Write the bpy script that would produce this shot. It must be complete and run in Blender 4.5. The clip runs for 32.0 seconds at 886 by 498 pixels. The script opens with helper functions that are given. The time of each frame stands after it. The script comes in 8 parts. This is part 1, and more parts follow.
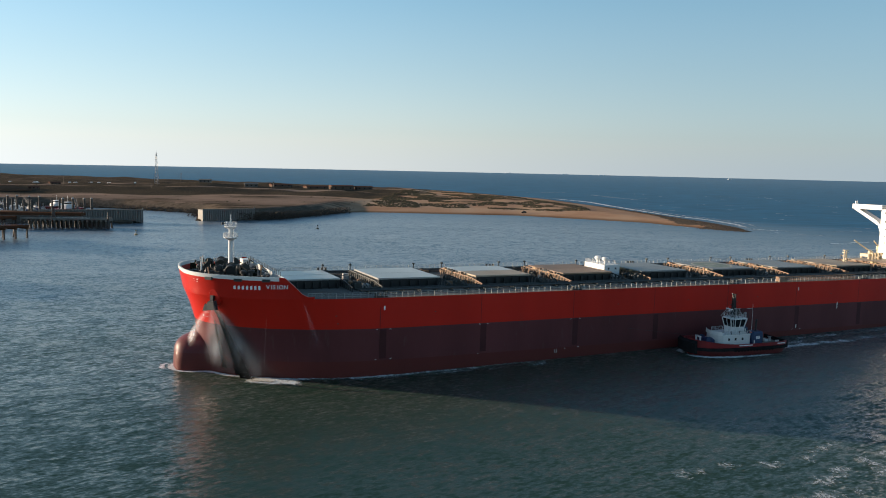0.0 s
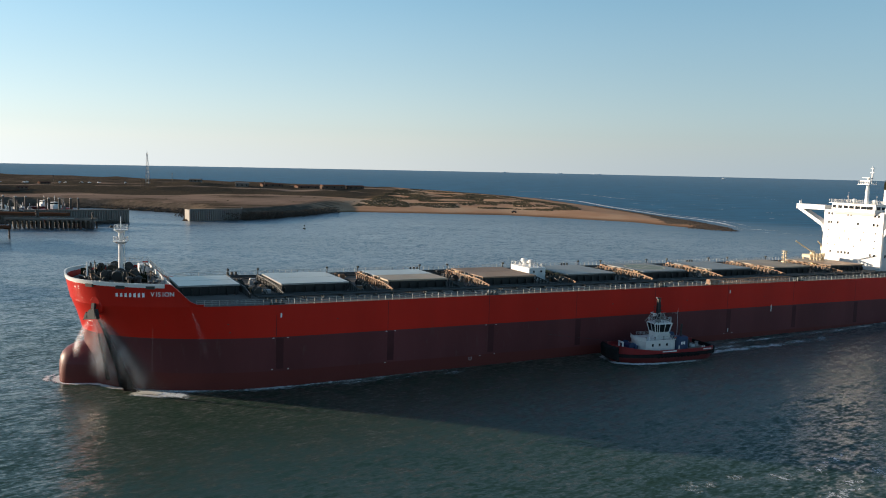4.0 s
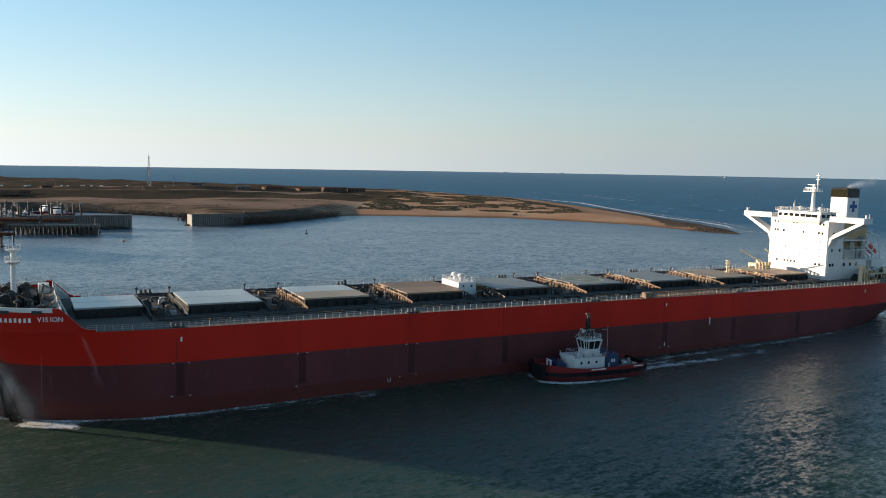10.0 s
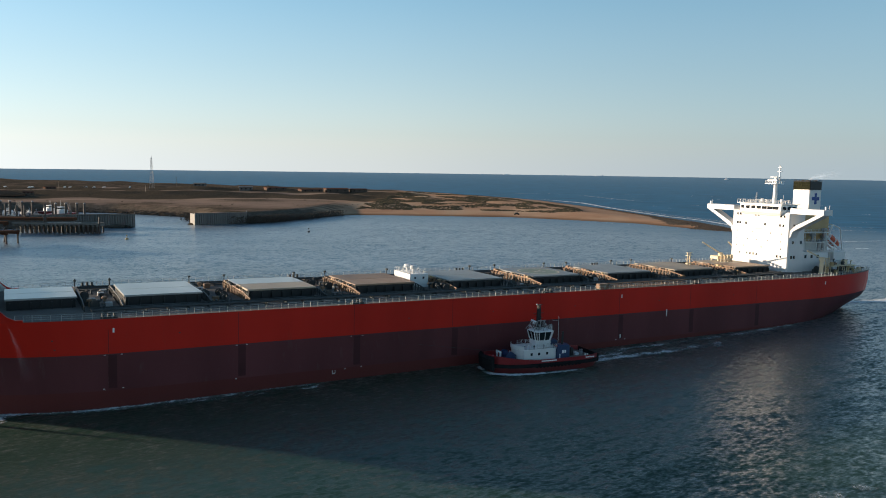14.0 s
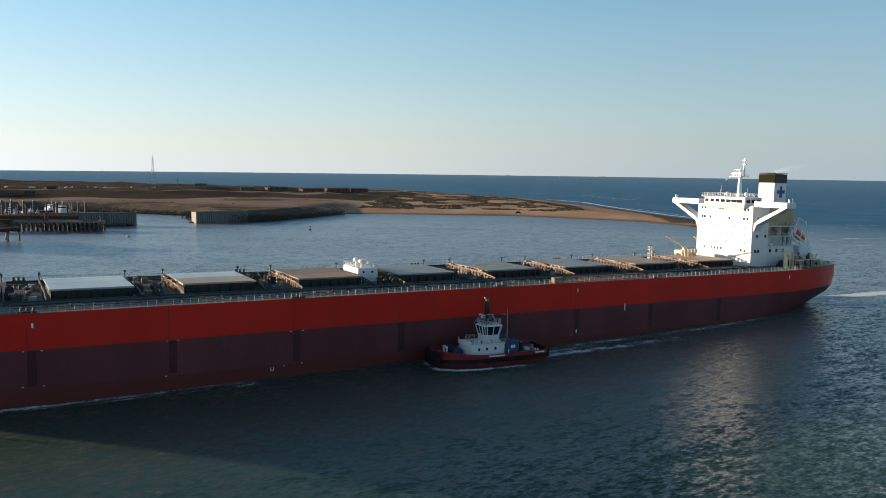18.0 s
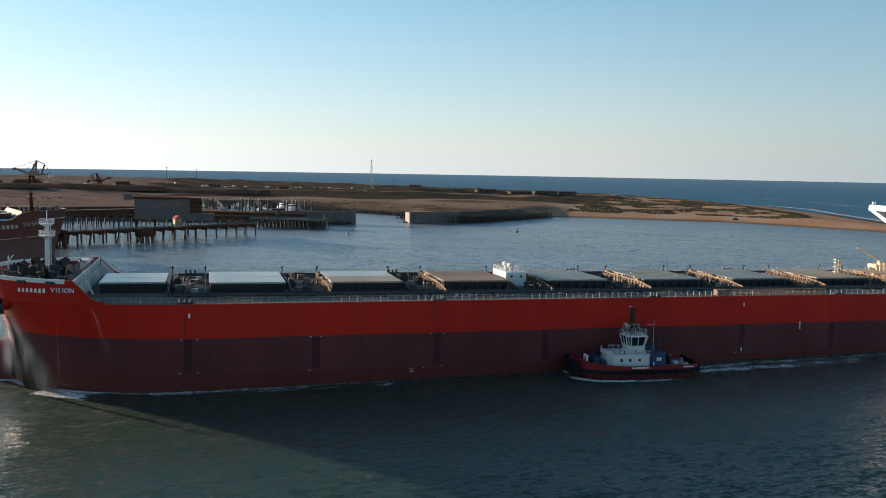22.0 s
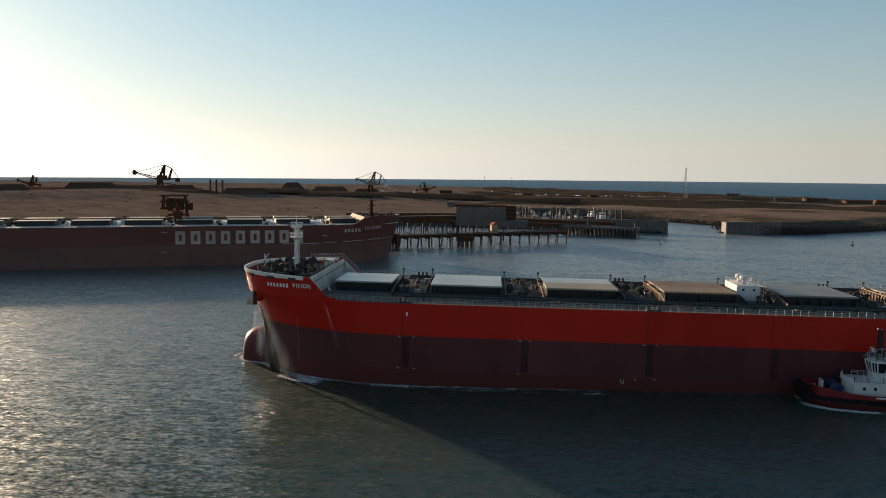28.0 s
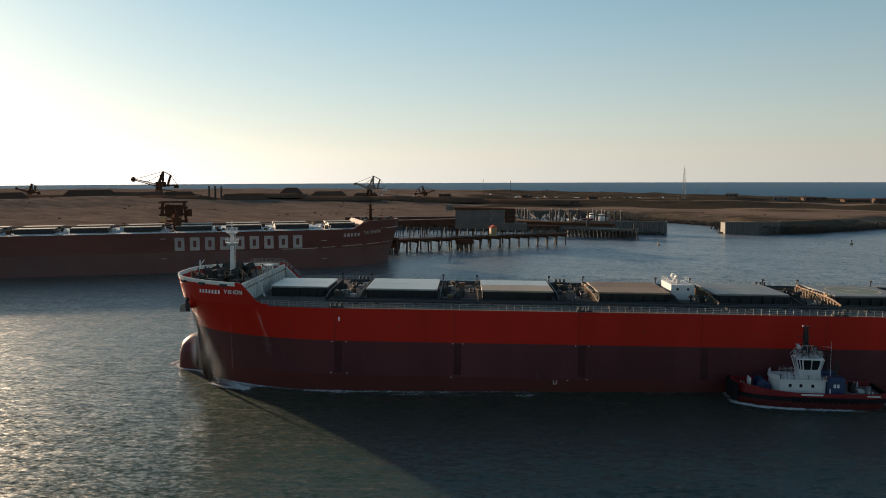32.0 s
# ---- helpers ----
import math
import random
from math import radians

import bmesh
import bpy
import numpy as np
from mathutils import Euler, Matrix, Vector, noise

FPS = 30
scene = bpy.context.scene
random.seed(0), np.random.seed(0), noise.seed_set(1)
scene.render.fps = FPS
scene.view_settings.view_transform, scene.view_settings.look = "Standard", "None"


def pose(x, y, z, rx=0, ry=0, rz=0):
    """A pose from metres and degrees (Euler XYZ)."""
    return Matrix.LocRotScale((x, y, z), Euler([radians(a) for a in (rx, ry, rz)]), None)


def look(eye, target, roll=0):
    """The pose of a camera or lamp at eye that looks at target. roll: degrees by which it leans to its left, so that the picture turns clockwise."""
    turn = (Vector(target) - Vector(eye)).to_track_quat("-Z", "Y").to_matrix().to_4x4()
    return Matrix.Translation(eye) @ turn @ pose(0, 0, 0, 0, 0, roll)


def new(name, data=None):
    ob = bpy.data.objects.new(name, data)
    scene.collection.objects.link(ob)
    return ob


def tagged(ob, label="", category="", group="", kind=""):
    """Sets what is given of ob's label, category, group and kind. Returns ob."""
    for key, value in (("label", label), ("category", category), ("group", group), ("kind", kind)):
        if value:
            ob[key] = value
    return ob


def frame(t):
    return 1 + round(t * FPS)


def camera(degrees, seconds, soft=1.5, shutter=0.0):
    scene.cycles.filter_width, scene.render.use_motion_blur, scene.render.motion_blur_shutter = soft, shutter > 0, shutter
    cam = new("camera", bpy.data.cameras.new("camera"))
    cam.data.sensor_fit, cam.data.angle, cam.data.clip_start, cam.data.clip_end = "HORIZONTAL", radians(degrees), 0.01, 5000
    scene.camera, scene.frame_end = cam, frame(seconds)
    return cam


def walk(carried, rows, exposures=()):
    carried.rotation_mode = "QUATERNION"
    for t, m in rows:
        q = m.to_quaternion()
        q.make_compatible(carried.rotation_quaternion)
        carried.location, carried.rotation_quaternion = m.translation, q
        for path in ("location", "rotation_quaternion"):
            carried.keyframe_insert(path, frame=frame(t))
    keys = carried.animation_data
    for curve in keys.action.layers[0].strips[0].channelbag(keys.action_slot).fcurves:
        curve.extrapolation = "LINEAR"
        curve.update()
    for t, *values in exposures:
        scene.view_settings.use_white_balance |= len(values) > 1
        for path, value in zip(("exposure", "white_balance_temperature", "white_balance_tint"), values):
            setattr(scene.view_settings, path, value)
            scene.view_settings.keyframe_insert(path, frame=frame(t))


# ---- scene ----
cam = camera(57.64, 32.0, soft=1.0)
EXPOSURES = [(0.0, 0.98, 5950, 9), (24.0, 0.98, 6000, 9), (25.0, 0.76, 6550, 11), (26.0, 0.54, 6750, 12), (32.0, 0.54, 6750, 12)]
walk(cam, [
    (0.0, pose(-5.69, 1.82, 45.00, 83.997, -1.199, 4.933)),
    (0.5, pose(-5.86, 3.04, 45.15, 84.014, -1.234, 4.906)),
    (1.0, pose(-5.86, 3.91, 45.22, 83.986, -1.218, 4.883)),
    (1.5, pose(-5.49, 4.31, 45.22, 83.959, -1.194, 4.774)),
    (2.0, pose(-4.44, 4.41, 45.22, 83.951, -1.210, 4.431)),
    (2.5, pose(-2.86, 4.42, 45.22, 84.012, -1.235, 4.241)),
    (3.0, pose(-1.31, 4.40, 45.24, 84.019, -1.238, 4.236)),
    (3.5, pose(-0.29, 4.35, 45.30, 83.968, -1.200, 4.519)),
    (4.0, pose(0.17, 4.26, 45.42, 83.948, -1.156, 4.656)),
    (4.5, pose(0.22, 4.15, 45.61, 83.949, -1.111, 4.690)),
    (5.0, pose(0.05, 4.04, 45.88, 83.961, -1.066, 4.665)),
    (5.5, pose(-0.19, 3.96, 46.25, 83.974, -1.024, 4.623)),
    (6.0, pose(-0.32, 3.92, 46.72, 83.978, -0.991, 4.609)),
    (6.5, pose(-0.37, 3.88, 47.24, 83.961, -0.977, 4.595)),
    (7.0, pose(-0.39, 3.88, 47.76, 83.946, -0.995, 4.609)),
    (7.5, pose(-0.40, 3.90, 48.19, 83.959, -0.957, 4.613)),
    (8.0, pose(-0.39, 3.92, 48.44, 83.935, -0.952, 4.625)),
    (8.5, pose(-0.38, 3.96, 48.54, 83.919, -0.956, 4.663)),
    (9.0, pose(-0.32, 3.91, 48.57, 83.923, -0.892, 4.691)),
    (9.5, pose(-0.26, 3.59, 48.60, 83.926, -0.925, 4.721)),
    (10.0, pose(-0.19, 2.78, 48.60, 83.928, -0.925, 4.711)),
    (10.5, pose(-0.13, 1.66, 48.57, 83.914, -0.902, 4.733)),
    (11.0, pose(-0.07, 0.74, 48.49, 83.941, -0.888, 4.728)),
    (11.5, pose(-0.03, 0.25, 48.19, 84.004, -0.899, 4.767)),
    (12.0, pose(0.01, -0.00, 47.60, 83.997, -0.888, 4.835)),
    (12.5, pose(0.09, -0.12, 46.90, 83.942, -0.831, 4.817)),
    (13.0, pose(0.15, -0.13, 46.38, 84.002, -0.837, 4.817)),
    (13.5, pose(0.15, -0.05, 46.02, 84.079, -0.792, 4.813)),
    (14.0, pose(0.13, 0.01, 45.62, 84.118, -0.789, 4.826)),
    (14.5, pose(0.12, -0.01, 45.08, 84.053, -0.762, 4.842)),
    (15.0, pose(0.13, -0.04, 44.53, 84.030, -0.746, 4.850)),
    (15.5, pose(0.15, -0.07, 44.01, 84.041, -0.733, 4.854)),
    (16.0, pose(0.16, -0.09, 43.57, 84.077, -0.719, 4.856)),
    (16.5, pose(0.15, -0.08, 43.26, 84.128, -0.703, 4.862)),
    (17.0, pose(0.10, -0.03, 43.12, 84.188, -0.677, 4.875)),
    (17.5, pose(0.02, 0.02, 43.11, 84.216, -0.703, 4.885)),
    (18.0, pose(-0.09, 0.04, 43.12, 84.224, -0.702, 4.891)),
    (18.5, pose(-0.20, 0.05, 43.13, 84.228, -0.699, 4.909)),
    (19.0, pose(-0.29, 0.06, 43.13, 84.249, -0.815, 6.672)),
    (19.5, pose(-0.32, 0.07, 43.12, 84.174, -1.111, 12.614)),
    (20.0, pose(-0.29, 0.11, 43.12, 84.138, -1.286, 18.108)),
    (20.5, pose(-0.32, 0.21, 43.12, 84.146, -1.232, 19.465)),
    (21.0, pose(-0.37, 0.30, 43.13, 84.166, -1.095, 19.572)),
    (21.5, pose(-0.36, 0.22, 43.13, 84.209, -1.029, 19.574)),
    (22.0, pose(-0.20, -0.22, 43.12, 84.219, -0.975, 19.570)),
    (22.5, pose(0.09, -1.14, 43.05, 84.228, -1.016, 19.555)),
    (23.0, pose(0.32, -2.22, 42.96, 84.218, -0.969, 19.547)),
    (23.5, pose(0.46, -2.95, 42.92, 84.228, -0.918, 19.508)),
    (24.0, pose(0.50, -3.35, 42.92, 84.229, -0.939, 20.825)),
    (24.5, pose(0.56, -3.62, 42.94, 84.145, -1.340, 31.208)),
    (25.0, pose(0.71, -3.71, 42.95, 84.058, -1.634, 40.182)),
    (25.5, pose(0.83, -3.73, 42.94, 84.135, -1.438, 41.298)),
    (26.0, pose(0.93, -3.74, 42.95, 84.223, -1.227, 41.756)),
    (26.5, pose(1.01, -3.73, 42.97, 84.317, -1.012, 41.772)),
    (27.0, pose(1.06, -3.71, 43.00, 84.410, -0.799, 41.562)),
    (27.5, pose(1.08, -3.69, 43.02, 84.494, -0.600, 41.341)),
    (28.0, pose(1.07, -3.66, 43.03, 84.564, -0.437, 41.324)),
    (28.5, pose(1.04, -3.65, 43.01, 84.640, -0.289, 41.318)),
    (29.0, pose(1.04, -3.62, 42.99, 84.710, -0.147, 41.301)),
    (29.5, pose(1.05, -3.59, 42.97, 84.754, -0.031, 41.291)),
    (30.0, pose(1.02, -3.59, 42.94, 84.801, 0.069, 41.255)),
    (30.5, pose(0.98, -3.63, 42.92, 84.817, 0.126, 41.253)),
    (31.0, pose(1.00, -3.65, 42.91, 84.828, 0.199, 41.220)),
    (31.5, pose(1.06, -3.65, 42.95, 84.834, 0.217, 41.222)),
    (32.0, pose(1.13, -3.64, 43.02, 84.809, 0.212, 41.228)),
], EXPOSURES)

# world, sun
SUN_AZ, SUN_EL = radians(-80), radians(9.0)   # clockwise from +y, above the horizon
world = bpy.data.worlds.new("world")
scene.world = world
world.use_nodes = True
wn, wl = world.node_tree.nodes, world.node_tree.links
sky = wn.new("ShaderNodeTexSky")
sky.sky_type = "NISHITA"
sky.sun_disc = False
sky.sun_elevation, sky.sun_rotation = SUN_EL, SUN_AZ
sky.altitude, sky.air_density, sky.dust_density, sky.ozone_density = 0, 1.0, 0.22, 1.6
tc = wn.new("ShaderNodeTexCoord")
sep, com, mx = wn.new("ShaderNodeSeparateXYZ"), wn.new("ShaderNodeCombineXYZ"), wn.new("ShaderNodeMath")
mx.operation = "MAXIMUM"
mx.inputs[1].default_value = 0.025
wl.new(tc.outputs["Generated"], sep.inputs[0])
wl.new(sep.outputs[0], com.inputs[0])
wl.new(sep.outputs[1], com.inputs[1])
wl.new(sep.outputs[2], mx.inputs[0])
wl.new(mx.outputs[0], com.inputs[2])
wl.new(com.outputs[0], sky.inputs[0])
soft_sky = wn.new("ShaderNodeHueSaturation")
rich = wn.new("ShaderNodeMapRange")
rich.inputs[1].default_value, rich.inputs[2].default_value = 0.0, 0.20
rich.inputs[3].default_value, rich.inputs[4].default_value = 0.5, 1.1
wl.new(sep.outputs[2], rich.inputs[0])
wl.new(rich.outputs[0], soft_sky.inputs["Saturation"])
# haze evens the sky out
even = wn.new("ShaderNodeGamma")
even.inputs[1].default_value = 0.78
wl.new(sky.outputs[0], even.inputs[0])
wl.new(even.outputs[0], soft_sky.inputs["Color"])
# pale haze low over the sea
low = wn.new("ShaderNodeMapRange")
low.inputs[1].default_value, low.inputs[2].default_value = 0.0, 0.22
low.inputs[3].default_value, low.inputs[4].default_value = 1.0, 0.0
wl.new(sep.outputs[2], low.inputs[0])
haze = wn.new("ShaderNodeMix")
haze.data_type, haze.blend_type = "RGBA", "MULTIPLY"
tint = wn.new("ShaderNodeMix")
tint.data_type = "RGBA"
tint.inputs[6].default_value = (0.87, 0.99, 1.02, 1)
wl.new(low.outputs[0], tint.inputs[0])
far_side = wn.new("ShaderNodeMapRange")
far_side.inputs[1].default_value, far_side.inputs[2].default_value = -0.15, 0.5
wl.new(sep.outputs[0], far_side.inputs[0])
low_tint = wn.new("ShaderNodeMix")
low_tint.data_type = "RGBA"
low_tint.inputs[6].default_value, low_tint.inputs[7].default_value = (0.84, 0.875, 1.0, 1), (0.61, 0.73, 0.93, 1)
wl.new(far_side.outputs[0], low_tint.inputs[0])
wl.new(low_tint.outputs[2], tint.inputs[7])
haze.inputs[0].default_value = 1.0
wl.new(tint.outputs[2], haze.inputs[7])
wl.new(soft_sky.outputs[0], haze.inputs[6])
# the sky dims away from the sun and overhead
side_x = wn.new("ShaderNodeMapRange")
side_x.interpolation_type = "SMOOTHSTEP"
side_x.inputs[1].default_value, side_x.inputs[2].default_value = -0.25, 0.75
side_x.inputs[3].default_value, side_x.inputs[4].default_value = 1.0, 0.85
wl.new(sep.outputs[0], side_x.inputs[0])
over = wn.new("ShaderNodeMapRange")
over.inputs[1].default_value, over.inputs[2].default_value = 0.2, 0.85
over.inputs[3].default_value, over.inputs[4].default_value = 1.0, 0.6
wl.new(sep.outputs[2], over.inputs[0])
fade = wn.new("ShaderNodeMath")
fade.operation = "MULTIPLY"
wl.new(side_x.outputs[0], fade.inputs[0])
wl.new(over.outputs[0], fade.inputs[1])
dim = wn.new("ShaderNodeVectorMath")
dim.operation = "SCALE"
wl.new(haze.outputs[2], dim.inputs[0])
wl.new(fade.outputs[0], dim.inputs["Scale"])
wl.new(dim.outputs[0], wn["Background"].inputs[0])
wn["Background"].inputs[1].default_value = 0.13
sun = new("sun", bpy.data.lights.new("sun", "SUN"))
sun.data.energy, sun.data.angle, sun.data.color = 5.0, radians(1.2), (1.0, 0.76, 0.52)
SUN_WAY = Vector((math.sin(SUN_AZ) * math.cos(SUN_EL), math.cos(SUN_AZ) * math.cos(SUN_EL), math.sin(SUN_EL)))
sun.matrix_world = look(SUN_WAY * 300, (0, 0, 0))


# materials
def node(nt, kind, ins=None, operation="", data_type="", attribute_name="", vector_type=""):
    n = nt.nodes.new(kind)
    if operation:
        n.operation = operation
    if data_type:
        n.data_type = data_type
    if vector_type:
        n.vector_type = vector_type
    if attribute_name:
        n.attribute_name = attribute_name
    for k, v in (ins or {}).items():
        if isinstance(v, bpy.types.NodeSocket):
            nt.links.new(v, n.inputs[k])
        else:
            n.inputs[k].default_value = v
    return n


def ramp(nt, fac, stops):
    r = nt.nodes.new("ShaderNodeValToRGB")
    nt.links.new(fac, r.inputs[0])
    el = r.color_ramp.elements
    while len(el) < len(stops):
        el.new(0.5)
    for e, (p, c) in zip(el, stops):
        e.position, e.color = p, (*c, 1) if len(c) == 3 else c
    return r.outputs[0]


def base(name, rough=0.6, metal=0.0):
    m = bpy.data.materials.new(name)
    m.use_nodes = True
    nt = m.node_tree
    b = nt.nodes["Principled BSDF"]
    b.inputs["Roughness"].default_value, b.inputs["Metallic"].default_value = rough, metal
    if rough >= 0.75:
        b.inputs["Specular IOR Level"].default_value = 0.0
    return m, nt, b


def painted(name, colour, rough=0.5, metal=0.0, wear=(0.16, 0.07, 0.03), amount=0.35, scale=0.6, stretch=(1, 1, 1), var=0.18, bump=0.02):
    """Weathered paint: uneven tone, worn and stained patches in the wear colour, fine relief."""
    m, nt, b = base(name, rough, metal)
    tc = node(nt, "ShaderNodeTexCoord")
    mp = node(nt, "ShaderNodeMapping", {"Vector": tc.outputs["Object"], "Scale": stretch})
    big = node(nt, "ShaderNodeTexNoise", {"Vector": mp.outputs[0], "Scale": scale * 0.25, "Detail": 4.0})
    fine = node(nt, "ShaderNodeTexNoise", {"Vector": mp.outputs[0], "Scale": scale * 3.0, "Detail": 8.0, "Roughness": 0.65})
    oi = node(nt, "ShaderNodeObjectInfo")
    dark, light = [c * (1 - var) for c in colour], [min(1, c * (1 + var)) for c in colour]
    tone = ramp(nt, big.outputs[0], [(0.3, dark), (0.7, light)])
    mask = ramp(nt, fine.outputs[0], [(0.75 - amount * 0.45, (0, 0, 0)), (0.85, (1, 1, 1))])
    mul = node(nt, "ShaderNodeMath", {0: mask, 1: min(1.0, amount * 1.8)}, operation="MULTIPLY")
    mix = node(nt, "ShaderNodeMix", {0: mul.outputs[0], 6: tone, 7: (*wear, 1)}, data_type="RGBA")
    hsv = node(nt, "ShaderNodeHueSaturation", {"Color": mix.outputs[2]})
    val = node(nt, "ShaderNodeMapRange", {0: oi.outputs["Random"], 3: 0.9, 4: 1.1})
    nt.links.new(val.outputs[0], hsv.inputs["Value"])
    nt.links.new(hsv.outputs[0], b.inputs["Base Color"])
    bp = node(nt, "ShaderNodeBump", {"Strength": 0.35, "Distance": bump, "Height": fine.outputs[0]})
    nt.links.new(bp.outputs[0], b.inputs["Normal"])
    return m


def plain(name, colour, rough=0.5, metal=0.0):
    return painted(name, colour, rough, metal, wear=tuple(c * 0.6 for c in colour), amount=0.15, var=0.1)


# mesh building
class Build:
    """Gathers faces for one mesh."""

    def __init__(self):
        self.v, self.f = [], []

    def add(self, verts, faces):
        n = len(self.v)
        self.v += [tuple(p) for p in verts]
        self.f += [tuple(i + n for i in f) for f in faces]
        return self

    def box(self, x0, x1, y0, y1, z0, z1, bev=0.0):
        if bev <= 0:
            vs = [(x, y, z) for z in (z0, z1) for x, y in ((x0, y0), (x1, y0), (x1, y1), (x0, y1))]
            return self.add(vs, [(3, 2, 1, 0), (4, 5, 6, 7), (0, 1, 5, 4), (1, 2, 6, 5), (2, 3, 7, 6), (3, 0, 4, 7)])
        b = bev
        ring = lambda z, i: [(x0 + b + i, y0 + i, z), (x1 - b - i, y0 + i, z), (x1 - i, y0 + b + i, z), (x1 - i, y1 - b - i, z),
                             (x1 - b - i, y1 - i, z), (x0 + b + i, y1 - i, z), (x0 + i, y1 - b - i, z), (x0 + i, y0 + b + i, z)]
        return self.loft([ring(z0, 0), ring(z1 - b, 0), ring(z1, b * 0.6)], True)

    def loft(self, rings, caps=False, closed=True):
        n = len(rings[0])
        vs = [p for r in rings for p in r]
        fs = []
        for k in range(len(rings) - 1):
            for i in range(n if closed else n - 1):
                j = (i + 1) % n
                fs.append((k * n + i, k * n + j, (k + 1) * n + j, (k + 1) * n + i))
        if caps:
            fs.append(tuple(reversed(range(n))))
            fs.append(tuple(range((len(rings) - 1) * n, len(rings) * n)))
        return self.add(vs, fs)

    def tube(self, a, b, r, n=6, r2=None):
        a, b = Vector(a), Vector(b)
        d = (b - a).normalized()
        u = d.orthogonal().normalized()
        w = d.cross(u)
        r2 = r if r2 is None else r2
        ring = lambda c, q: [c + (u * math.cos(t) + w * math.sin(t)) * q for t in [2 * math.pi * i / n + math.pi / n for i in range(n)]]
        return self.loft([ring(a, r), ring(b, r2)], True)

    def beam(self, a, b, w, h):
        """A bar of width w and height h from a to b."""
        a, b = Vector(a), Vector(b)
        d = (b - a).normalized()
        side = d.cross(Vector((0, 0, 1)))
        side = side.normalized() if side.length > 1e-3 else Vector((1, 0, 0))
        up = side.cross(d)
        ring = lambda c: [c + side * (sx * w / 2) + up * (sz * h / 2) for sx, sz in ((-1, -1), (1, -1), (1, 1), (-1, 1))]
        return self.loft([ring(a), ring(b)], True)

    def turned(self, x, y, profile, n=12):
        """A body of revolution round the upright line at x, y; profile: (radius, z)."""
        return self.loft([[(x + r * math.cos(2 * math.pi * i / n), y + r * math.sin(2 * math.pi * i / n), z) for i in range(n)] for r, z in profile], True)

    def prism(self, poly, y0, y1):
        """A polygon in x, z drawn out along y."""
        return self.loft([[(x, y0, z) for x, z in poly], [(x, y1, z) for x, z in poly]], True)

    def slab(self, poly, z0, z1):
        return self.loft([[(x, y, z0) for x, y in poly], [(x, y, z1) for x, y in poly]], True)

    def mesh(self, name, material, smooth=False):
        me = bpy.data.meshes.new(name)
        me.from_pydata(self.v, [], self.f)
        bm = bmesh.new()
        bm.from_mesh(me)
        bmesh.ops.recalc_face_normals(bm, faces=bm.faces)
        bm.to_mesh(me)
        bm.free()
        if smooth:
            me.shade_smooth()
        me.materials.append(material)
        return me


def part(name, built, material, parent, label="", at=None, smooth=False):
    me = built if isinstance(built, bpy.types.Mesh) else built.mesh(name, material, smooth)
    ob = new(name, me)
    ob.parent = parent
    if at is not None:
        ob.matrix_basis = at
    if label:
        ob["label"] = label
    return ob


def thing(name, label, category, at=None, group="", kind="", data=None):
    ob = tagged(new(name, data), label, category, group, kind)
    if at is not None:
        ob.matrix_basis = at
    return ob

HULL_RED = painted("hull_red", (0.48, 0.020, 0.011), 0.34, wear=(0.27, 0.045, 0.025), amount=0.32, scale=0.5, stretch=(0.5, 0.5, 0.12), var=0.16)
HULL_DARK = painted("antifouling", (0.102, 0.031, 0.033), 0.45, wear=(0.125, 0.075, 0.07), amount=0.36, scale=0.5, stretch=(0.5, 0.5, 0.14), var=0.28)
HULL_PATCH = painted("fresh_antifouling", (0.070, 0.022, 0.024), 0.5, wear=(0.08, 0.04, 0.035), amount=0.2)
WHITE = painted("white_paint", (0.72, 0.71, 0.69), 0.45, wear=(0.42, 0.26, 0.14), amount=0.12, var=0.05)
WHITE_WORN = painted("worn_white_paint", (0.66, 0.65, 0.62), 0.5, wear=(0.30, 0.17, 0.09), amount=0.3, var=0.1)
MARK_WHITE = plain("mark_white", (0.78, 0.77, 0.74))
DECK = painted("deck_paint", (0.18, 0.165, 0.148), 0.8, wear=(0.16, 0.085, 0.045), amount=0.45, scale=0.5)
COVER = painted("hatch_cover", (0.36, 0.355, 0.33), 0.28, wear=(0.24, 0.15, 0.09), amount=0.3, scale=0.4, stretch=(1, 0.3, 1))
COVER_GREY = painted("grey_hatch_cover", (0.215, 0.215, 0.20), 0.45, wear=(0.18, 0.13, 0.09), amount=0.4, scale=0.4, stretch=(1, 0.3, 1))
HELIPAD = painted("faded_green_paint", (0.20, 0.235, 0.17), 0.55, wear=(0.26, 0.25, 0.16), amount=0.5, scale=0.8)
COVER_RUST = painted("rusty_hatch_cover", (0.27, 0.175, 0.105), 0.6, wear=(0.18, 0.09, 0.045), amount=0.5, scale=0.4, stretch=(1, 0.3, 1))
COVER_TAN = painted("tan_hatch_cover", (0.34, 0.27, 0.19), 0.55, wear=(0.22, 0.13, 0.07), amount=0.4, scale=0.4, stretch=(1, 0.3, 1))
COAMING = painted("coaming", (0.014, 0.015, 0.015), 0.6, wear=(0.10, 0.055, 0.03), amount=0.3)
RAIL_RUST = painted("rusty_rail", (0.23, 0.135, 0.075), 0.65, wear=(0.15, 0.07, 0.03), amount=0.5, scale=2.0)
GEAR = painted("deck_gear", (0.030, 0.032, 0.030), 0.55, wear=(0.10, 0.05, 0.025), amount=0.3, scale=2.0)
BLACK = painted("black_paint", (0.014, 0.014, 0.014), 0.5, wear=(0.03, 0.03, 0.024), amount=0.25)
CREAM = painted("cream_paint", (0.62, 0.50, 0.32), 0.55, wear=(0.30, 0.18, 0.08), amount=0.25)
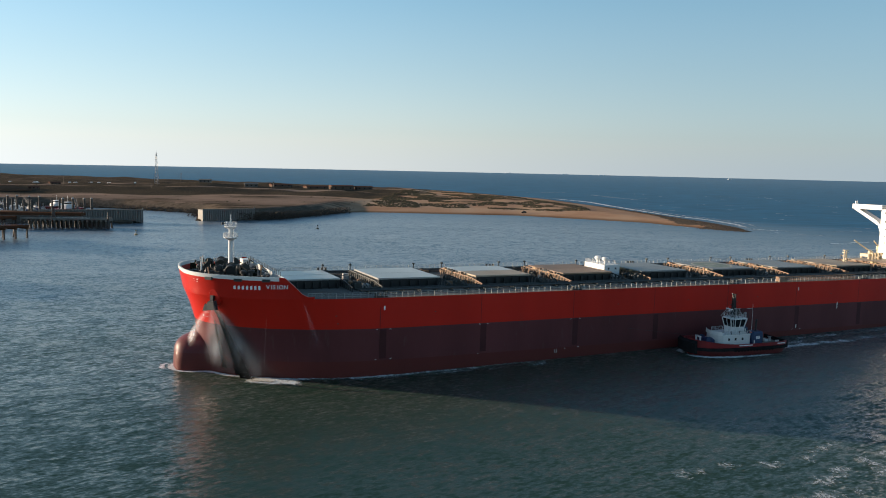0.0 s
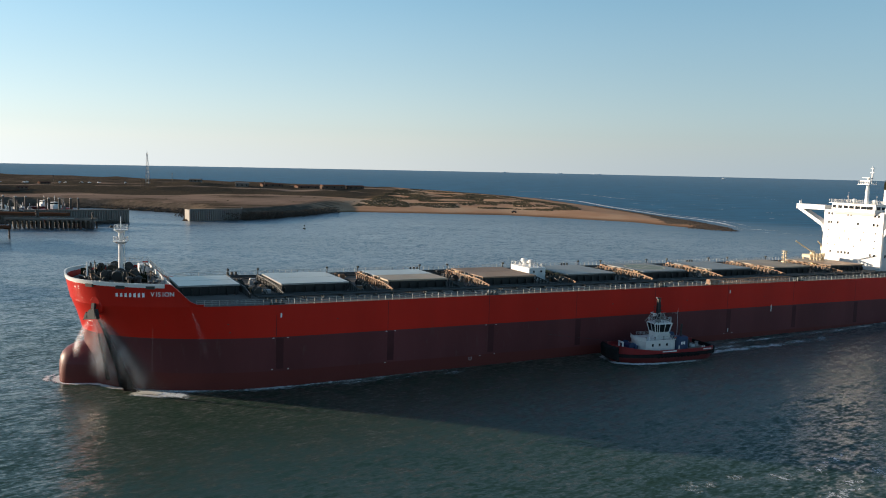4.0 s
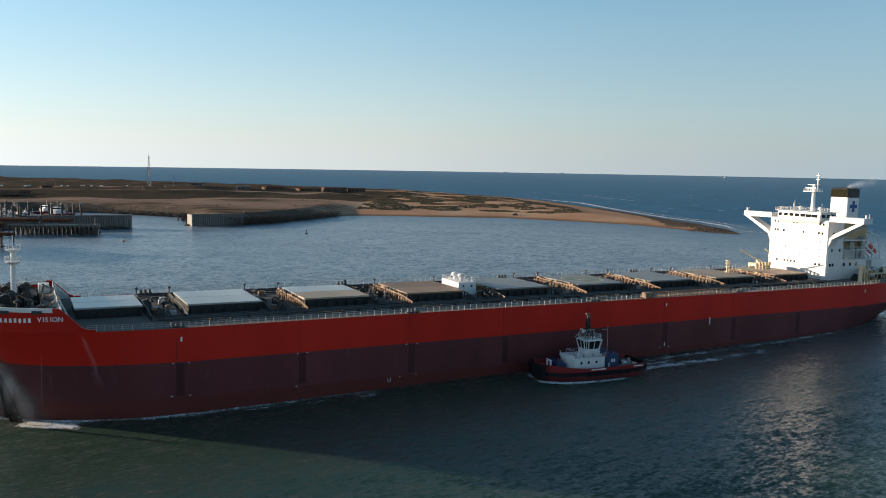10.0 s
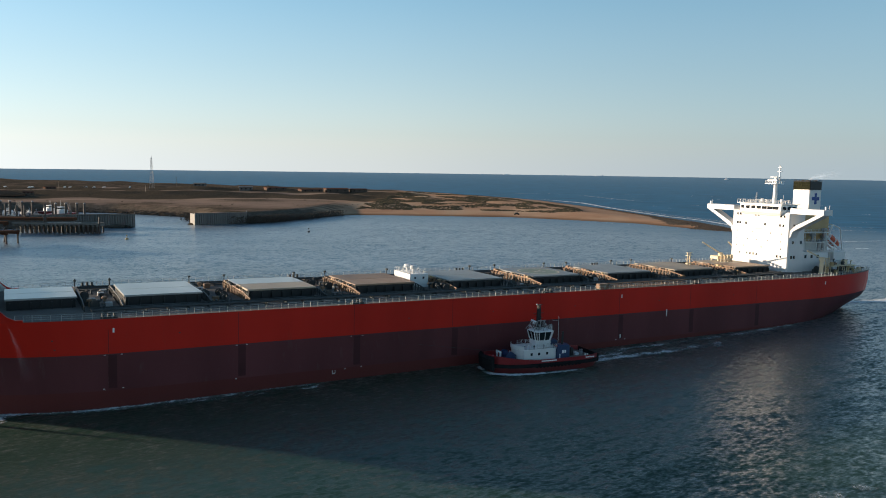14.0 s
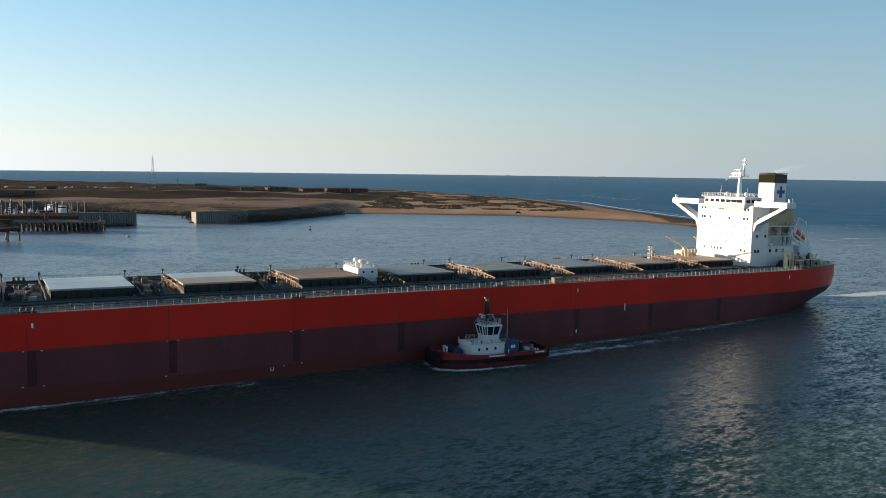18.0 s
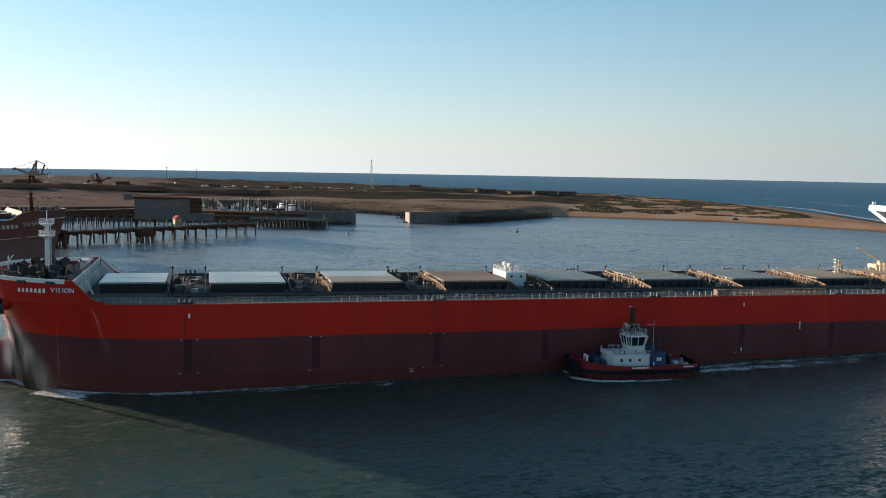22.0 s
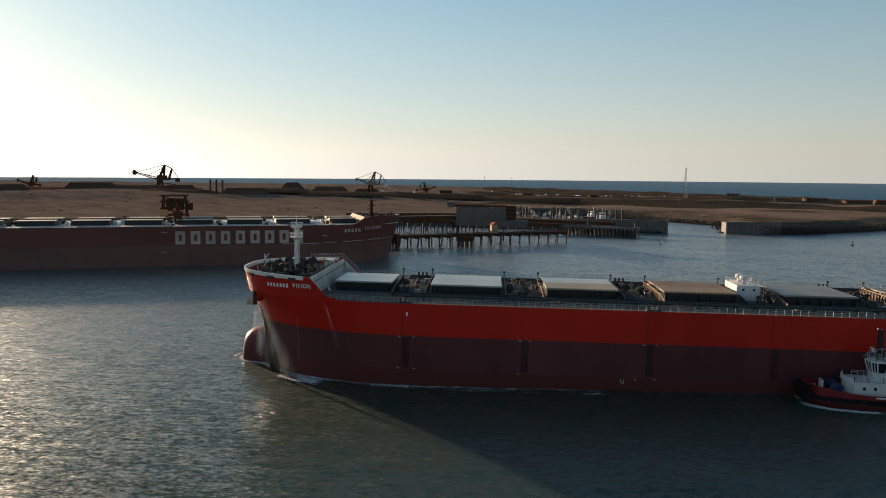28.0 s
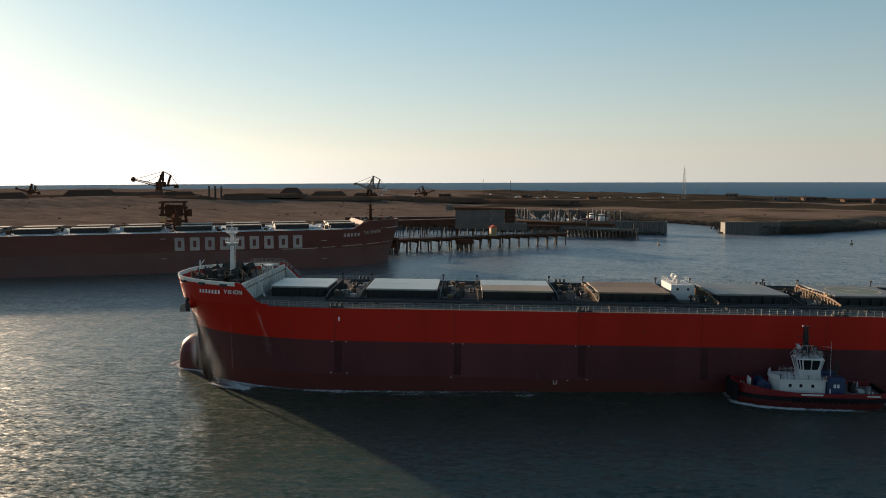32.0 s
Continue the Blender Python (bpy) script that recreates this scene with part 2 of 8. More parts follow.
OCHRE = painted("ochre_casing", (0.42, 0.29, 0.13), 0.55, wear=(0.25, 0.14, 0.06), amount=0.3)
BLUE = plain("blue_paint", (0.014, 0.038, 0.10), 0.45)
CROSS_BLUE = plain("cross_blue", (0.018, 0.06, 0.26), 0.45)
TUG_LOW = painted("tug_lower_red", (0.11, 0.012, 0.012), 0.5, wear=(0.05, 0.015, 0.014), amount=0.35, scale=1.2)
ORANGE = plain("orange_paint", (0.55, 0.085, 0.03), 0.4)
RAIL_PAINT = painted("rail_paint", (0.46, 0.44, 0.40), 0.55, wear=(0.22, 0.13, 0.07), amount=0.35, scale=1.0)
GLASS_DARK, _nt, _b = base("window_glass", 0.08)
_b.inputs["Base Color"].default_value = (0.015, 0.018, 0.02, 1)
TUG_RED = painted("tug_red", (0.22, 0.012, 0.014), 0.45, wear=(0.12, 0.02, 0.02), amount=0.3, scale=1.5)
RUBBER = painted("rubber", (0.02, 0.02, 0.021), 0.8, wear=(0.045, 0.04, 0.038), amount=0.3, scale=3)
BERGE_HULL = painted("brown_hull", (0.17, 0.065, 0.048), 0.5, wear=(0.09, 0.045, 0.03), amount=0.35, scale=0.3, stretch=(0.3, 0.3, 1.2))
BERGE_LOW = painted("brown_lower_hull", (0.16, 0.068, 0.052), 0.55, wear=(0.08, 0.04, 0.03), amount=0.3, scale=0.3)
CONCRETE = painted("quay_concrete", (0.20, 0.18, 0.155), 0.8, wear=(0.17, 0.12, 0.09), amount=0.4, scale=0.5)
PILE_STEEL = painted("pile_steel", (0.07, 0.055, 0.045), 0.7, wear=(0.14, 0.07, 0.035), amount=0.5, scale=1.0)
STACKER_GREY = painted("dusty_grey_paint", (0.26, 0.21, 0.18), 0.7, wear=(0.13, 0.08, 0.055), amount=0.4, scale=0.4)
PIER_RUST = painted("ore_stained_steel", (0.095, 0.048, 0.029), 0.8, wear=(0.055, 0.034, 0.024), amount=0.45, scale=0.6)
SHEET_PILE = painted("sheet_pile", (0.20, 0.185, 0.165), 0.7, wear=(0.16, 0.12, 0.09), amount=0.4, scale=0.7, stretch=(1, 1, 0.3))
SHEET_GREY = painted("grey_cladding", (0.13, 0.115, 0.10), 0.7, wear=(0.11, 0.065, 0.042), amount=0.3)
HOUSE_WALL = painted("house_wall", (0.125, 0.09, 0.07), 0.8, wear=(0.09, 0.065, 0.045), amount=0.3)
HOUSE_ROOF = painted("house_roof", (0.13, 0.066, 0.05), 0.75, wear=(0.10, 0.05, 0.035), amount=0.35)
ROCK = painted("rock", (0.085, 0.068, 0.055), 0.9, wear=(0.13, 0.10, 0.075), amount=0.5, scale=1.2, bump=0.1)
HAZY = plain("hazy_grey", (0.50, 0.55, 0.60), 0.8)
def foam_material():
    m, nt, b = base("foam", 0.8)
    b.inputs["Base Color"].default_value = (0.74, 0.77, 0.77, 1)
    thick = node(nt, "ShaderNodeAttribute", attribute_name="thick")
    tc = node(nt, "ShaderNodeTexCoord")
    n = node(nt, "ShaderNodeTexNoise", {"Vector": tc.outputs["Object"], "Scale": 1.3, "Detail": 7.0, "Roughness": 0.75})
    patch = node(nt, "ShaderNodeTexNoise", {"Vector": tc.outputs["Object"], "Scale": 0.22, "Detail": 3.0})
    p2 = node(nt, "ShaderNodeMath", {0: patch.outputs[0], 1: 1.8, 2: -0.9}, operation="MULTIPLY_ADD")
    n2 = node(nt, "ShaderNodeMath", {0: n.outputs[0], 1: 2.2, 2: -1.1}, operation="MULTIPLY_ADD")
    both = node(nt, "ShaderNodeMath", {0: p2.outputs[0], 1: n2.outputs[0]}, operation="ADD")
    s = node(nt, "ShaderNodeMath", {0: thick.outputs["Fac"], 1: 0.6, 2: both.outputs[0]}, operation="MULTIPLY_ADD")
    a = node(nt, "ShaderNodeMapRange", {0: s.outputs[0], 1: 0.28, 2: 0.95, 3: 0.0, 4: 0.9})
    nt.links.new(a.outputs[0], b.inputs["Alpha"])
    return m


FOAM = foam_material()
STEEL = painted("galvanised_steel", (0.35, 0.34, 0.33), 0.5, 0.6, wear=(0.2, 0.14, 0.1), amount=0.25, scale=2)

_nt = HULL_DARK.node_tree
_b = _nt.nodes["Principled BSDF"]
_old = _b.inputs["Base Color"].links[0].from_socket
_tc = node(_nt, "ShaderNodeTexCoord")
_sp = node(_nt, "ShaderNodeSeparateXYZ", {0: _tc.outputs["Object"]})
_mk = node(_nt, "ShaderNodeMapRange", {0: _sp.outputs[2], 1: 1.75, 2: 1.6, 3: 0.0, 4: 0.75})
_mx = node(_nt, "ShaderNodeMix", {0: _mk.outputs[0], 6: _old, 7: (0.115, 0.026, 0.02, 1)}, data_type="RGBA")
_nt.links.new(_mx.outputs[2], _b.inputs["Base Color"])

for _m in (HULL_RED, HULL_DARK, HULL_PATCH, BERGE_HULL):
    _m.node_tree.nodes["Principled BSDF"].inputs["Specular IOR Level"].default_value = 0.14
ORE_HEAP = painted("heaped_ore", (0.13, 0.078, 0.055), 0.95, wear=(0.15, 0.085, 0.055), amount=0.5, scale=0.12)
MARK_FADED = painted("faded_white", (0.42, 0.36, 0.31), 0.6, wear=(0.2, 0.12, 0.09), amount=0.45, scale=0.6)
ORE = painted("iron_ore", (0.15, 0.085, 0.055), 0.95, wear=(0.14, 0.07, 0.045), amount=0.4, scale=0.3, bump=0.1)
SCRUB = painted("scrub", (0.088, 0.074, 0.048), 0.95, wear=(0.12, 0.092, 0.06), amount=0.5, scale=0.8)
SOOT = painted("sooty_olive", (0.016, 0.018, 0.011), 0.8, wear=(0.085, 0.075, 0.042), amount=0.6, scale=1.6)


def water_material():
    m, nt, b = base("sea_water", 0.1)
    geo = node(nt, "ShaderNodeNewGeometry")
    big = node(nt, "ShaderNodeTexNoise", {"Vector": geo.outputs["Position"], "Scale": 0.006, "Detail": 3.0})
    place = node(nt, "ShaderNodeSeparateXYZ", {0: geo.outputs["Position"]})
    murky = ramp(nt, big.outputs[0], [(0.35, (0.012, 0.038, 0.025)), (0.65, (0.026, 0.051, 0.029))])
    clear = ramp(nt, big.outputs[0], [(0.35, (0.019, 0.067, 0.118)), (0.65, (0.028, 0.079, 0.125))])
    # murky green in the channel; the bay's blue carries reflected sky in its colour
    bay_blue = node(nt, "ShaderNodeMapRange", {0: place.outputs[1], 1: 190.0, 2: 380.0, 3: 0.0, 4: 1.0})
    col = node(nt, "ShaderNodeMix", {0: bay_blue.outputs[0], 6: murky, 7: clear}, data_type="RGBA").outputs[2]
    # deep blue beyond the spit, the upper sky's reflection mixed into the colour
    east = node(nt, "ShaderNodeMath", {0: place.outputs[0], 1: 0.0}, operation="MAXIMUM")
    out = node(nt, "ShaderNodeMath", {0: east.outputs[0], 1: 0.9, 2: place.outputs[1]}, operation="MULTIPLY_ADD")
    deep = node(nt, "ShaderNodeMapRange", {0: out.outputs[0], 1: 600.0, 2: 950.0, 3: 0.0, 4: 1.0})
    col = node(nt, "ShaderNodeMix", {0: deep.outputs[0], 6: col, 7: (0.018, 0.108, 0.20, 1)}, data_type="RGBA").outputs[2]
    # lighter and darker swell faces: their shading goes into the open sea's colour
    mp = node(nt, "ShaderNodeMapping", {"Vector": geo.outputs["Position"], "Rotation": (0, 0, radians(-8)), "Scale": (2.6, 1.0, 1.0)}, vector_type="TEXTURE")
    roll = node(nt, "ShaderNodeTexNoise", {"Vector": mp.outputs[0], "Scale": 0.045, "Detail": 5.0, "Roughness": 0.7})
    face = node(nt, "ShaderNodeMapRange", {0: roll.outputs[0], 1: 0.3, 2: 0.7, 3: 0.72, 4: 1.28})
    varied = node(nt, "ShaderNodeVectorMath", {0: col}, operation="SCALE")
    nt.links.new(face.outputs[0], varied.inputs["Scale"])
    col = node(nt, "ShaderNodeMix", {0: deep.outputs[0], 6: col, 7: varied.outputs[0]}, data_type="RGBA").outputs[2]
    # slopes of wind ripples, chop and a low swell
    total = None
    for turn, stretch, scale, detail, amount in ((28, (1.6, 0.8, 1), 2.0, 3.0, 0.27), (40, (1.6, 0.8, 1), 0.85, 3.0, 0.27), (33, (2.6, 0.9, 1), 0.36, 2.5, 0.13), (34, (1.0, 1.5, 1), 0.17, 2.5, 0.055)):
        mp = node(nt, "ShaderNodeMapping", {"Vector": geo.outputs["Position"], "Rotation": (0, 0, radians(turn)), "Scale": stretch}, vector_type="TEXTURE")
        n = node(nt, "ShaderNodeTexNoise", {"Vector": mp.outputs[0], "Scale": scale, "Detail": detail, "Roughness": 0.55})
        c = node(nt, "ShaderNodeVectorMath", {0: n.outputs["Color"], 1: (0.5, 0.5, 0.5)}, operation="SUBTRACT")
        k = node(nt, "ShaderNodeVectorMath", {0: c.outputs[0], 1: (amount * 1.6, amount * 2.4, 0.0)}, operation="MULTIPLY")
        total = k.outputs[0] if total is None else node(nt, "ShaderNodeVectorMath", {0: total, 1: k.outputs[0]}, operation="ADD").outputs[0]
    # gusts roughen the surface in patches
    gust = node(nt, "ShaderNodeTexNoise", {"Vector": geo.outputs["Position"], "Scale": 0.012, "Detail": 4.0})
    g = node(nt, "ShaderNodeMapRange", {0: gust.outputs[0], 1: 0.35, 2: 0.65, 3: 0.82, 4: 1.2})
    sc = node(nt, "ShaderNodeVectorMath", {0: total}, operation="SCALE")
    nt.links.new(g.outputs[0], sc.inputs["Scale"])
    up = node(nt, "ShaderNodeVectorMath", {0: sc.outputs[0], 1: (0, 0, 1)}, operation="ADD")
    nn = node(nt, "ShaderNodeVectorMath", {0: up.outputs[0]}, operation="NORMALIZE")
    # waves hide one another at a low angle, so the gloss never reaches a mirror's
    fr = node(nt, "ShaderNodeFresnel", {"IOR": 1.333, "Normal": nn.outputs[0]})
    lift = node(nt, "ShaderNodeMath", {0: fr.outputs[0], 1: 1.12}, operation="MULTIPLY")
    # sheltered water inside the spit is smoother than the open sea beyond
    calm = node(nt, "ShaderNodeMapRange", {0: out.outputs[0], 1: 600.0, 2: 950.0, 3: 0.62, 4: 0.125})
    away = node(nt, "ShaderNodeMapRange", {0: out.outputs[0], 1: 1200.0, 2: 4600.0, 3: 1.0, 4: 2.2})
    cap = node(nt, "ShaderNodeMath", {0: calm.outputs[0], 1: away.outputs[0]}, operation="MULTIPLY")
    fac = node(nt, "ShaderNodeMath", {0: lift.outputs[0], 1: cap.outputs[0]}, operation="MINIMUM")
    # wind streaks, darker and lighter
    mp = node(nt, "ShaderNodeMapping", {"Vector": geo.outputs["Position"], "Rotation": (0, 0, radians(6)), "Scale": (7.0, 1.2, 1.0)}, vector_type="TEXTURE")
    st = node(nt, "ShaderNodeTexNoise", {"Vector": mp.outputs[0], "Scale": 0.05, "Detail": 6.0, "Roughness": 0.7})
    sk = node(nt, "ShaderNodeMapRange", {0: st.outputs[0], 1: 0.3, 2: 0.7, 3: 0.9, 4: 1.12})
    fac = node(nt, "ShaderNodeMath", {0: fac.outputs[0], 1: sk.outputs[0]}, operation="MULTIPLY")
    dif = node(nt, "ShaderNodeBsdfDiffuse", {"Color": col})
    glo = node(nt, "ShaderNodeBsdfGlossy", {"Roughness": 0.17, "Normal": nn.outputs[0]})
    wide = node(nt, "ShaderNodeBsdfGlossy", {"Roughness": 0.46, "Normal": nn.outputs[0]})
    both = node(nt, "ShaderNodeMixShader", {0: 0.45, 1: glo.outputs[0], 2: wide.outputs[0]})
    mix = node(nt, "ShaderNodeMixShader", {0: fac.outputs[0], 1: dif.outputs[0], 2: both.outputs[0]})
    nt.links.new(mix.outputs[0], nt.nodes["Material Output"].inputs["Surface"])
    nt.nodes.remove(b)
    return m


WATER = water_material()


def land_material():
    m, nt, b = base("red_sand_and_scrub", 0.95)
    geo = node(nt, "ShaderNodeNewGeometry")
    sep = node(nt, "ShaderNodeSeparateXYZ", {0: geo.outputs["Position"]})
    # kinds of ground by plan: red scrub, green armour stone, blue ore dust
    kinds = node(nt, "ShaderNodeAttribute", attribute_name="cover")
    kind = node(nt, "ShaderNodeSeparateColor", {0: kinds.outputs["Color"]})
    n1 = node(nt, "ShaderNodeTexNoise", {"Vector": geo.outputs["Position"], "Scale": 0.012, "Detail": 6.0, "Roughness": 0.6})
    mp = node(nt, "ShaderNodeMapping", {"Vector": geo.outputs["Position"], "Scale": (0.5, 1.5, 1.0)})
    n2 = node(nt, "ShaderNodeTexNoise", {"Vector": mp.outputs[0], "Scale": 0.05, "Detail": 8.0, "Roughness": 0.7})
    n3 = node(nt, "ShaderNodeTexNoise", {"Vector": geo.outputs["Position"], "Scale": 0.6, "Detail": 6.0})
    n4 = node(nt, "ShaderNodeTexNoise", {"Vector": geo.outputs["Position"], "Scale": 0.22, "Detail": 5.0, "Roughness": 0.7})
    sand = ramp(nt, n1.outputs[0], [(0.3, (0.33, 0.19, 0.115)), (0.5, (0.42, 0.26, 0.165)), (0.7, (0.47, 0.34, 0.23))])
    scrub = ramp(nt, n3.outputs[0], [(0.3, (0.045, 0.039, 0.030)), (0.7, (0.105, 0.082, 0.058))])
    stone = ramp(nt, n4.outputs[0], [(0.3, (0.07, 0.057, 0.045)), (0.7, (0.165, 0.13, 0.098))])
    ore = ramp(nt, n2.outputs[0], [(0.35, (0.15, 0.11, 0.088)), (0.5, (0.21, 0.152, 0.12)), (0.65, (0.28, 0.205, 0.16))])
    earth = ramp(nt, n2.outputs[0], [(0.35, (0.19, 0.138, 0.11)), (0.5, (0.265, 0.19, 0.145)), (0.65, (0.34, 0.24, 0.18))])
    colour = node(nt, "ShaderNodeMix", {0: kinds.outputs["Alpha"], 6: sand, 7: earth}, data_type="RGBA").outputs[2]
    for noise, out, tint, lo, hi in ((n2, 0, scrub, 0.90, 1.12), (n1, 2, ore, 0.9, 1.1), (n4, 1, stone, 0.95, 1.1)):
        s = node(nt, "ShaderNodeMath", {0: noise.outputs[0], 1: kind.outputs[out]}, operation="ADD")
        mask = node(nt, "ShaderNodeMapRange", {0: s.outputs[0], 1: lo, 2: hi})
        mix = node(nt, "ShaderNodeMix", {0: mask.outputs[0], 6: colour, 7: tint}, data_type="RGBA")
        colour = mix.outputs[2]
    # wet strip at the waterline
    wet = node(nt, "ShaderNodeMapRange", {0: sep.outputs[2], 1: 0.3, 2: 1.1, 3: 0.45, 4: 1.0})
    hsv = node(nt, "ShaderNodeHueSaturation", {"Color": colour, "Value": wet.outputs[0]})
    nt.links.new(hsv.outputs[0], b.inputs["Base Color"])
    bp = node(nt, "ShaderNodeBump", {"Strength": 0.6, "Distance": 0.6, "Height": n3.outputs[0]})
    nt.links.new(bp.outputs[0], b.inputs["Normal"])
    return m


LAND = land_material()


# the sea: one sheet to the horizon
def make_sea():
    b = Build()
    radii = [0, 60, 140, 260, 420, 640, 950, 1400, 2100, 3200, 4950]
    n = 96
    b.loft([[(max(r, 0.5) * math.cos(2 * math.pi * i / n), max(r, 0.5) * math.sin(2 * math.pi * i / n), 0) for i in range(n)] for r in radii[::-1]], False)
    b.f.append(tuple(range((len(radii) - 1) * n, len(radii) * n)))
    sea = new("water", b.mesh("water", WATER))
    tagged(sea, "dark blue-green rippled sea water", "sea", kind="structure")


make_sea()

# the coast: shoreline of the spit, the boat basin and the ore wharf, anticlockwise from the spit's tip
COAST = [(169, 615), (150, 626), (131, 650), (104, 684), (62, 706), (0, 736), (-128, 728), (-153, 718), (-172, 650), (-190, 606), (-214, 586),
         (-236, 571), (-246, 600), (-270, 655), (-358, 690), (-430, 690), (-470, 640), (-440, 560), (-300, 533), (-262, 546), (-262, 536), (-330, 505),
         (-440, 470), (-480, 400), (-540, 290), (-620, 150), (-700, 0), (-800, -200), (-1500, -600), (-2400, -200), (-2600, 900),
         (-2000, 1500), (-1300, 1700), (-800, 1650), (-420, 1520), (-150, 1380), (1, 1203), (44, 1125), (99, 949), (122, 860), (142, 780), (164, 695), (172, 648)]


def shore_distance(X, Y):
    """Metres inland from the shoreline, below 0 at sea."""
    P = np.array(COAST, float)
    Q = np.roll(P, -1, 0)
    best, inside = np.full(X.shape, 1e9), np.zeros(X.shape, bool)
    for (ax, ay), (bx, by) in zip(P, Q):
        dx, dy = bx - ax, by - ay
        t = np.clip(((X - ax) * dx + (Y - ay) * dy) / (dx * dx + dy * dy), 0, 1)
        best = np.minimum(best, np.hypot(X - ax - t * dx, Y - ay - t * dy))
        cross = (ay > Y) != (by > Y)
        inside ^= cross & (X < (bx - ax) * (Y - ay) / ((by - ay) or 1e-9) + ax)
    return np.where(inside, best, -best)


def lumps(X, Y, size, seed):
    """Smooth random relief of the given size, about -1 to 1."""
    rng = np.random.RandomState(seed)
    out = np.zeros(X.shape)
    for k in range(14):
        a, ph = rng.uniform(0, 2 * math.pi), rng.uniform(0, 2 * math.pi)
        w = 2 * math.pi / (size * rng.uniform(0.6, 1.8))
        out += np.sin((X * math.cos(a) + Y * math.sin(a)) * w + ph)
    return out / 4.5


def land_height(X, Y):
    d = shore_distance(X, Y)
    # made ground with steep armoured edges round the basin and the wharf, an open beach on the spit
    made = np.clip((-150 - X) / 30, 0, 1) * np.clip((900 - Y) / 60, 0, 1)
    s = np.clip(d / 14.0, -1.5, 1)
    beach = np.where(d < 0, 2.2, 0.9) * s + 0.045 * np.clip(d - 14, 0, 70)
    fill = 7.6 * np.clip(d / 15.0, -1.0, 1.0)
    h = beach * (1 - made) + fill * made
    inland = np.clip((d - 30) / 90, 0, 1)
    h += inland * (1.6 + 1.2 * lumps(X, Y, 90, 3) + 0.5 * lumps(X, Y, 30, 5)) * (1 - 0.7 * made)
    reef_rise = np.clip((X - 110) / 25, 0, 1) * np.clip((830 - Y) / 60, 0, 1) * np.exp(-((d - 10) / 8.0) ** 2)
    h += reef_rise * (0.3 + 0.25 * lumps(X, Y, 18, 14))
    # low dune ridge behind the basin, higher stockpiled ground to the west
    far = np.hypot(X, Y)
    ridge = np.exp(-((far - 1080) / 130.0) ** 2) * np.clip((-X - 60) / 260, 0, 1)
    h += ridge * inland * (7.0 + 1.6 * lumps(X, Y, 160, 8))
    west = np.clip((-X - 560) / 500, 0, 1) * np.clip((d - 60) / 200, 0, 1)
    h += west * (4.5 + 1.6 * lumps(X, Y, 220, 11))
    return h


def make_land():
    xs = np.r_[np.arange(-2600, -700, 26.0), np.arange(-700, 200, 7.0)]
    ys = np.r_[np.arange(-640, 300, 26.0), np.arange(300, 1300, 7.0), np.arange(1300, 1760, 26.0)]
    X, Y = np.meshgrid(xs, ys, indexing="ij")
    Z = land_height(X, Y)
    keep = Z > -2.8
    idx = -np.ones(X.shape, int)
    use = keep.copy()
    quads = keep[:-1, :-1] & keep[1:, :-1] & keep[1:, 1:] & keep[:-1, 1:]
    use[:] = False
    for a, b in ((0, 0), (1, 0), (1, 1), (0, 1)):
        use[a:a + quads.shape[0], b:b + quads.shape[1]] |= quads
    idx[use] = np.arange(use.sum())
    verts = np.stack([X[use], Y[use], Z[use]], -1)
    i, j = np.nonzero(quads)
    faces = np.stack([idx[i, j], idx[i + 1, j], idx[i + 1, j + 1], idx[i, j + 1]], -1)
    me = bpy.data.meshes.new("ground")
    me.from_pydata(verts.tolist(), [], faces.tolist())
    me.shade_smooth()
    # kinds of ground: scrub, armour stone, ore dust
    d, far, az = shore_distance(X, Y)[use], np.hypot(X, Y)[use], np.degrees(np.arctan2(X, Y))[use]
    x, y, z = verts.T
    l1, l2 = lumps(x, y, 120, 21), lumps(x, y, 40, 22)
    spit = np.clip((x + 190) / 60, 0, 1)
    band = np.clip((far - 865 - 25 * l1) / 30, 0, 1) * np.clip((1150 + 30 * l1 - far) / 50, 0, 1)
    road = np.exp(-((far - 1015 - 12 * l1) / 9.0) ** 2)
    high = 0.5 * np.clip((z - 2.6) / 5, 0, 1) * np.clip((d - 34) / 20, 0, 1)
    scrub = (1 - spit) * (0.92 * band * (1 - 0.75 * road) + 0.62 * np.clip((far - 1140) / 40, 0, 1)) + spit * (high + 0.06 * l2 * (high > 0.1))
    scrub = np.where((far < 860) & (spit < 0.5), 0.45 + 0.12 * l1, scrub)
    made = np.clip((-150 - x) / 30, 0, 1) * np.clip((900 - y) / 60, 0, 1)
    stone = made * np.clip((20 + 3 * l2 - d) / 4, 0, 1) * 0.8
    reef = np.maximum(np.clip((x - 118) / 16, 0, 1) * np.clip((24 + 14 * np.clip((790 - y) / 50, 0, 1) + 5 * l2 - d) / 6, 0, 1) * np.clip((x * 0.6 + y - 735) / 12, 0, 1), np.clip((x - 134 - 0.12 * (y - 611) - 6 * l2) / 8, 0, 1) * np.clip((770 - y) / 10, 0, 1))
    earth = np.clip((-165 - x) / 30, 0, 1)
    ore = np.clip((-36.5 - az + 1.5 * l1) / 4, 0, 1) * 0.85
    cover = me.color_attributes.new("cover", "FLOAT_COLOR", "POINT")
    cover.data.foreach_set("color", np.stack([scrub, np.maximum(stone, 0.8 * reef), ore, earth], -1).clip(0, 1).astype(np.float32).ravel())
    me.materials.append(LAND)
    tagged(new("ground", me), "red sand spit with dunes and low dark scrub", "ground", kind="structure")


make_land()


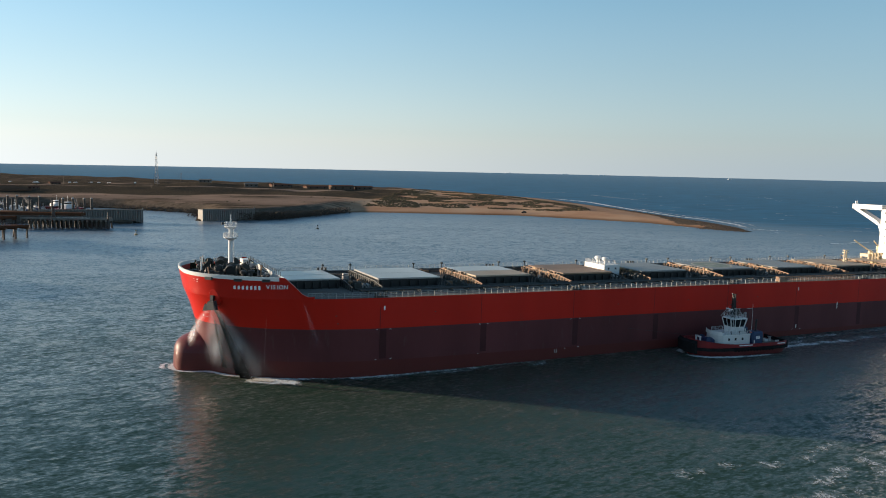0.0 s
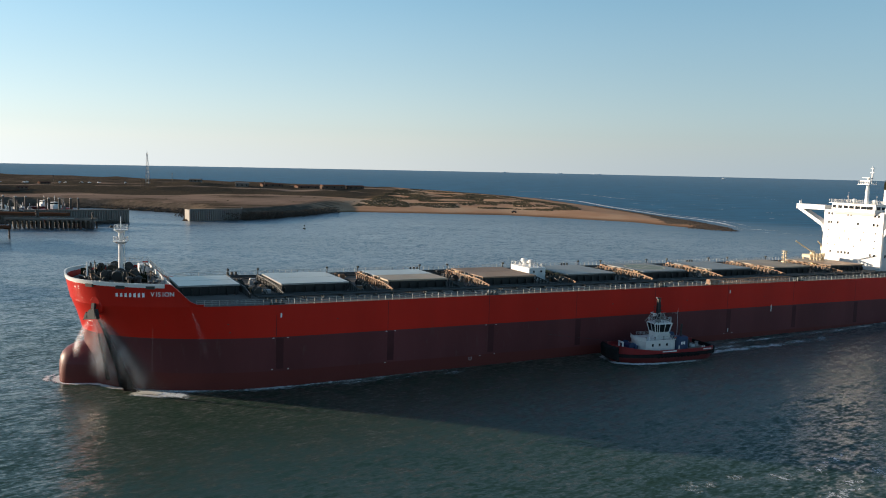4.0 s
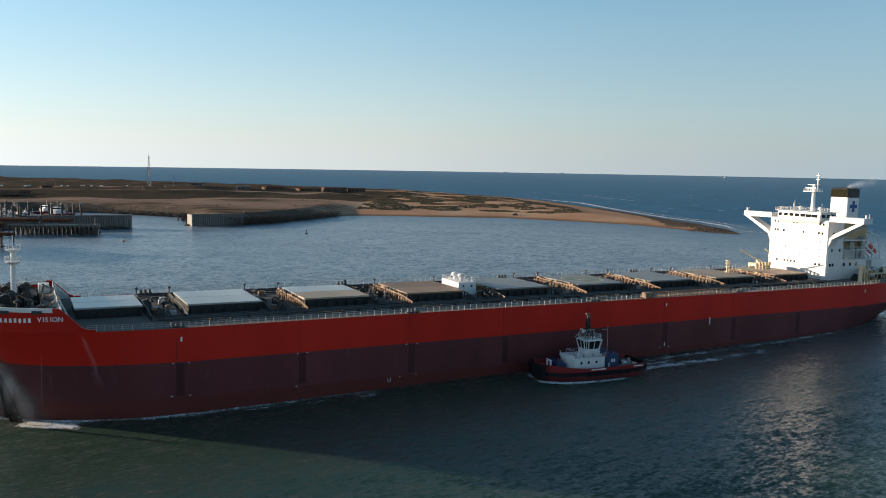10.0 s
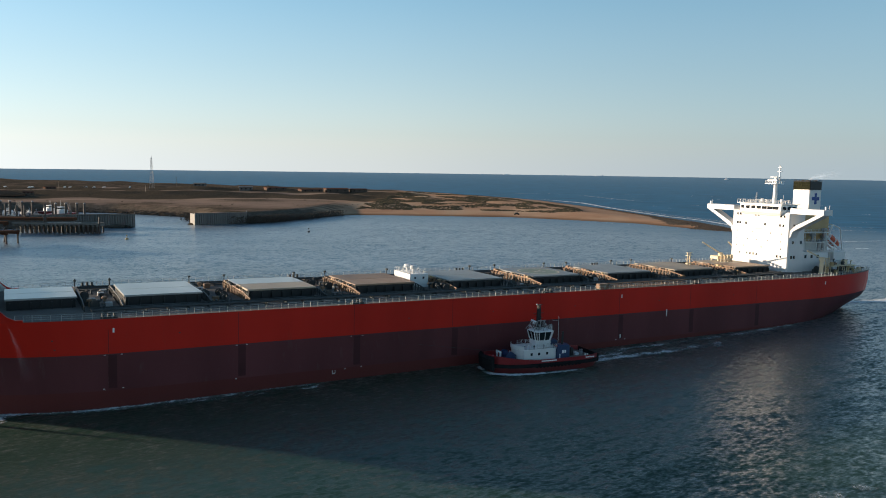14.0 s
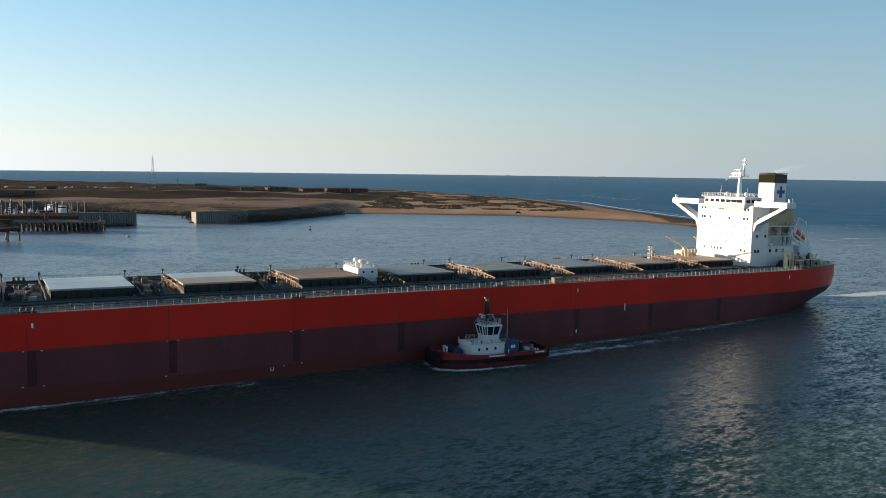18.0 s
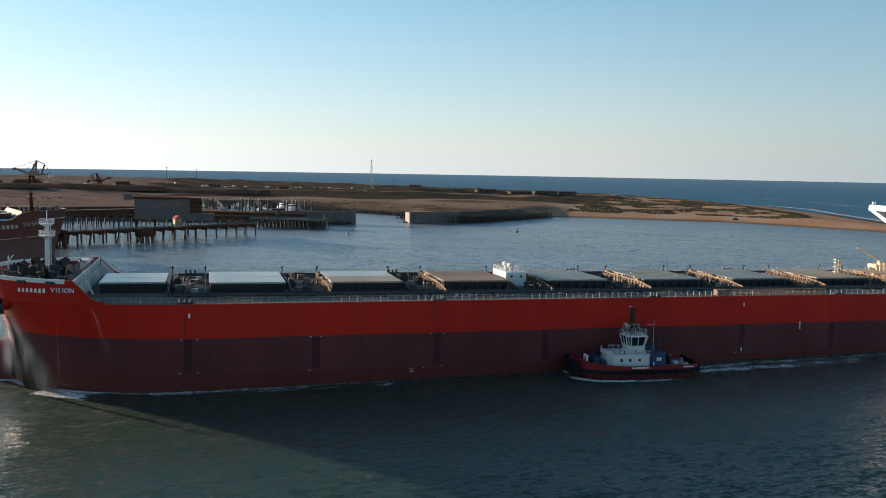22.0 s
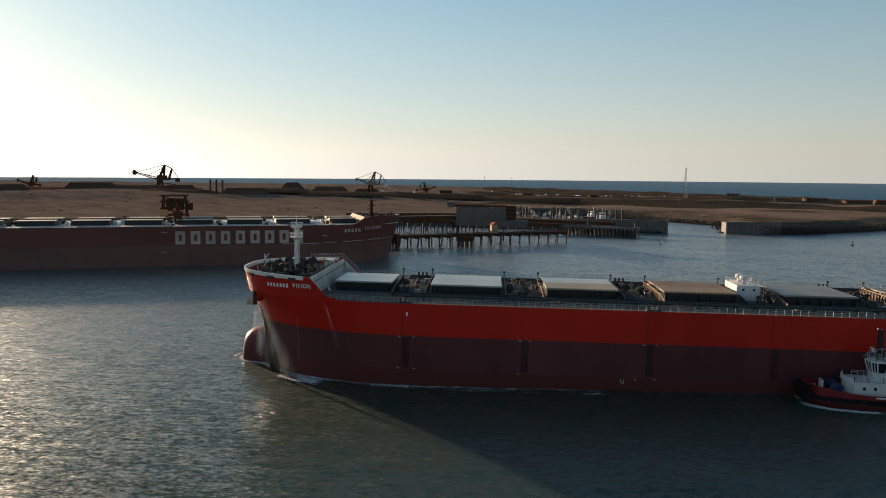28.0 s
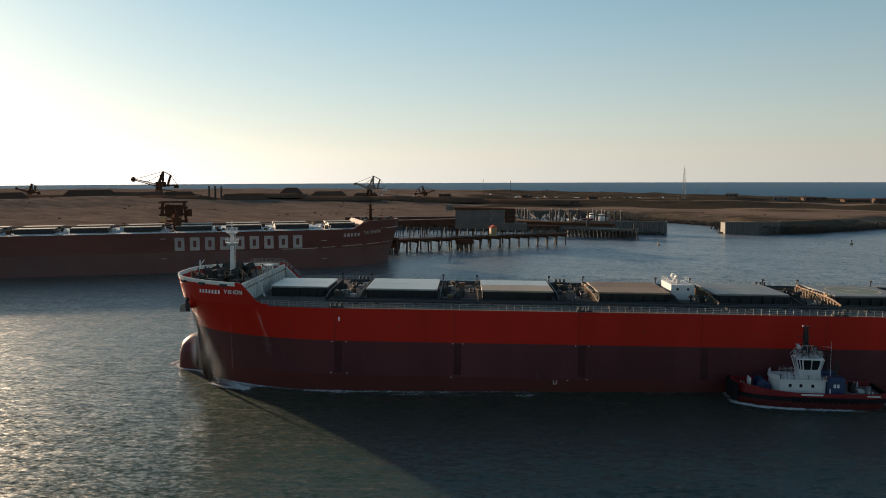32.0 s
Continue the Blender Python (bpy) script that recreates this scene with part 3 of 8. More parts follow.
# the bulk carrier: local x runs aft, y to starboard, z up from the load line amidships
def half_breadth(x, lv):
    z, xs, xe, entry, run, B, tw, *full = lv
    if x <= xs:
        return 0.0
    if x < xs + entry:
        u = (xs + entry - x) / entry
        return B * max(0.0, 1 - u ** 2.2) ** (full[0] if full else 0.58)
    if x > xe - run:
        u = min(1.0, (x - xe + run) / run)
        return B * (1 - (1 - tw) * u ** 2.4)
    return B


def stations(lv, nb=16, nm=8, ns=12):
    z, xs, xe, entry, run = lv[:5]
    out = [xs + entry * (k / nb) ** 2 for k in range(nb)]
    out += [xs + entry + (xe - run - xs - entry) * k / nm for k in range(nm)]
    out += [xe - run + run * k / ns for k in range(ns + 1)]
    return out


def hull_ring(lv):
    pts = [(x, half_breadth(x, lv)) for x in stations(lv)]
    z = lv[0]
    return [(x, -y, z) for x, y in pts] + [(x, y, z) for x, y in reversed(pts[1:])]


def level(levels, z):
    """The waterplane at height z, between the given ones."""
    for a, b in zip(levels, levels[1:]):
        if a[0] <= z <= b[0]:
            t = (z - a[0]) / (b[0] - a[0])
            return tuple(p + (q - p) * t for p, q in zip(a, b))
    return levels[-1]


#          z     stem    stern  entry run  half  transom fullness of the bow
LINES = [(-6.0, -137.4, 119.0, 41, 60, 22.2, 0.04, 0.56),
         (0.0, -137.7, 127.5, 41, 58, 22.5, 0.20, 0.56),
         (4.0, -137.9, 130.4, 41, 55, 22.5, 0.44, 0.55),
         (6.3, -138.0, 131.0, 41, 51, 22.5, 0.58, 0.54),
         (8.6, -138.3, 131.3, 41.5, 46, 22.5, 0.65, 0.51),
         (12.0, -139.3, 131.4, 42, 42, 22.5, 0.675, 0.44),
         (15.15, -140.5, 131.4, 42, 38, 22.5, 0.68, 0.36)]
DECK_Z = 15.15


def side(x, z=DECK_Z):
    return half_breadth(x, level(LINES, z))


ship = thing("bulk_carrier", "red and maroon bulk carrier in ballast with white deckhouse, under way", "cargo ship")


def make_hull():
    b = Build().loft([hull_ring(l) for l in LINES[:5]])
    # bulbous bow, faired into the stem
    rings = []
    for x, top, w in ((-142.65, 0.6, 0.6), (-142.6, 1.7, 1.7), (-142.4, 2.8, 2.7), (-142.0, 3.6, 3.4), (-141.3, 4.3, 4.0), (-140.3, 4.9, 4.5), (-139.2, 5.3, 4.9), (-137.9, 5.65, 5.3), (-136.4, 6.1, 5.9), (-134.5, 6.5, 6.6), (-130.0, 6.5, 8.0)):
        c, h = (top - 7.0) / 2, (top + 7.0) / 2
        ring = []
        for i in range(24):
            a = 2 * math.pi * i / 24
            ca, sa = math.cos(a), math.sin(a)
            ring.append((x, w * math.copysign(abs(ca) ** 0.85, ca), c + h * math.copysign(abs(sa) ** 0.85, sa)))
        rings.append(ring)
    b.loft(rings, True)
    part("lower_hull", b, HULL_DARK, ship, "maroon antifouling paint, streaked and faded", smooth=True)
    b = Build().loft([hull_ring(l) for l in LINES[4:]])
    part("upper_hull", b, HULL_RED, ship, "bright red painted topsides", smooth=True)
    ring = [(x * 0.997, y * 0.985) for x, y, z in hull_ring(LINES[-1])]
    part("main_deck", Build().slab(ring, DECK_Z - 0.4, DECK_Z - 0.02), DECK, ship, "dark grey rust-stained deck plating")


make_hull()


def make_forecastle():
    lv = LINES[-1]
    xs = [lv[1] + (22.9) * (k / 36) ** 2 for k in range(37)]
    top = lambda x: 19.5 + 0.35 * (-123.4 - x) / 18 if x < -123.4 else 15.6 + 3.9 * max(0.0, -119.5 - x) / 3.9
    flare = lambda x: 1.1 * max(0.0, (-124 - x) / 20) + 0.15
    port = []
    for x in xs:
        y = half_breadth(x, lv)
        port.append((x, y))
    path = [(x, -y) for x, y in reversed(port)] + [(x, y) for x, y in port[1:]]

    def ring(x, y, z0, z1, out0, out1, thick):
        n = Vector((-1.0 if abs(y) < 12 else -0.35, 0.9 * y / 20, 0)).normalized()
        a, c = Vector((x, y, z0)) + n * out0, Vector((x, y, z1)) + n * out1
        return [a, c, c - n * thick, a - n * thick]
    b = Build().loft([ring(x, y, DECK_Z - 0.05, max(top(x), DECK_Z), 0.0, flare(x), 0.3) for x, y in path], True)
    part("bulwark", b, HULL_RED, ship)
    b = Build().loft([ring(x, y, top(x) - 0.75, top(x) + 0.02, flare(x) * 0.85 + 0.03, flare(x) + 0.03, 0.36) for x, y in path if x < -123.6], True)
    part("bulwark_band", b, WHITE_WORN, ship, "white painted bulwark top")
    deck = [(x + 0.5, -y * 0.97) for x, y in port if x < -122.6] + [(x + 0.5, y * 0.97) for x, y in reversed(port) if x < -122.6]
    part("forecastle_deck", Build().slab(deck, 17.9, 18.2), DECK, ship)
    w = half_breadth(-123.2, lv) - 0.35
    part("forecastle_bulkhead", Build().prism([(-123.4, 15.1), (-122.9, 15.1), (-123.2, 19.3), (-123.4, 19.3)], -w, w), WHITE_WORN, ship, "white forecastle bulkhead")
    for s in (-1, 1):
        y = [half_breadth(x, lv) - 0.33 for x in (-123.0, -119.9)]
        inner = [[(-123.0, s * (y[0] - q), 15.1), (-119.9, s * (y[1] - q), 15.1), (-119.9, s * (y[1] - q), 15.7), (-123.0, s * (y[0] - q), 18.9)] for q in (0.0, 0.12)]
        part("bulwark_lining", Build().loft(inner, True), WHITE_WORN, ship, "white inner face of the bulwark")
        for k in range(5):
            x = -122.8 + 0.62 * k
            yy = s * (half_breadth(x, lv) - 0.46)
            part("bulwark_rib", Build().box(x - 0.05, x + 0.05, min(yy, yy - s * 0.5), max(yy, yy - s * 0.5), 15.1, 18.7 - 1.02 * (x + 123.0)), WHITE_WORN, ship)
    for k in range(17):
        y = -16 + 2 * k
        part("bulkhead_stiffener", Build().prism([(-122.9, 15.1), (-122.62, 15.1), (-122.95, 19.2), (-123.15, 19.2)], y - 0.05, y + 0.05), WHITE_WORN, ship)


make_forecastle()

HATCHES = [(-120.4, -107.7, 7.2)] + [(-99.2 + 25 * k, -83.7 + 25 * k, 8.75) for k in range(8)]
COVERS = [(COVER, COVER), (COVER, COVER), (COVER_TAN, COVER), (COVER_RUST, COVER_RUST), (COVER_GREY, COVER_GREY), (COVER_GREY, COVER_GREY), (COVER_GREY, COVER_GREY), (COVER_TAN, COVER_TAN), (COVER_RUST, COVER_TAN)]   # port and starboard leaf


def make_hatch(x0, x1, hw, cover):
    h = part("hatch", Build().box(x0 + 0.3, x1 - 0.3, -hw + 0.3, hw - 0.3, DECK_Z - 0.05, 16.98), COAMING, ship, "black hatch coaming")
    for s in (-1, 1):
        b = Build().box(x0, x1, min(0.04 * s, hw * s), max(0.04 * s, hw * s), 17.0, 17.35, 0.1)
        part("hatch_cover", b, cover[s > 0], h)
    for k in range(7):
        x = x0 + 0.9 + (x1 - x0 - 1.8) * k / 6
        for s in (-1, 1):
            b = Build().box(x - 0.12, x + 0.12, s * (hw + 0.12) - 0.25, s * (hw + 0.12) + 0.25, DECK_Z, 16.6)
            part("coaming_stay", b, COAMING, h)


for (x0, x1, hw), cover in zip(HATCHES, COVERS):
    make_hatch(x0, x1, hw, cover)


def make_helipad():
    """A faded winching circle on one of the middle hatches."""
    x0, x1 = HATCHES[5][:2]
    cx = (x0 + x1) / 2
    for s in (-1, 1):
        ring = lambda r, z: [(cx + r * math.cos(a), s * 0.12 + s * r * math.sin(a), z) for a in [math.pi * i / 20 for i in range(21)]]
        part("helipad_paint", Build().loft([ring(0.05, 17.362), ring(5.2, 17.362)], closed=False), HELIPAD, ship, "faded green helipad paint on the hatch")
        part("helipad_ring", Build().loft([ring(5.3, 17.364), ring(5.75, 17.364)], closed=False), CREAM, ship, "faded yellow helipad ring")
    for x in (cx - 1.2, cx + 1.2):
        part("helipad_bar", Build().box(x - 0.2, x + 0.2, -1.6, 1.6, 17.34, 17.37), MARK_FADED, ship)
    part("helipad_bar", Build().box(cx - 1.0, cx + 1.0, -0.2, 0.2, 17.34, 17.37), MARK_FADED, ship)
    for k in (-1, 1):
        part("helipad_line", Build().beam((cx + k * 5.6, 6.2, 17.36), (cx + k * 6.9, 7.9, 17.36), 0.3, 0.02), MARK_FADED, ship)


make_helipad()


part("foremast", Build().tube((-130.8, 0, 17), (-130.8, 0, 28.2), 0.55, 10, 0.42), WHITE, ship, "white tubular foremast")


def surface(x, z, s=-1, off=0.03):
    """A point of the hull's side (s: -1 port), with the way along the side and outwards."""
    y0, y1 = side(x - 0.6, min(z, DECK_Z)), side(x + 0.6, min(z, DECK_Z))
    flare = (1.1 * max(0.0, (-124 - x) / 20) + 0.15) * (z - DECK_Z) / 4.5 if z > DECK_Z and x < -119 else 0.0
    t = Vector((1.2, s * (y1 - y0), 0)).normalized()
    n = Vector((t.y, -t.x, 0)) * (1 if s < 0 else -1)
    return Vector((x, s * (y0 + y1) / 2, z)) + n * (flare + off), t, n


def plate(name, x, z, w, h, material, parent, label="", s=-1, thick=0.03):
    """A flat plate on the hull's side, such as a painted mark."""
    p, t, n = surface(x, z, s, 0.0)
    up = Vector((0, 0, 1))
    b = Build()
    ring = lambda q: [q - t * w / 2 - up * h / 2, q + t * w / 2 - up * h / 2, q + t * w / 2 + up * h / 2, q - t * w / 2 + up * h / 2]
    b.loft([ring(p - n * 0.1), ring(p + n * thick)], True)
    return part(name, b, material, parent, label)


def lettering(name, text, size, m, material, parent, label):
    cu = bpy.data.curves.new(name, "FONT")
    cu.body, cu.size, cu.extrude, cu.align_x, cu.align_y = text, size, 0.02, "LEFT", "BOTTOM"
    cu.offset = 0.012 * size
    cu.materials.append(material)
    ob = new(name, cu)
    ob.parent, ob.matrix_basis = parent, m
    ob["label"] = label
    return ob


def make_hull_marks():
    for x in (-103, -79, -54.3, -30.2, -6, 19, 44, 70):
        for s in (-1, 1):
            plate("fender_strake", x, 5.25, 1.5, 6.3, HULL_PATCH, ship, "dark repainted strip on the lower hull", s, 0.02)
            plate("seam", x - 0.7, 11.9, 0.09, 6.2, HULL_PATCH, ship, s=s, thick=0.015)
    for x, z, h in ((-102.8, 13.0, 1.0), (-102.8, 2.6, 1.1), (19.0, 13.2, 1.0), (19.0, 2.8, 1.1), (34.8, 8.0, 2.2), (100, 13.2, 1.2)):
        plate("tug_mark", x, z, 0.32, h * 0.85, MARK_WHITE, ship, "white painted mark")
    for x, z in ((-104.3, 8.4), (-101.4, 8.4), (-80, 8.4), (-78, 8.4), (-55.6, 8.4), (-53, 8.4), (-104.5, 2.0), (-101.2, 2.0), (-80.2, 1.6), (-53.2, 1.6), (-57, 1.4), (17.6, 2.0), (20.6, 2.0)):
        plate("corner_mark", x, z, 0.34, 0.1, MARK_WHITE, ship)
    for x, z in ((-113, 11.5), (-112.6, 9.8), (-91, 11.7), (-42, 11.4), (-20, 11.6), (4, 11.5), (32, 11.4), (60, 11.5)):
        plate("scupper", x, z, 0.35, 0.2, GEAR, ship)
    plate("load_mark", -59.8, 1.0, 0.1, 0.75, MARK_WHITE, ship)
    plate("load_mark", -59.2, 1.0, 0.1, 0.75, MARK_WHITE, ship)
    plate("load_mark", -59.5, 0.62, 0.6, 0.1, MARK_WHITE, ship)
    for k in range(16):
        plate("draught_mark", -126.5, 10.4 - 0.62 * k, 0.09, 0.16, MARK_FADED, ship)
    # bulb symbol
    for dx, dz, w, h in ((0, 0.5, 1.1, 0.16), (0, -0.5, 1.1, 0.16), (-0.5, 0, 0.16, 1.0)):
        plate("bulb_mark", -137.0 + dx, 10.6 + dz, w, h, MARK_WHITE, ship)
    for k in range(3):
        plate("bow_stripe", -138.9, 18.4 - 0.42 * k, 1.6 - 0.2 * k, 0.2, MARK_WHITE, ship, "white painted stripe")
    # the ship's name: a bar a letter, then the readable word
    for k in range(7):
        plate("name_bar", -132.7 + 0.74 * k, 17.42, 0.44, 0.85, MARK_WHITE, ship, "white painted bar of the ship's name", thick=0.05)
    for k, letter in enumerate("VISION"):
        p, t, n = surface(-127.0 + (0.0, 0.86, 1.22, 2.0, 2.34, 3.26)[k], 16.98, -1, 0.16)
        m = Matrix((t, (0, 0, 1), n)).transposed().to_4x4()
        m.translation = p
        lettering("name_letter", letter, 1.18, m, MARK_WHITE, ship, "white painted letter of the ship's name")


make_hull_marks()


def railing(name, pts, height, parent, material, posts=8, r=0.026):
    """A run of rail: posts and three bars along the points."""
    b = Build()
    n = len(pts) - 1
    for k in range(posts + 1):
        u = k / posts * n
        i = min(int(u), n - 1)
        p = Vector(pts[i]).lerp(Vector(pts[i + 1]), u - i)
        b.beam(p, p + Vector((0, 0, height)), 0.07, 0.07)
    for h in (0.36, 0.7, 1.0):
        for i in range(n):
            b.tube(Vector(pts[i]) + Vector((0, 0, height * h)), Vector(pts[i + 1]) + Vector((0, 0, height * h)), r, 4)
    return part(name, b, material, parent)


def make_rails():
    for s in (-1, 1):
        seg = None
        for k in range(16):
            x = -97.5 + 12.5 * k
            if seg is None:
                first = railing("railing", [(0, 0, 0), (12.5, 0, 0)], 1.15, ship, RAIL_PAINT)
                seg, first.matrix_basis = first.data, pose(x, s * 22.3, DECK_Z)
            else:
                part("railing", seg, RAIL_PAINT, ship, at=pose(x, s * 22.3, DECK_Z))
        railing("railing", [(x, s * (side(x) - 0.25), DECK_Z) for x in (-118.9, -114, -108, -102, -97.5)], 1.15, ship, RAIL_PAINT, 14)
        railing("railing", [(x, s * (side(x) - 0.25), DECK_Z) for x in (102.5, 108, 114, 119, 124, 128, 132.0)], 1.15, ship, RAIL_PAINT, 20)
    rail = [(x, half_breadth(x, LINES[-1]) - 0.2, z) for x, z in ((-131, 19.65), (-127.5, 19.55), (-123.6, 19.5), (-119.6, 15.9))]
    railing("railing", rail, 1.1, ship, RAIL_PAINT, 12)
    railing("railing", [(132.1, y, DECK_Z) for y in (-14, -7, 0, 7, 14)], 1.15, ship, RAIL_PAINT, 18)


PIPE_SUPPORT = Build().box(-0.12, 0.12, -1.2, 1.2, 0, 0.47).mesh("pipe_support", GEAR)


def make_deck_fittings():
    rng = random.Random(4)
    # pipes, walkway and cable trays along the side decks
    for s in (-1, 1):
        for y, z, r in ((14.6, 15.75, 0.16), (15.4, 15.6, 0.12), (16.4, 15.85, 0.2), (12.2, 15.7, 0.14)):
            part("deck_pipe", Build().tube((-106, s * y, z), (92, s * y, z), r, 6), GEAR, ship)
        for x in range(-104, 92, 4):
            part("pipe_support", PIPE_SUPPORT, GEAR, ship, at=pose(x, s * 15.5, DECK_Z))
    gaps = [(a[1], b[0]) for a, b in zip(HATCHES, HATCHES[1:])]
    for k, (xa, xb) in enumerate(gaps):
        mid = (xa + xb) / 2
        tan = RAIL_RUST if k not in (0,) else GEAR
        # transverse cover rails on stools, running out to the side deck, on both hatch ends
        for x, lively in ((xb - 0.75, True), (xa + 0.75, False)):
            b = Build()
            b.beam((x, -13.6, 16.05), (x, -8.2, 16.75), 0.2, 0.22)
            b.beam((x, -8.2, 16.75), (x, 9.5, 16.95), 0.2, 0.22)
            for j in range(17):
                y = -13.2 + 1.42 * j
                top = 16.05 + 0.7 * min(1, (y + 13.6) / 5.4)
                b.box(x - 0.14, x + 0.14, y - 0.12, y + 0.12, DECK_Z, top)
                b.beam((x, y, DECK_Z + 0.2), (x, y + 1.3, top), 0.1, 0.1)
            part("cover_rail", b, tan if lively else GEAR, ship, "rusty tan rail on stools" if lively and k else "")
            if lively and k:
                for j in range(14):
                    y = -7.8 + 1.2 * j
                    h = rng.uniform(0.12, 0.5)
                    if rng.random() < 0.25:
                        continue
                    b = Build().box(x - 0.4, x + 0.35, y, y + rng.uniform(0.4, 1.1), 17.0, 17.0 + h, 0.05)
                    part("rail_cap", b, rng.choice((RAIL_RUST, RAIL_RUST, GEAR, OCHRE)), ship)
            b = Build().tube((x, 9.2, 16.5), (x, 9.2, 18.4 + 0.3 * (k == 0)), 0.12, 6).box(x - 0.25, x + 0.25, 8.95, 9.45, 18.1, 18.5)
            part("end_post", b, GEAR, ship)
        # winches, vents, bollards on the cross deck
        n = 16 if k in (0, 1, 2) else 11
        for j in range(n):
            x, y = rng.uniform(xa + 1.6, xb - 1.8), rng.uniform(-13, 12)
            if k == 3 and -5 < y < 8:
                continue
            kind = j % 4
            b = Build()
            if kind == 0:
                b.tube((x, y - 0.7, 16.0), (x, y + 0.7, 16.0), 0.55, 10).tube((x, y - 0.8, 16.0), (x, y - 0.7, 16.0), 0.85, 10)
                b.tube((x, y + 0.7, 16.0), (x, y + 0.8, 16.0), 0.85, 10).box(x - 0.6, x + 0.6, y - 0.9, y + 0.9, DECK_Z, 15.5)
                part("winch", b, GEAR, ship)
            elif kind == 1:
                b.turned(x, y, [(0.2, DECK_Z), (0.2, 16.3), (0.55, 16.3), (0.6, 16.6), (0.3, 16.85)], 10)
                part("vent", b, GEAR if rng.random() < 0.6 else RAIL_RUST, ship)
            elif kind == 2:
                for d in (-0.45, 0.45):
                    b.turned(x + d, y, [(0.22, DECK_Z), (0.2, 15.9), (0.28, 15.95), (0.26, 16.05)], 8)
                b.box(x - 0.9, x + 0.9, y - 0.35, y + 0.35, DECK_Z, 15.25)
                part("bollard", b, GEAR, ship)
            else:
                b.box(x - 0.7, x + 0.7, y - 0.5, y + 0.5, DECK_Z, DECK_Z + rng.uniform(0.7, 1.4), 0.08)
                part("locker", b, rng.choice((WHITE_WORN, GEAR, STEEL, RAIL_RUST)), ship)
        # ladder from the cross deck to the side deck
        b = Build()
        for d in (-0.35, 0.35):
            b.beam((mid + d, -14.6, DECK_Z + 0.1), (mid + d, -10.8, 16.6), 0.08, 0.2)
        for j in range(8):
            u = j / 7
            b.box(mid - 0.35, mid + 0.35, -14.6 + 3.8 * u - 0.1, -14.5 + 3.8 * u + 0.1, DECK_Z + 0.1 + 1.35 * u, DECK_Z + 0.16 + 1.35 * u)
        part("deck_stair", b, GEAR, ship)
        # fairlead and bollards at the ship's side
        if k % 2 == 0:
            for s in (-1, 1):
                b = Build().box(mid - 1.5, mid + 1.5, s * 21.6 - 0.3, s * 21.6 + 0.3, DECK_Z, 15.5)
                for d in (-1, 0, 1):
                    b.turned(mid + d, s * 21.6, [(0.3, 15.5), (0.26, 16.1), (0.36, 16.2)], 8)
                part("fairlead", b, GEAR, ship)
    # white house between the hatches, with two mushroom vents
    h = part("mast_house", Build().box(-32.3, -27.2, -3.2, 6.0, DECK_Z, 18.4, 0.1), WHITE, ship, "white steel deck store house")
    railing("railing", [(-32.2, -3.1, 18.4), (-32.2, 5.9, 18.4), (-27.3, 5.9, 18.4), (-27.3, -3.1, 18.4), (-32.2, -3.1, 18.4)], 0.9, h, WHITE_WORN, 16, 0.025)
    for y in (-0.4, 3.0):
        part("mushroom_vent", Build().turned(-30.0, y, [(0.45, 18.4), (0.4, 19.4), (0.95, 19.4), (1.0, 19.8), (0.8, 20.2), (0.3, 20.3)], 14), WHITE, h, smooth=False)
    for y in (-2.0, 1.5, 4.5):
        part("door", Build().box(-32.36, -32.3, y - 0.35, y + 0.35, DECK_Z + 0.3, DECK_Z + 2.1), WHITE_WORN, h)
    for x in (-30.9, -28.6):
        part("window", Build().box(x - 0.25, x + 0.25, -3.24, -3.2, 17.2, 17.7), GLASS_DARK, h)
    # stowed gangway along the port rail
    b = Build()
    for z in (15.5, 16.5):
        for y in (-21.9, -21.1):
            b.beam((15, y, z), (42, y, z), 0.12, 0.12)
    for j in range(19):
        x = 15 + 1.5 * j
        b.beam((x, -21.9, 15.5), (x, -21.9, 16.5), 0.1, 0.1)
        b.beam((x, -21.9, 15.5), (min(42, x + 1.5), -21.9, 16.5), 0.08, 0.08)
        b.box(x, min(42, x + 1.3), -21.8, -21.2, 15.45, 15.52)
    part("gangway", b, RAIL_RUST, ship, "stowed tan accommodation ladder")
    part("gangway_platform", Build().box(11.8, 14.6, -22.2, -20.8, 15.3, 16.6, 0.1), RAIL_RUST, ship)
    # posts and the provision crane forward of the deckhouse
    b = Build()
    for d in (-0.5, 0.5):
        b.tube((64 + d, -1, DECK_Z), (64 + d, -1, 21.2), 0.17, 6)
    for z in (17.8, 19.2, 20.3, 21.1):
        b.box(63.1, 64.9, -1.5, -0.5, z, z + 0.18)
    part("vent_posts", b, CREAM, ship, "cream vent posts")
    c = part("deck_crane", Build().box(83.5, 90.5, 5.2, 8.8, 18.0, 19.0, 0.2).turned(86, 6.5, [(0.9, 19.0), (0.8, 19.8), (0.3, 20.2)], 12).beam((84, 5.6, DECK_Z), (84, 5.6, 18), 0.4, 0.4).beam((90, 5.6, DECK_Z), (90, 5.6, 18), 0.4, 0.4).beam((84, 8.4, DECK_Z), (84, 8.4, 18), 0.4, 0.4).beam((90, 8.4, DECK_Z), (90, 8.4, 18), 0.4, 0.4).beam((84, 5.6, 15.6), (90, 5.6, 17.8), 0.25, 0.25), CREAM, ship, "cream hose-handling deck crane")
    part("jib", Build().beam((85.5, 6.5, 19.9), (77.5, 6.5, 23.6), 0.35, 0.35).beam((86.5, 6.5, 19.4), (78.2, 6.5, 23.4), 0.1, 0.1), CREAM, c)
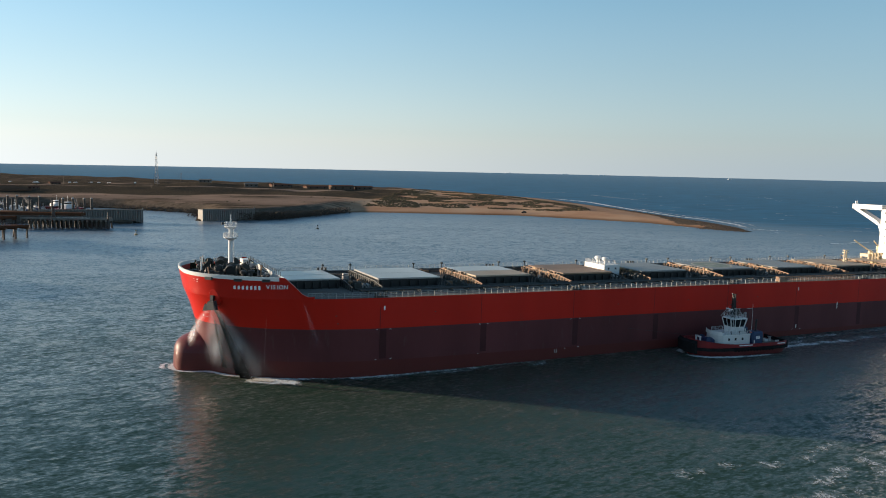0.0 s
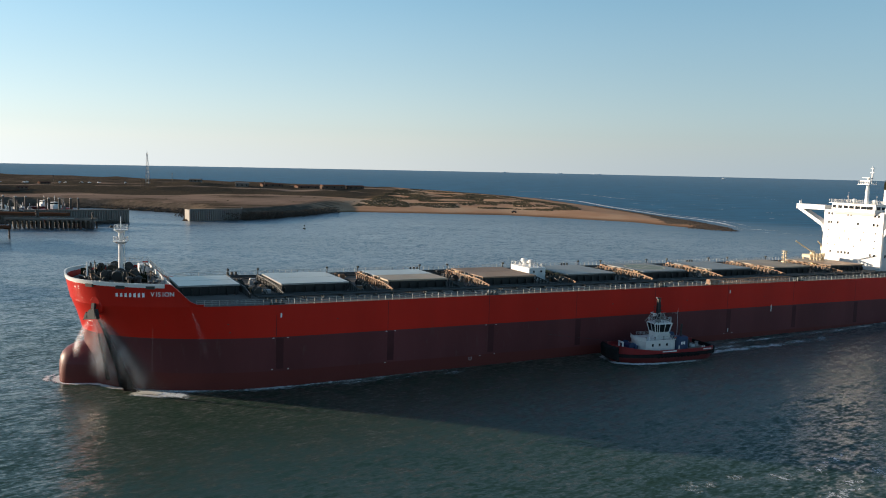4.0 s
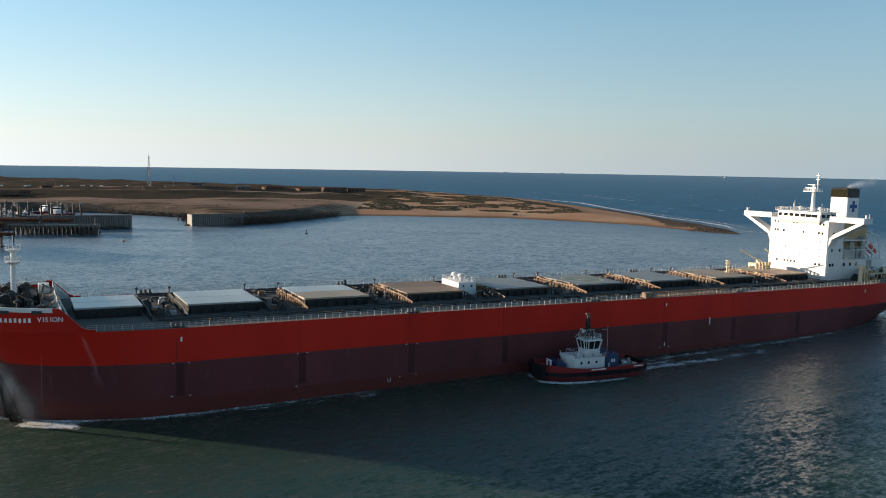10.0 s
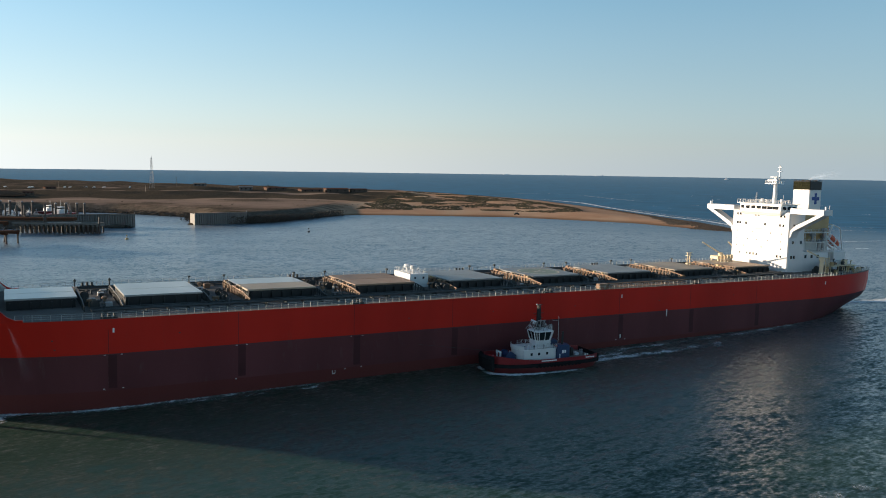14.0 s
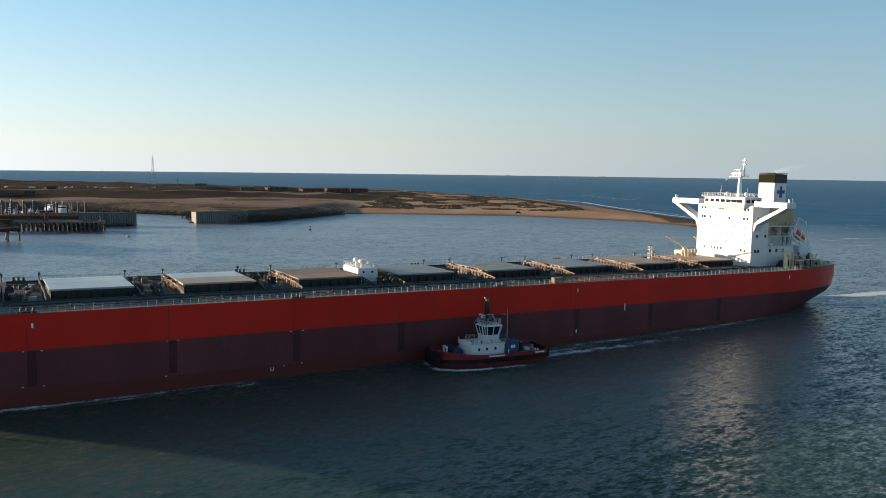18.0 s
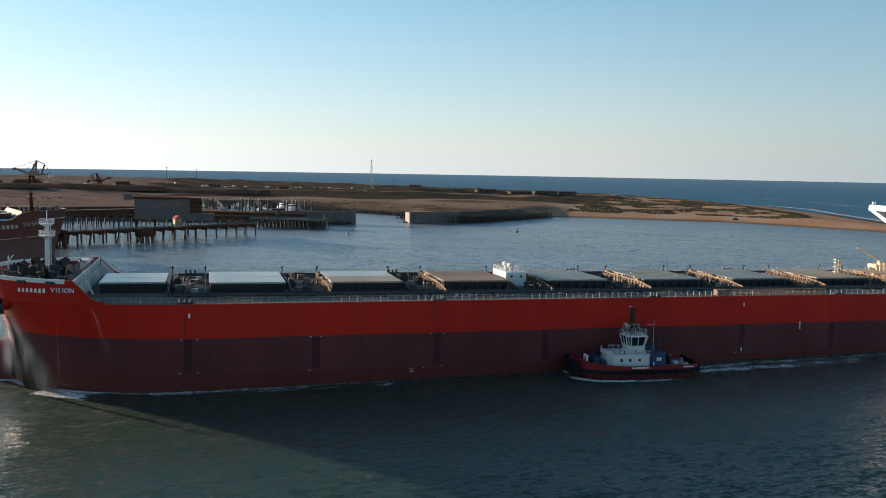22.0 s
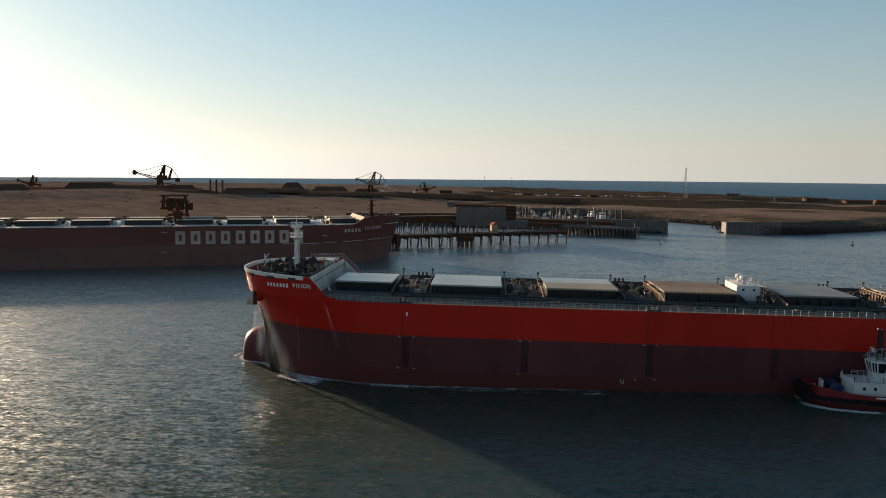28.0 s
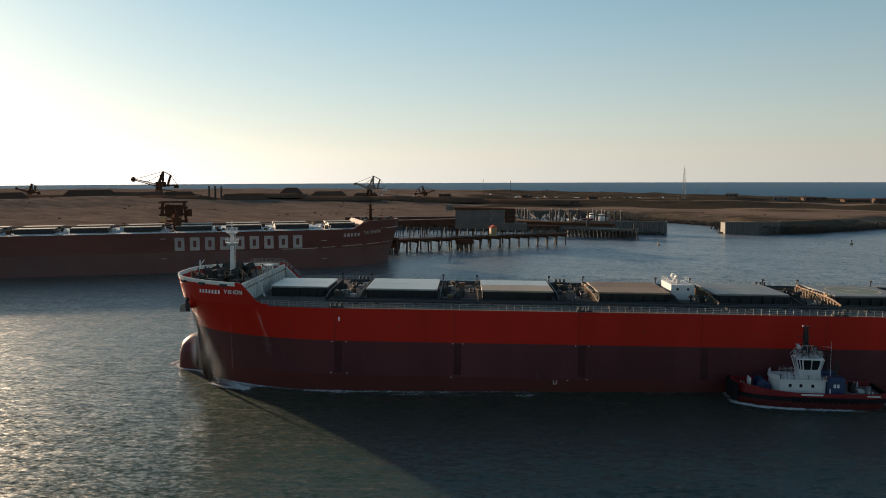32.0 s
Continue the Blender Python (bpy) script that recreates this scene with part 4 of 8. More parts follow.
    for k in range(4):
        part("vent", Build().turned(83 + 1.5 * k, 3.4, [(0.25, DECK_Z), (0.25, 19.2), (0.5, 19.2), (0.5, 19.6)], 10), CREAM, ship)


make_rails()
make_deck_fittings()


def make_forecastle_gear():
    rng = random.Random(9)
    Z = 18.2
    mast = bpy.data.objects["foremast"]
    for z, r in ((26.0, 1.5), (28.4, 1.35)):
        part("mast_platform", Build().turned(-130.8, 0, [(0.6, z - 0.5), (r, z), (r, z + 0.12), (0.5, z + 0.14)], 14), WHITE, mast)
        ring = [(-130.8 + r * math.cos(a), r * math.sin(a), z + 0.1) for a in [2 * math.pi * i / 12 for i in range(13)]]
        railing("platform_rail", ring, 0.95, mast, WHITE, 12, 0.03)
    part("topmast", Build().tube((-130.8, 0, 28.4), (-130.8, 0, 31.2), 0.14, 8, 0.08), WHITE, mast)
    part("lamp_bracket", Build().beam((-130.8, 0, 29), (-132.6, -0.3, 29.1), 0.12, 0.12).box(-132.9, -132.4, -0.6, 0, 28.9, 29.4, 0.08), GEAR, mast)
    b = Build()
    for d in (-0.28, 0.28):
        b.beam((-130.1, d, 18.3), (-130.1, d, 28.0), 0.06, 0.06)
    part("mast_ladder", b, WHITE_WORN, mast)
    rung = Build().box(-0.04, 0.04, -0.26, 0.26, 0, 0.06).mesh("rung", WHITE_WORN)
    for k in range(22):
        part("rung", rung, WHITE_WORN, ship, at=pose(-130.1, 0, 18.5 + 0.43 * k))
    part("jackstaff", Build().tube((-137.4, -2.5, Z), (-137.4, -2.5, 22.2), 0.22, 8, 0.14).beam((-137.4, -2.5, 21.0), (-136.7, -1.6, 22.3), 0.14, 0.14), WHITE, ship, "white light post on the bow")
    # two windlasses with mooring drums
    for s in (-1, 1):
        w = part("windlass", Build().box(-134.8, -129.5, s * 6 - 1.6, s * 6 + 1.6, Z, Z + 0.4, 0.05), GEAR, ship, "black anchor windlass with mooring drums")
        part("gypsy", Build().tube((-132.2, s * 6 - 1.4, Z + 1.5), (-132.2, s * 6 - 0.5, Z + 1.7), 1.0, 14), GEAR, w)
        for j, (x, r) in enumerate(((-134.2, 0.7), (-131.4, 0.95), (-128.6, 0.75))):
            d = Build()
            d.tube((x, s * 6 + 0.1, Z + 1.75), (x, s * 6 + 1.9, Z + 1.75), r * 0.7, 12)
            for q in (0.05, 1.9):
                d.tube((x, s * 6 + q, Z + 1.75), (x, s * 6 + q + 0.12, Z + 1.75), r * 1.15, 14)
            d.box(x - 0.5, x + 0.5, s * 6 - 0.3, s * 6 + 2.3, Z, Z + 1.0)
            part("mooring_drum", d, GEAR, w)
        part("gear_case", Build().box(-131.8, -130.2, s * 6 - 0.6, s * 6 + 0.2, Z + 0.3, Z + 2.6, 0.2), GEAR, w)
        part("chain_stopper", Build().box(-136.4, -135.2, s * 6 - 0.6, s * 6 + 0.3, Z, Z + 1.3, 0.15), GEAR, ship)
    for k in range(26):
        x, y = rng.uniform(-138.5, -124.5), rng.uniform(-1, 1)
        y *= max(1.0, side(x) - 3.0)
        b = Build()
        if k % 3 == 0:
            for d in (-0.5, 0.5):
                b.turned(x + d, y, [(0.3, Z), (0.27, Z + 1.0), (0.38, Z + 1.05), (0.34, Z + 1.2)], 8)
            part("bollard", b, GEAR, ship)
        elif k % 3 == 1:
            b.turned(x, y, [(0.28, Z), (0.28, Z + 1.3), (0.65, Z + 1.3), (0.7, Z + 1.7), (0.3, Z + 1.9)], 10)
            part("vent", b, GEAR, ship)
        else:
            b.turned(x, y, [(0.35, Z), (0.35, Z + 0.9), (0.5, Z + 1.0)], 8).box(x - 0.7, x + 0.7, y - 0.5, y + 0.5, Z, Z + 0.25)
            part("roller_fairlead", b, GEAR, ship)
    # frames, brake stands and handwheels between the drums
    for k in range(56):
        x, y = rng.uniform(-137.5, -125.5), rng.uniform(-9.5, 9.5)
        h = rng.uniform(0.8, 2.7)
        b = Build().beam((x, y, Z), (x + rng.uniform(-0.5, 0.5), y + rng.uniform(-0.3, 0.3), Z + h), 0.22, 0.22)
        if k % 3 == 0:
            b.tube((x - 0.06, y, Z + h), (x + 0.06, y, Z + h), 0.42, 10)
            part("brake_stand", b, GEAR, ship)
        elif k % 3 == 1:
            b.box(x - rng.uniform(0.3, 0.8), x + 0.5, y - 0.4, y + 0.5, Z, Z + 0.7 * h, 0.08)
            part("hydraulic_unit", b, GEAR if k % 2 else SOOT, ship)
        else:
            b.beam((x, y, Z + h), (x + 1.4, y + rng.uniform(-1, 1), Z + 0.6 * h), 0.16, 0.2)
            part("roller_frame", b, RAIL_RUST if k % 4 == 0 else GEAR, ship)
    # closed chocks in the bulwark
    for x in (-136.8, -132.0, -127.0):
        for s in (-1, 1):
            p, t, n = surface(x, 18.9, s, 0.2)
            b = Build().beam(p - t * 0.8, p + t * 0.8, 0.5, 0.55)
            part("chock", b, GEAR, ship)
    # stairs, lockers and ladders by the forecastle bulkhead
    for y in (-12.5, -6.0, 5.0, 13.0):
        part("bulkhead_door", Build().box(-122.95, -122.85, y - 0.45, y + 0.45, DECK_Z + 0.1, DECK_Z + 2.0), WHITE_WORN, ship)
    b = Build()
    for d in (0, 0.8):
        b.beam((-123.0, -9 + d, 19.3), (-121.2, -9 + d, DECK_Z + 0.1), 0.08, 0.22)
    for j in range(10):
        u = j / 9
        b.box(-123 + 1.8 * u - 0.12, -123 + 1.8 * u + 0.12, -9, -8.2, 19.25 - 4.0 * u, 19.31 - 4.0 * u)
    part("forecastle_stair", b, WHITE_WORN, ship)
    railing("railing", [(-123.3, y, 19.3) for y in (-15, -7, 0, 7, 15)], 0.9, ship, GEAR, 18)
    part("paint_store", Build().box(-126.3, -124.2, 9, 12.5, Z, 20.0, 0.1), WHITE_WORN, ship, "white store on the forecastle")
    for k in range(6):
        y = -14 + 5 * k
        part("bracket", Build().prism([(-123.4, 18.2), (-123.4, 19.2), (-124.4, 18.2)], y - 0.06, y + 0.06), WHITE_WORN, ship)
    # anchor in its bolster, port and starboard
    for s in (-1, 1):
        p, t, n = surface(-136.0, 14.4, s, 0.0)
        rings = []
        for u, r in ((-0.6, 1.5), (0.3, 1.5), (0.75, 1.15)):
            c = p + n * u + Vector((0, 0, 0.6))
            rings.append([c + t * (r * math.cos(a)) + Vector((0, 0, 1.35 * r * math.sin(a))) for a in [2 * math.pi * i / 14 for i in range(14)]])
        part("anchor_bolster", Build().loft(rings, True), HULL_RED, ship, smooth=False)
        q = p + n * 0.95
        a = part("anchor", Build().beam(q + Vector((0, 0, 1.0)), q + n * 0.5 + Vector((0, 0, -1.6)), 0.7, 0.6), BLACK, ship, "black stockless anchor in its hawse")
        b = Build()
        c = q + n * 0.55 + Vector((0, 0, -1.7))
        up = Vector((0, 0, 1))
        b.loft([[c - t * 2.0 - n * 0.6 - up * 0.5, c + t * 1.3 - n * 0.6 - up * 0.2, c + t * 1.1 + n * 0.5 - up * 0.1, c - t * 1.8 + n * 0.5 - up * 0.5],
                [c - t * 0.9 - n * 0.6 + up * 1.5, c + t * 0.9 - n * 0.6 + up * 1.7, c + t * 0.7 + n * 0.2 + up * 1.6, c - t * 0.7 + n * 0.2 + up * 1.4]], True)
        for d in (-1.3, 1.1):
            b.loft([[c + t * (d - 0.35) - n * 0.2, c + t * (d + 0.35) - n * 0.2, c + t * (d + 0.35) + n * 0.5, c + t * (d - 0.35) + n * 0.5],
                    [c + t * (d - 0.05) + Vector((0, 0, 1.0)), c + t * (d + 0.05) + Vector((0, 0, 1.0)), c + t * (d + 0.05) + n * 0.2 + Vector((0, 0, 1.0)), c + t * (d - 0.05) + n * 0.2 + Vector((0, 0, 1.0))]], True)
        part("flukes", b, BLACK, a)


make_forecastle_gear()


def make_superstructure():
    acc = part("accommodation_block", Build().box(96, 103.5, -11.3, 11.3, DECK_Z - 0.1, 34.0, 0.35), WHITE, ship, "white steel accommodation block")
    # rows of small square windows on the front and the port side
    F = 95.97
    rows = [(32.7, (9.2, 8.0, 1.9, 0.7, -7.9, -9.2)), (29.8, (9.0, 8.0, 5.6, -2.0, -7.7, -9.0)), (27.1, (8.9, 2.6, -4.2, -8.6)), (24.6, (9.0, 4.5, 1.0, -3.4, -8.4)),
            (22.3, (9.0, 6.0, -1.0, -8.4)), (19.9, (7.6, 4.6, 3.3, 2.0, 0.7, -7.2, -8.6))]
    big = {32.7, 29.8, 19.9}
    for z, ys in rows:
        for y in ys:
            r = 0.32 if z in big else 0.18
            part("window", Build().box(F - 0.02, F + 0.1, y - r, y + r, z - r * 1.2, z + r * 1.2), GLASS_DARK, acc)
    for z, xs in ((19.9, (97.6, 98.9)), (24.6, (98, 101.8)), (29.8, (98.2, 101.5))):
        for x in xs:
            for s in (-1, 1):
                part("window", Build().box(x - 0.4, x + 0.4, s * 11.3 - 0.04, s * 11.3 + 0.04, z - 0.45, z + 0.45), GLASS_DARK, acc)
    part("front_lettering", Build().box(F - 0.03, F + 0.05, -3.0, 2.0, 28.1, 28.4), CREAM, acc, "faded lettering bar on the white front")
    # bridge wings with diagonal brackets
    for s in (-1, 1):
        w = part("bridge_wing", Build().box(96.1, 100.2, min(s * 11, s * 22.9), max(s * 11, s * 22.9), 33.7, 35.4, 0.12), WHITE, ship)
        poly = [(s * 22.6, 33.75), (s * 20.6, 33.75), (s * 12.9, 29.9), (s * 11.25, 28.3), (s * 11.25, 25.9), (s * 12.2, 28.2)]
        b = Build().loft([[(96.3, y, z) for y, z in poly], [(99.6, y, z) for y, z in poly]], True)
        part("wing_bracket", b, WHITE, w)
        part("wing_lamp", Build().box(97.2, 97.8, s * 22.5 - 0.2, s * 22.5 + 0.2, 35.4, 36.4).tube((98.6, s * 22.8, 35.4), (98.6, s * 22.8, 36.7), 0.06, 6), WHITE_WORN, w)
    wb = Build().loft([[(x0, -y, z), (102.6, -y, z), (102.6, y - 1.2, z), (x0, y - 1.2, z)] for x0, y, z in ((95.6, 7.9, 32.7), (94.9, 8.4, 33.6), (94.7, 8.6, 34.4), (94.9, 8.6, 36.3))], True)
    wh = part("wheelhouse", wb, WHITE, ship, "white wheelhouse with a band of dark windows")
    for k in range(7):
        y, r = 6.4 - 2.17 * k, 0.6 + 0.07 * k
        part("pane", Build().box(94.66, 94.84, y - r, y + r, 34.75, 35.7), GLASS_DARK, wh)
    for k in range(3):
        x = 96.4 + 2.3 * k
        for y in (-8.62, 7.42):
            part("pane", Build().box(x - 0.8, x + 0.8, y - 0.06, y + 0.06, 34.75, 35.7), GLASS_DARK, wh)
    part("monkey_deck", Build().box(94.5, 103.9, -9.0, 8.5, 36.3, 36.5), WHITE_WORN, wh)
    railing("monkey_rail", [(94.6, 8.4, 36.5), (94.6, -8.9, 36.5), (103.8, -8.9, 36.5), (103.8, 8.4, 36.5), (94.6, 8.4, 36.5)], 1.1, wh, WHITE_WORN, 30)
    # radar mast
    m = part("radar_mast", Build().tube((102.9, 0.5, 36.4), (102.9, 0.5, 45.2), 0.75, 10, 0.45), WHITE, ship, "white radar mast")
    part("mast_platform", Build().box(100.6, 104.4, -1.6, 2.8, 42.8, 43.05).box(101.8, 104, -0.7, 2.0, 45.0, 45.2), WHITE, m)
    railing("mast_rail", [(100.7, 2.7, 43.0), (100.7, -1.5, 43.0), (104.3, -1.5, 43.0), (104.3, 2.7, 43.0), (100.7, 2.7, 43.0)], 0.9, m, WHITE, 12, 0.03)
    part("radar_scanner", Build().tube((101.4, 0.5, 43.0), (101.4, 0.5, 43.9), 0.25, 8).box(101.2, 101.6, -1.4, 2.5, 43.9, 44.25, 0.05), WHITE, m)
    part("mast_pole", Build().tube((103.5, -0.4, 43.0), (103.5, -0.4, 48.9), 0.3, 8, 0.18).box(103.2, 103.8, -1.1, 0.3, 46.8, 47.0).box(103.2, 103.8, -1.0, 0.2, 48.1, 48.3), WHITE, m)
    for x, y, h in ((99, 4.5, 3.2), (99.5, -5.5, 2.4), (101, 6.5, 2.0)):
        part("aerial", Build().tube((x, y, 36.4), (x, y, 36.9 + h), 0.05, 5), WHITE_WORN, wh)
    for y in (-3.5, 4.0):
        part("satellite_dome", Build().turned(101.4, y, [(0.3, 36.5), (0.3, 36.9), (0.6, 37.1), (0.65, 37.5), (0.45, 37.9), (0.1, 38.0)], 12), WHITE, wh, smooth=True)
    # casing and funnel
    part("engine_casing", Build().box(103.5, 121.2, -6.8, 6.8, 24.3, 33.6, 0.2), OCHRE, ship, "ochre upper engine casing")
    part("casing_base", Build().box(103.5, 121.1, -6.75, 6.75, DECK_Z - 0.1, 24.25), WHITE_WORN, ship, "white lower engine casing")
    for x, y, z, h in ((116.8, -8.4, 24.4, 3.4), (114.2, -8.6, 21.3, 2.6), (117.6, -7.6, 21.3, 4.2), (111.4, -8.2, 24.4, 1.8)):
        part("casing_vent", Build().turned(x, y, [(0.55, z), (0.5, z + h), (0.95, z + h), (1.0, z + h + 0.6), (0.6, z + h + 1.0)], 12), STEEL, ship, "grey mushroom ventilator")
    f = part("funnel", Build().box(115.2, 121.1, -3.3, 3.3, 33.6, 41.2, 0.25), WHITE, ship, "white funnel with a black top and a blue cross")
    part("funnel_top", Build().box(115.15, 121.15, -3.35, 3.35, 41.2, 44.0, 0.25), BLACK, f, "sooty black funnel top")
    part("soot_panel", Build().box(115.1, 115.16, -3.2, 3.2, 41.3, 43.8), SOOT, f, "mottled olive-black louvre panel")
    for x, y, r in ((116.8, -1.4, 0.7), (119.2, 1.1, 0.55), (117.8, 1.8, 0.4), (120, -1.7, 0.4)):
        part("uptake", Build().tube((x, y, 43.9), (x + 0.1, y, 44.35), r, 10), BLACK, f)
    railing("top_rail", [(115.3, -3.3, 43.9), (121.0, -3.3, 43.9), (121.0, 3.3, 43.9), (115.3, 3.3, 43.9), (115.3, -3.3, 43.9)], 0.55, f, BLACK, 16, 0.04)
    for s in (-1, 1):
        c = Build().box(117.65, 118.8, s * 3.32 - 0.06, s * 3.32 + 0.06, 36.4, 40.1).box(116.4, 120.05, s * 3.32 - 0.055, s * 3.32 + 0.055, 37.7, 38.85)
        part("cross", c, CROSS_BLUE, f, "blue painted cross")
    # after decks of the house, with rails and windows
    for z, y, xe in ((21.3, 10.9, 119.0), (24.3, 9.6, 118.8), (27.4, 9.2, 118.6)):
        d = part("after_deck", Build().box(103.52, xe, -y, y, z - 0.15, z + 0.1), WHITE_WORN, ship)
        for s in (-1, 1):
            railing("deck_rail", [(104.0, s * (y - 0.1), z), (xe - 0.1, s * (y - 0.1), z)], 1.1, d, WHITE_WORN, 8, 0.03)
            for x in (107, 112, 117.5):
                part("deck_pillar", Build().tube((x, s * (y - 0.4), z - 3.0), (x, s * (y - 0.4), z - 0.1), 0.12, 6), WHITE_WORN, d)
    low = part("poop_house", Build().box(103.52, 116.5, -10.7, 10.7, DECK_Z - 0.1, 21.1, 0.15), WHITE, ship, "white lower deckhouse aft")
    for x in (105.2, 108.2, 111.2):
        for s in (-1, 1):
            part("window", Build().box(x - 0.5, x + 0.5, s * 10.7 - 0.05, s * 10.7 + 0.05, 19.4, 20.4), GLASS_DARK, low)
    part("co_room", Build().box(121.0, 127.0, -9.5, 6, DECK_Z - 0.1, 21.0, 0.15), WHITE, ship, "white steering gear house")
    # free-fall lifeboat on its ramp
    LY = -5.5
    ramp_ = part("lifeboat_ramp", Build().beam((119.3, LY - 1.6, 26.2), (130.2, LY - 1.6, 19.6), 0.35, 0.45).beam((119.3, LY + 1.6, 26.2), (130.2, LY + 1.6, 19.6), 0.35, 0.45), WHITE, ship, "white lifeboat launching ramp")
    for x, z in ((120.2, 25.6), (124.3, 23.1), (128.4, 20.6)):
        for y in (LY - 1.6, LY + 1.6):
            part("ramp_leg", Build().tube((x, y, DECK_Z), (x, y, z), 0.2, 6), WHITE, ramp_)
    part("davit_frame", Build().beam((120.3, LY - 1.9, 25.6), (122.3, LY - 1.9, 29.8), 0.45, 0.45).beam((120.3, LY + 1.9, 25.6), (122.3, LY + 1.9, 29.8), 0.45, 0.45)
         .beam((122.3, LY - 2.1, 29.8), (122.3, LY + 2.1, 29.8), 0.5, 0.5).beam((122.3, LY - 1.9, 29.8), (126.3, LY - 1.9, 28.6), 0.35, 0.35).beam((122.3, LY + 1.9, 29.8), (126.3, LY + 1.9, 28.6), 0.35, 0.35)
         .beam((126.3, LY - 1.9, 28.6), (128.3, LY - 1.9, 20.8), 0.3, 0.3), WHITE, ramp_)
    rings = []
    for u, r in ((0, 0.3), (0.06, 0.8), (0.2, 1.2), (0.5, 1.4), (0.8, 1.35), (0.95, 0.9), (1.0, 0.4)):
        c = Vector((119.6 + 8.6 * u, LY, 27.6 - 5.0 * u))
        rings.append([c + Vector((0.45 * r * math.sin(a), 1.05 * r * math.cos(a), 0.95 * r * math.sin(a))) for a in [2 * math.pi * i / 12 for i in range(12)]])
    boat = part("lifeboat", Build().loft(rings, True), ORANGE, ship, "orange free-fall lifeboat with a white band", smooth=True)
    for u0, u1, r in ((0.30, 0.36, 1.38), (0.62, 0.68, 1.46)):
        band = []
        for u in (u0, u1):
            c = Vector((119.6 + 8.6 * u, LY, 27.6 - 5.0 * u))
            band.append([c + Vector((0.45 * r * math.sin(a), 1.05 * r * math.cos(a), 0.95 * r * math.sin(a))) for a in [2 * math.pi * i / 12 for i in range(12)]])
        part("boat_band", Build().loft(band, True), WHITE, boat)
    part("coxswain_dome", Build().box(120.4, 122.4, LY - 0.7, LY + 0.7, 27.6, 28.7, 0.25), ORANGE, boat)
    # mooring deck aft and the port provision crane
    rng = random.Random(3)
    for k in range(14):
        x, y = rng.uniform(104, 129), rng.choice((-1, 1)) * rng.uniform(12.2, 17.5)
        y = max(-side(x) + 1.6, min(side(x) - 1.6, y))
        if k % 3 == 0:
            b = Build().tube((x - 1.0, y, 16.4), (x + 1.0, y, 16.4), 0.6, 10).tube((x - 1.1, y, 16.4), (x - 1.0, y, 16.4), 1.0, 12).tube((x + 1.0, y, 16.4), (x + 1.1, y, 16.4), 1.0, 12)
            part("mooring_winch", b.box(x - 1.2, x + 1.2, y - 0.6, y + 0.6, DECK_Z, 15.6), OCHRE if k % 2 else GEAR, ship)
        elif k % 3 == 1:
            b = Build()
            for d in (-0.5, 0.5):
                b.turned(x + d, y, [(0.3, DECK_Z), (0.27, 16.1), (0.38, 16.2)], 8)
            part("bollard", b, GEAR, ship)
        else:
            part("vent", Build().turned(x, y, [(0.3, DECK_Z), (0.3, 16.8), (0.7, 16.8), (0.7, 17.3)], 10), OCHRE, ship)
    for s in (-1, 1):
        c = part("provision_crane", Build().turned(104.5, s * 17.2, [(0.7, DECK_Z), (0.6, 19.0), (0.9, 19.2), (0.9, 20.4)], 10), CREAM, ship, "cream provision crane")
        part("jib", Build().beam((104.5, s * 17.2, 20.0), (99.5, s * 15.6, 22.4), 0.3, 0.35), CREAM, c)
        b = Build()
        for d in (-0.8, 0.8):
            b.beam((107.5 + d, s * 17.0, DECK_Z), (107.5 + d, s * 17.0, 20.2), 0.25, 0.25)
        for z in (16.6, 18.2, 19.8):
            b.beam((106.7, s * 17.0, z), (108.3, s * 17.0, z + 0.4), 0.15, 0.15)
        part("crane_frame", b, CREAM, ship)
        part("stores_platform", Build().box(109.5, 122, s * 15.2 - 1.8, s * 15.2 + 1.8, 17.2, 17.5), CREAM, ship)
        for x in (110, 114, 118, 121.5):
            part("platform_leg", Build().tube((x, s * 16.5, DECK_Z), (x, s * 16.5, 17.2), 0.15, 6), CREAM, ship)
    b = Build()
    for (x, y) in ((112.5, 12.5), (116, 13.5), (119, 12.4), (113.5, 14)):
        b.box(x - 0.9, x + 0.9, -y - 0.7, -y + 0.7, 17.5, 18.6, 0.1)
    part("stores_boxes", b, WHITE_WORN, ship)
    gear = random.Random(23)
    for k in range(34):
        x = gear.uniform(106, 129.5)
        y = -gear.uniform(11.6, max(12.0, side(x) - 1.4))
        z = 17.5 if 109.5 < x < 122 and 13.4 < -y < 17 else DECK_Z
        w, d, h = gear.uniform(0.3, 0.8), gear.uniform(0.3, 0.8), gear.uniform(0.5, 1.7)
        b = Build()
        if k % 4 == 0:
            b.tube((x - w, y, z + 0.7), (x + w, y, z + 0.7), 0.45, 10).box(x - w, x + w, y - 0.4, y + 0.4, z, z + 0.35)
            part("rope_drum", b, gear.choice((GEAR, OCHRE)), ship)
        elif k % 4 == 1:
            part("deck_locker", b.box(x - w, x + w, y - d, y + d, z, z + h, 0.06), gear.choice((GEAR, CREAM, WHITE_WORN, RAIL_RUST)), ship)
        elif k % 4 == 2:
            b.tube((x, y, z), (x, y, z + 1.2 * h), 0.16, 8).tube((x, y, z + 1.2 * h), (x + 0.6, y, z + 1.2 * h), 0.2, 8)
            part("goose_neck", b, gear.choice((GEAR, CREAM)), ship)
        else:
            b.beam((x, y - d, z), (x, y - d, z + h + 0.8), 0.12, 0.12).beam((x, y + d, z), (x, y + d, z + h + 0.8), 0.12, 0.12).beam((x, y - d, z + h + 0.7), (x, y + d, z + h + 0.7), 0.12, 0.12)
            part("frame", b, gear.choice((GEAR, CREAM, RAIL_RUST)), ship)
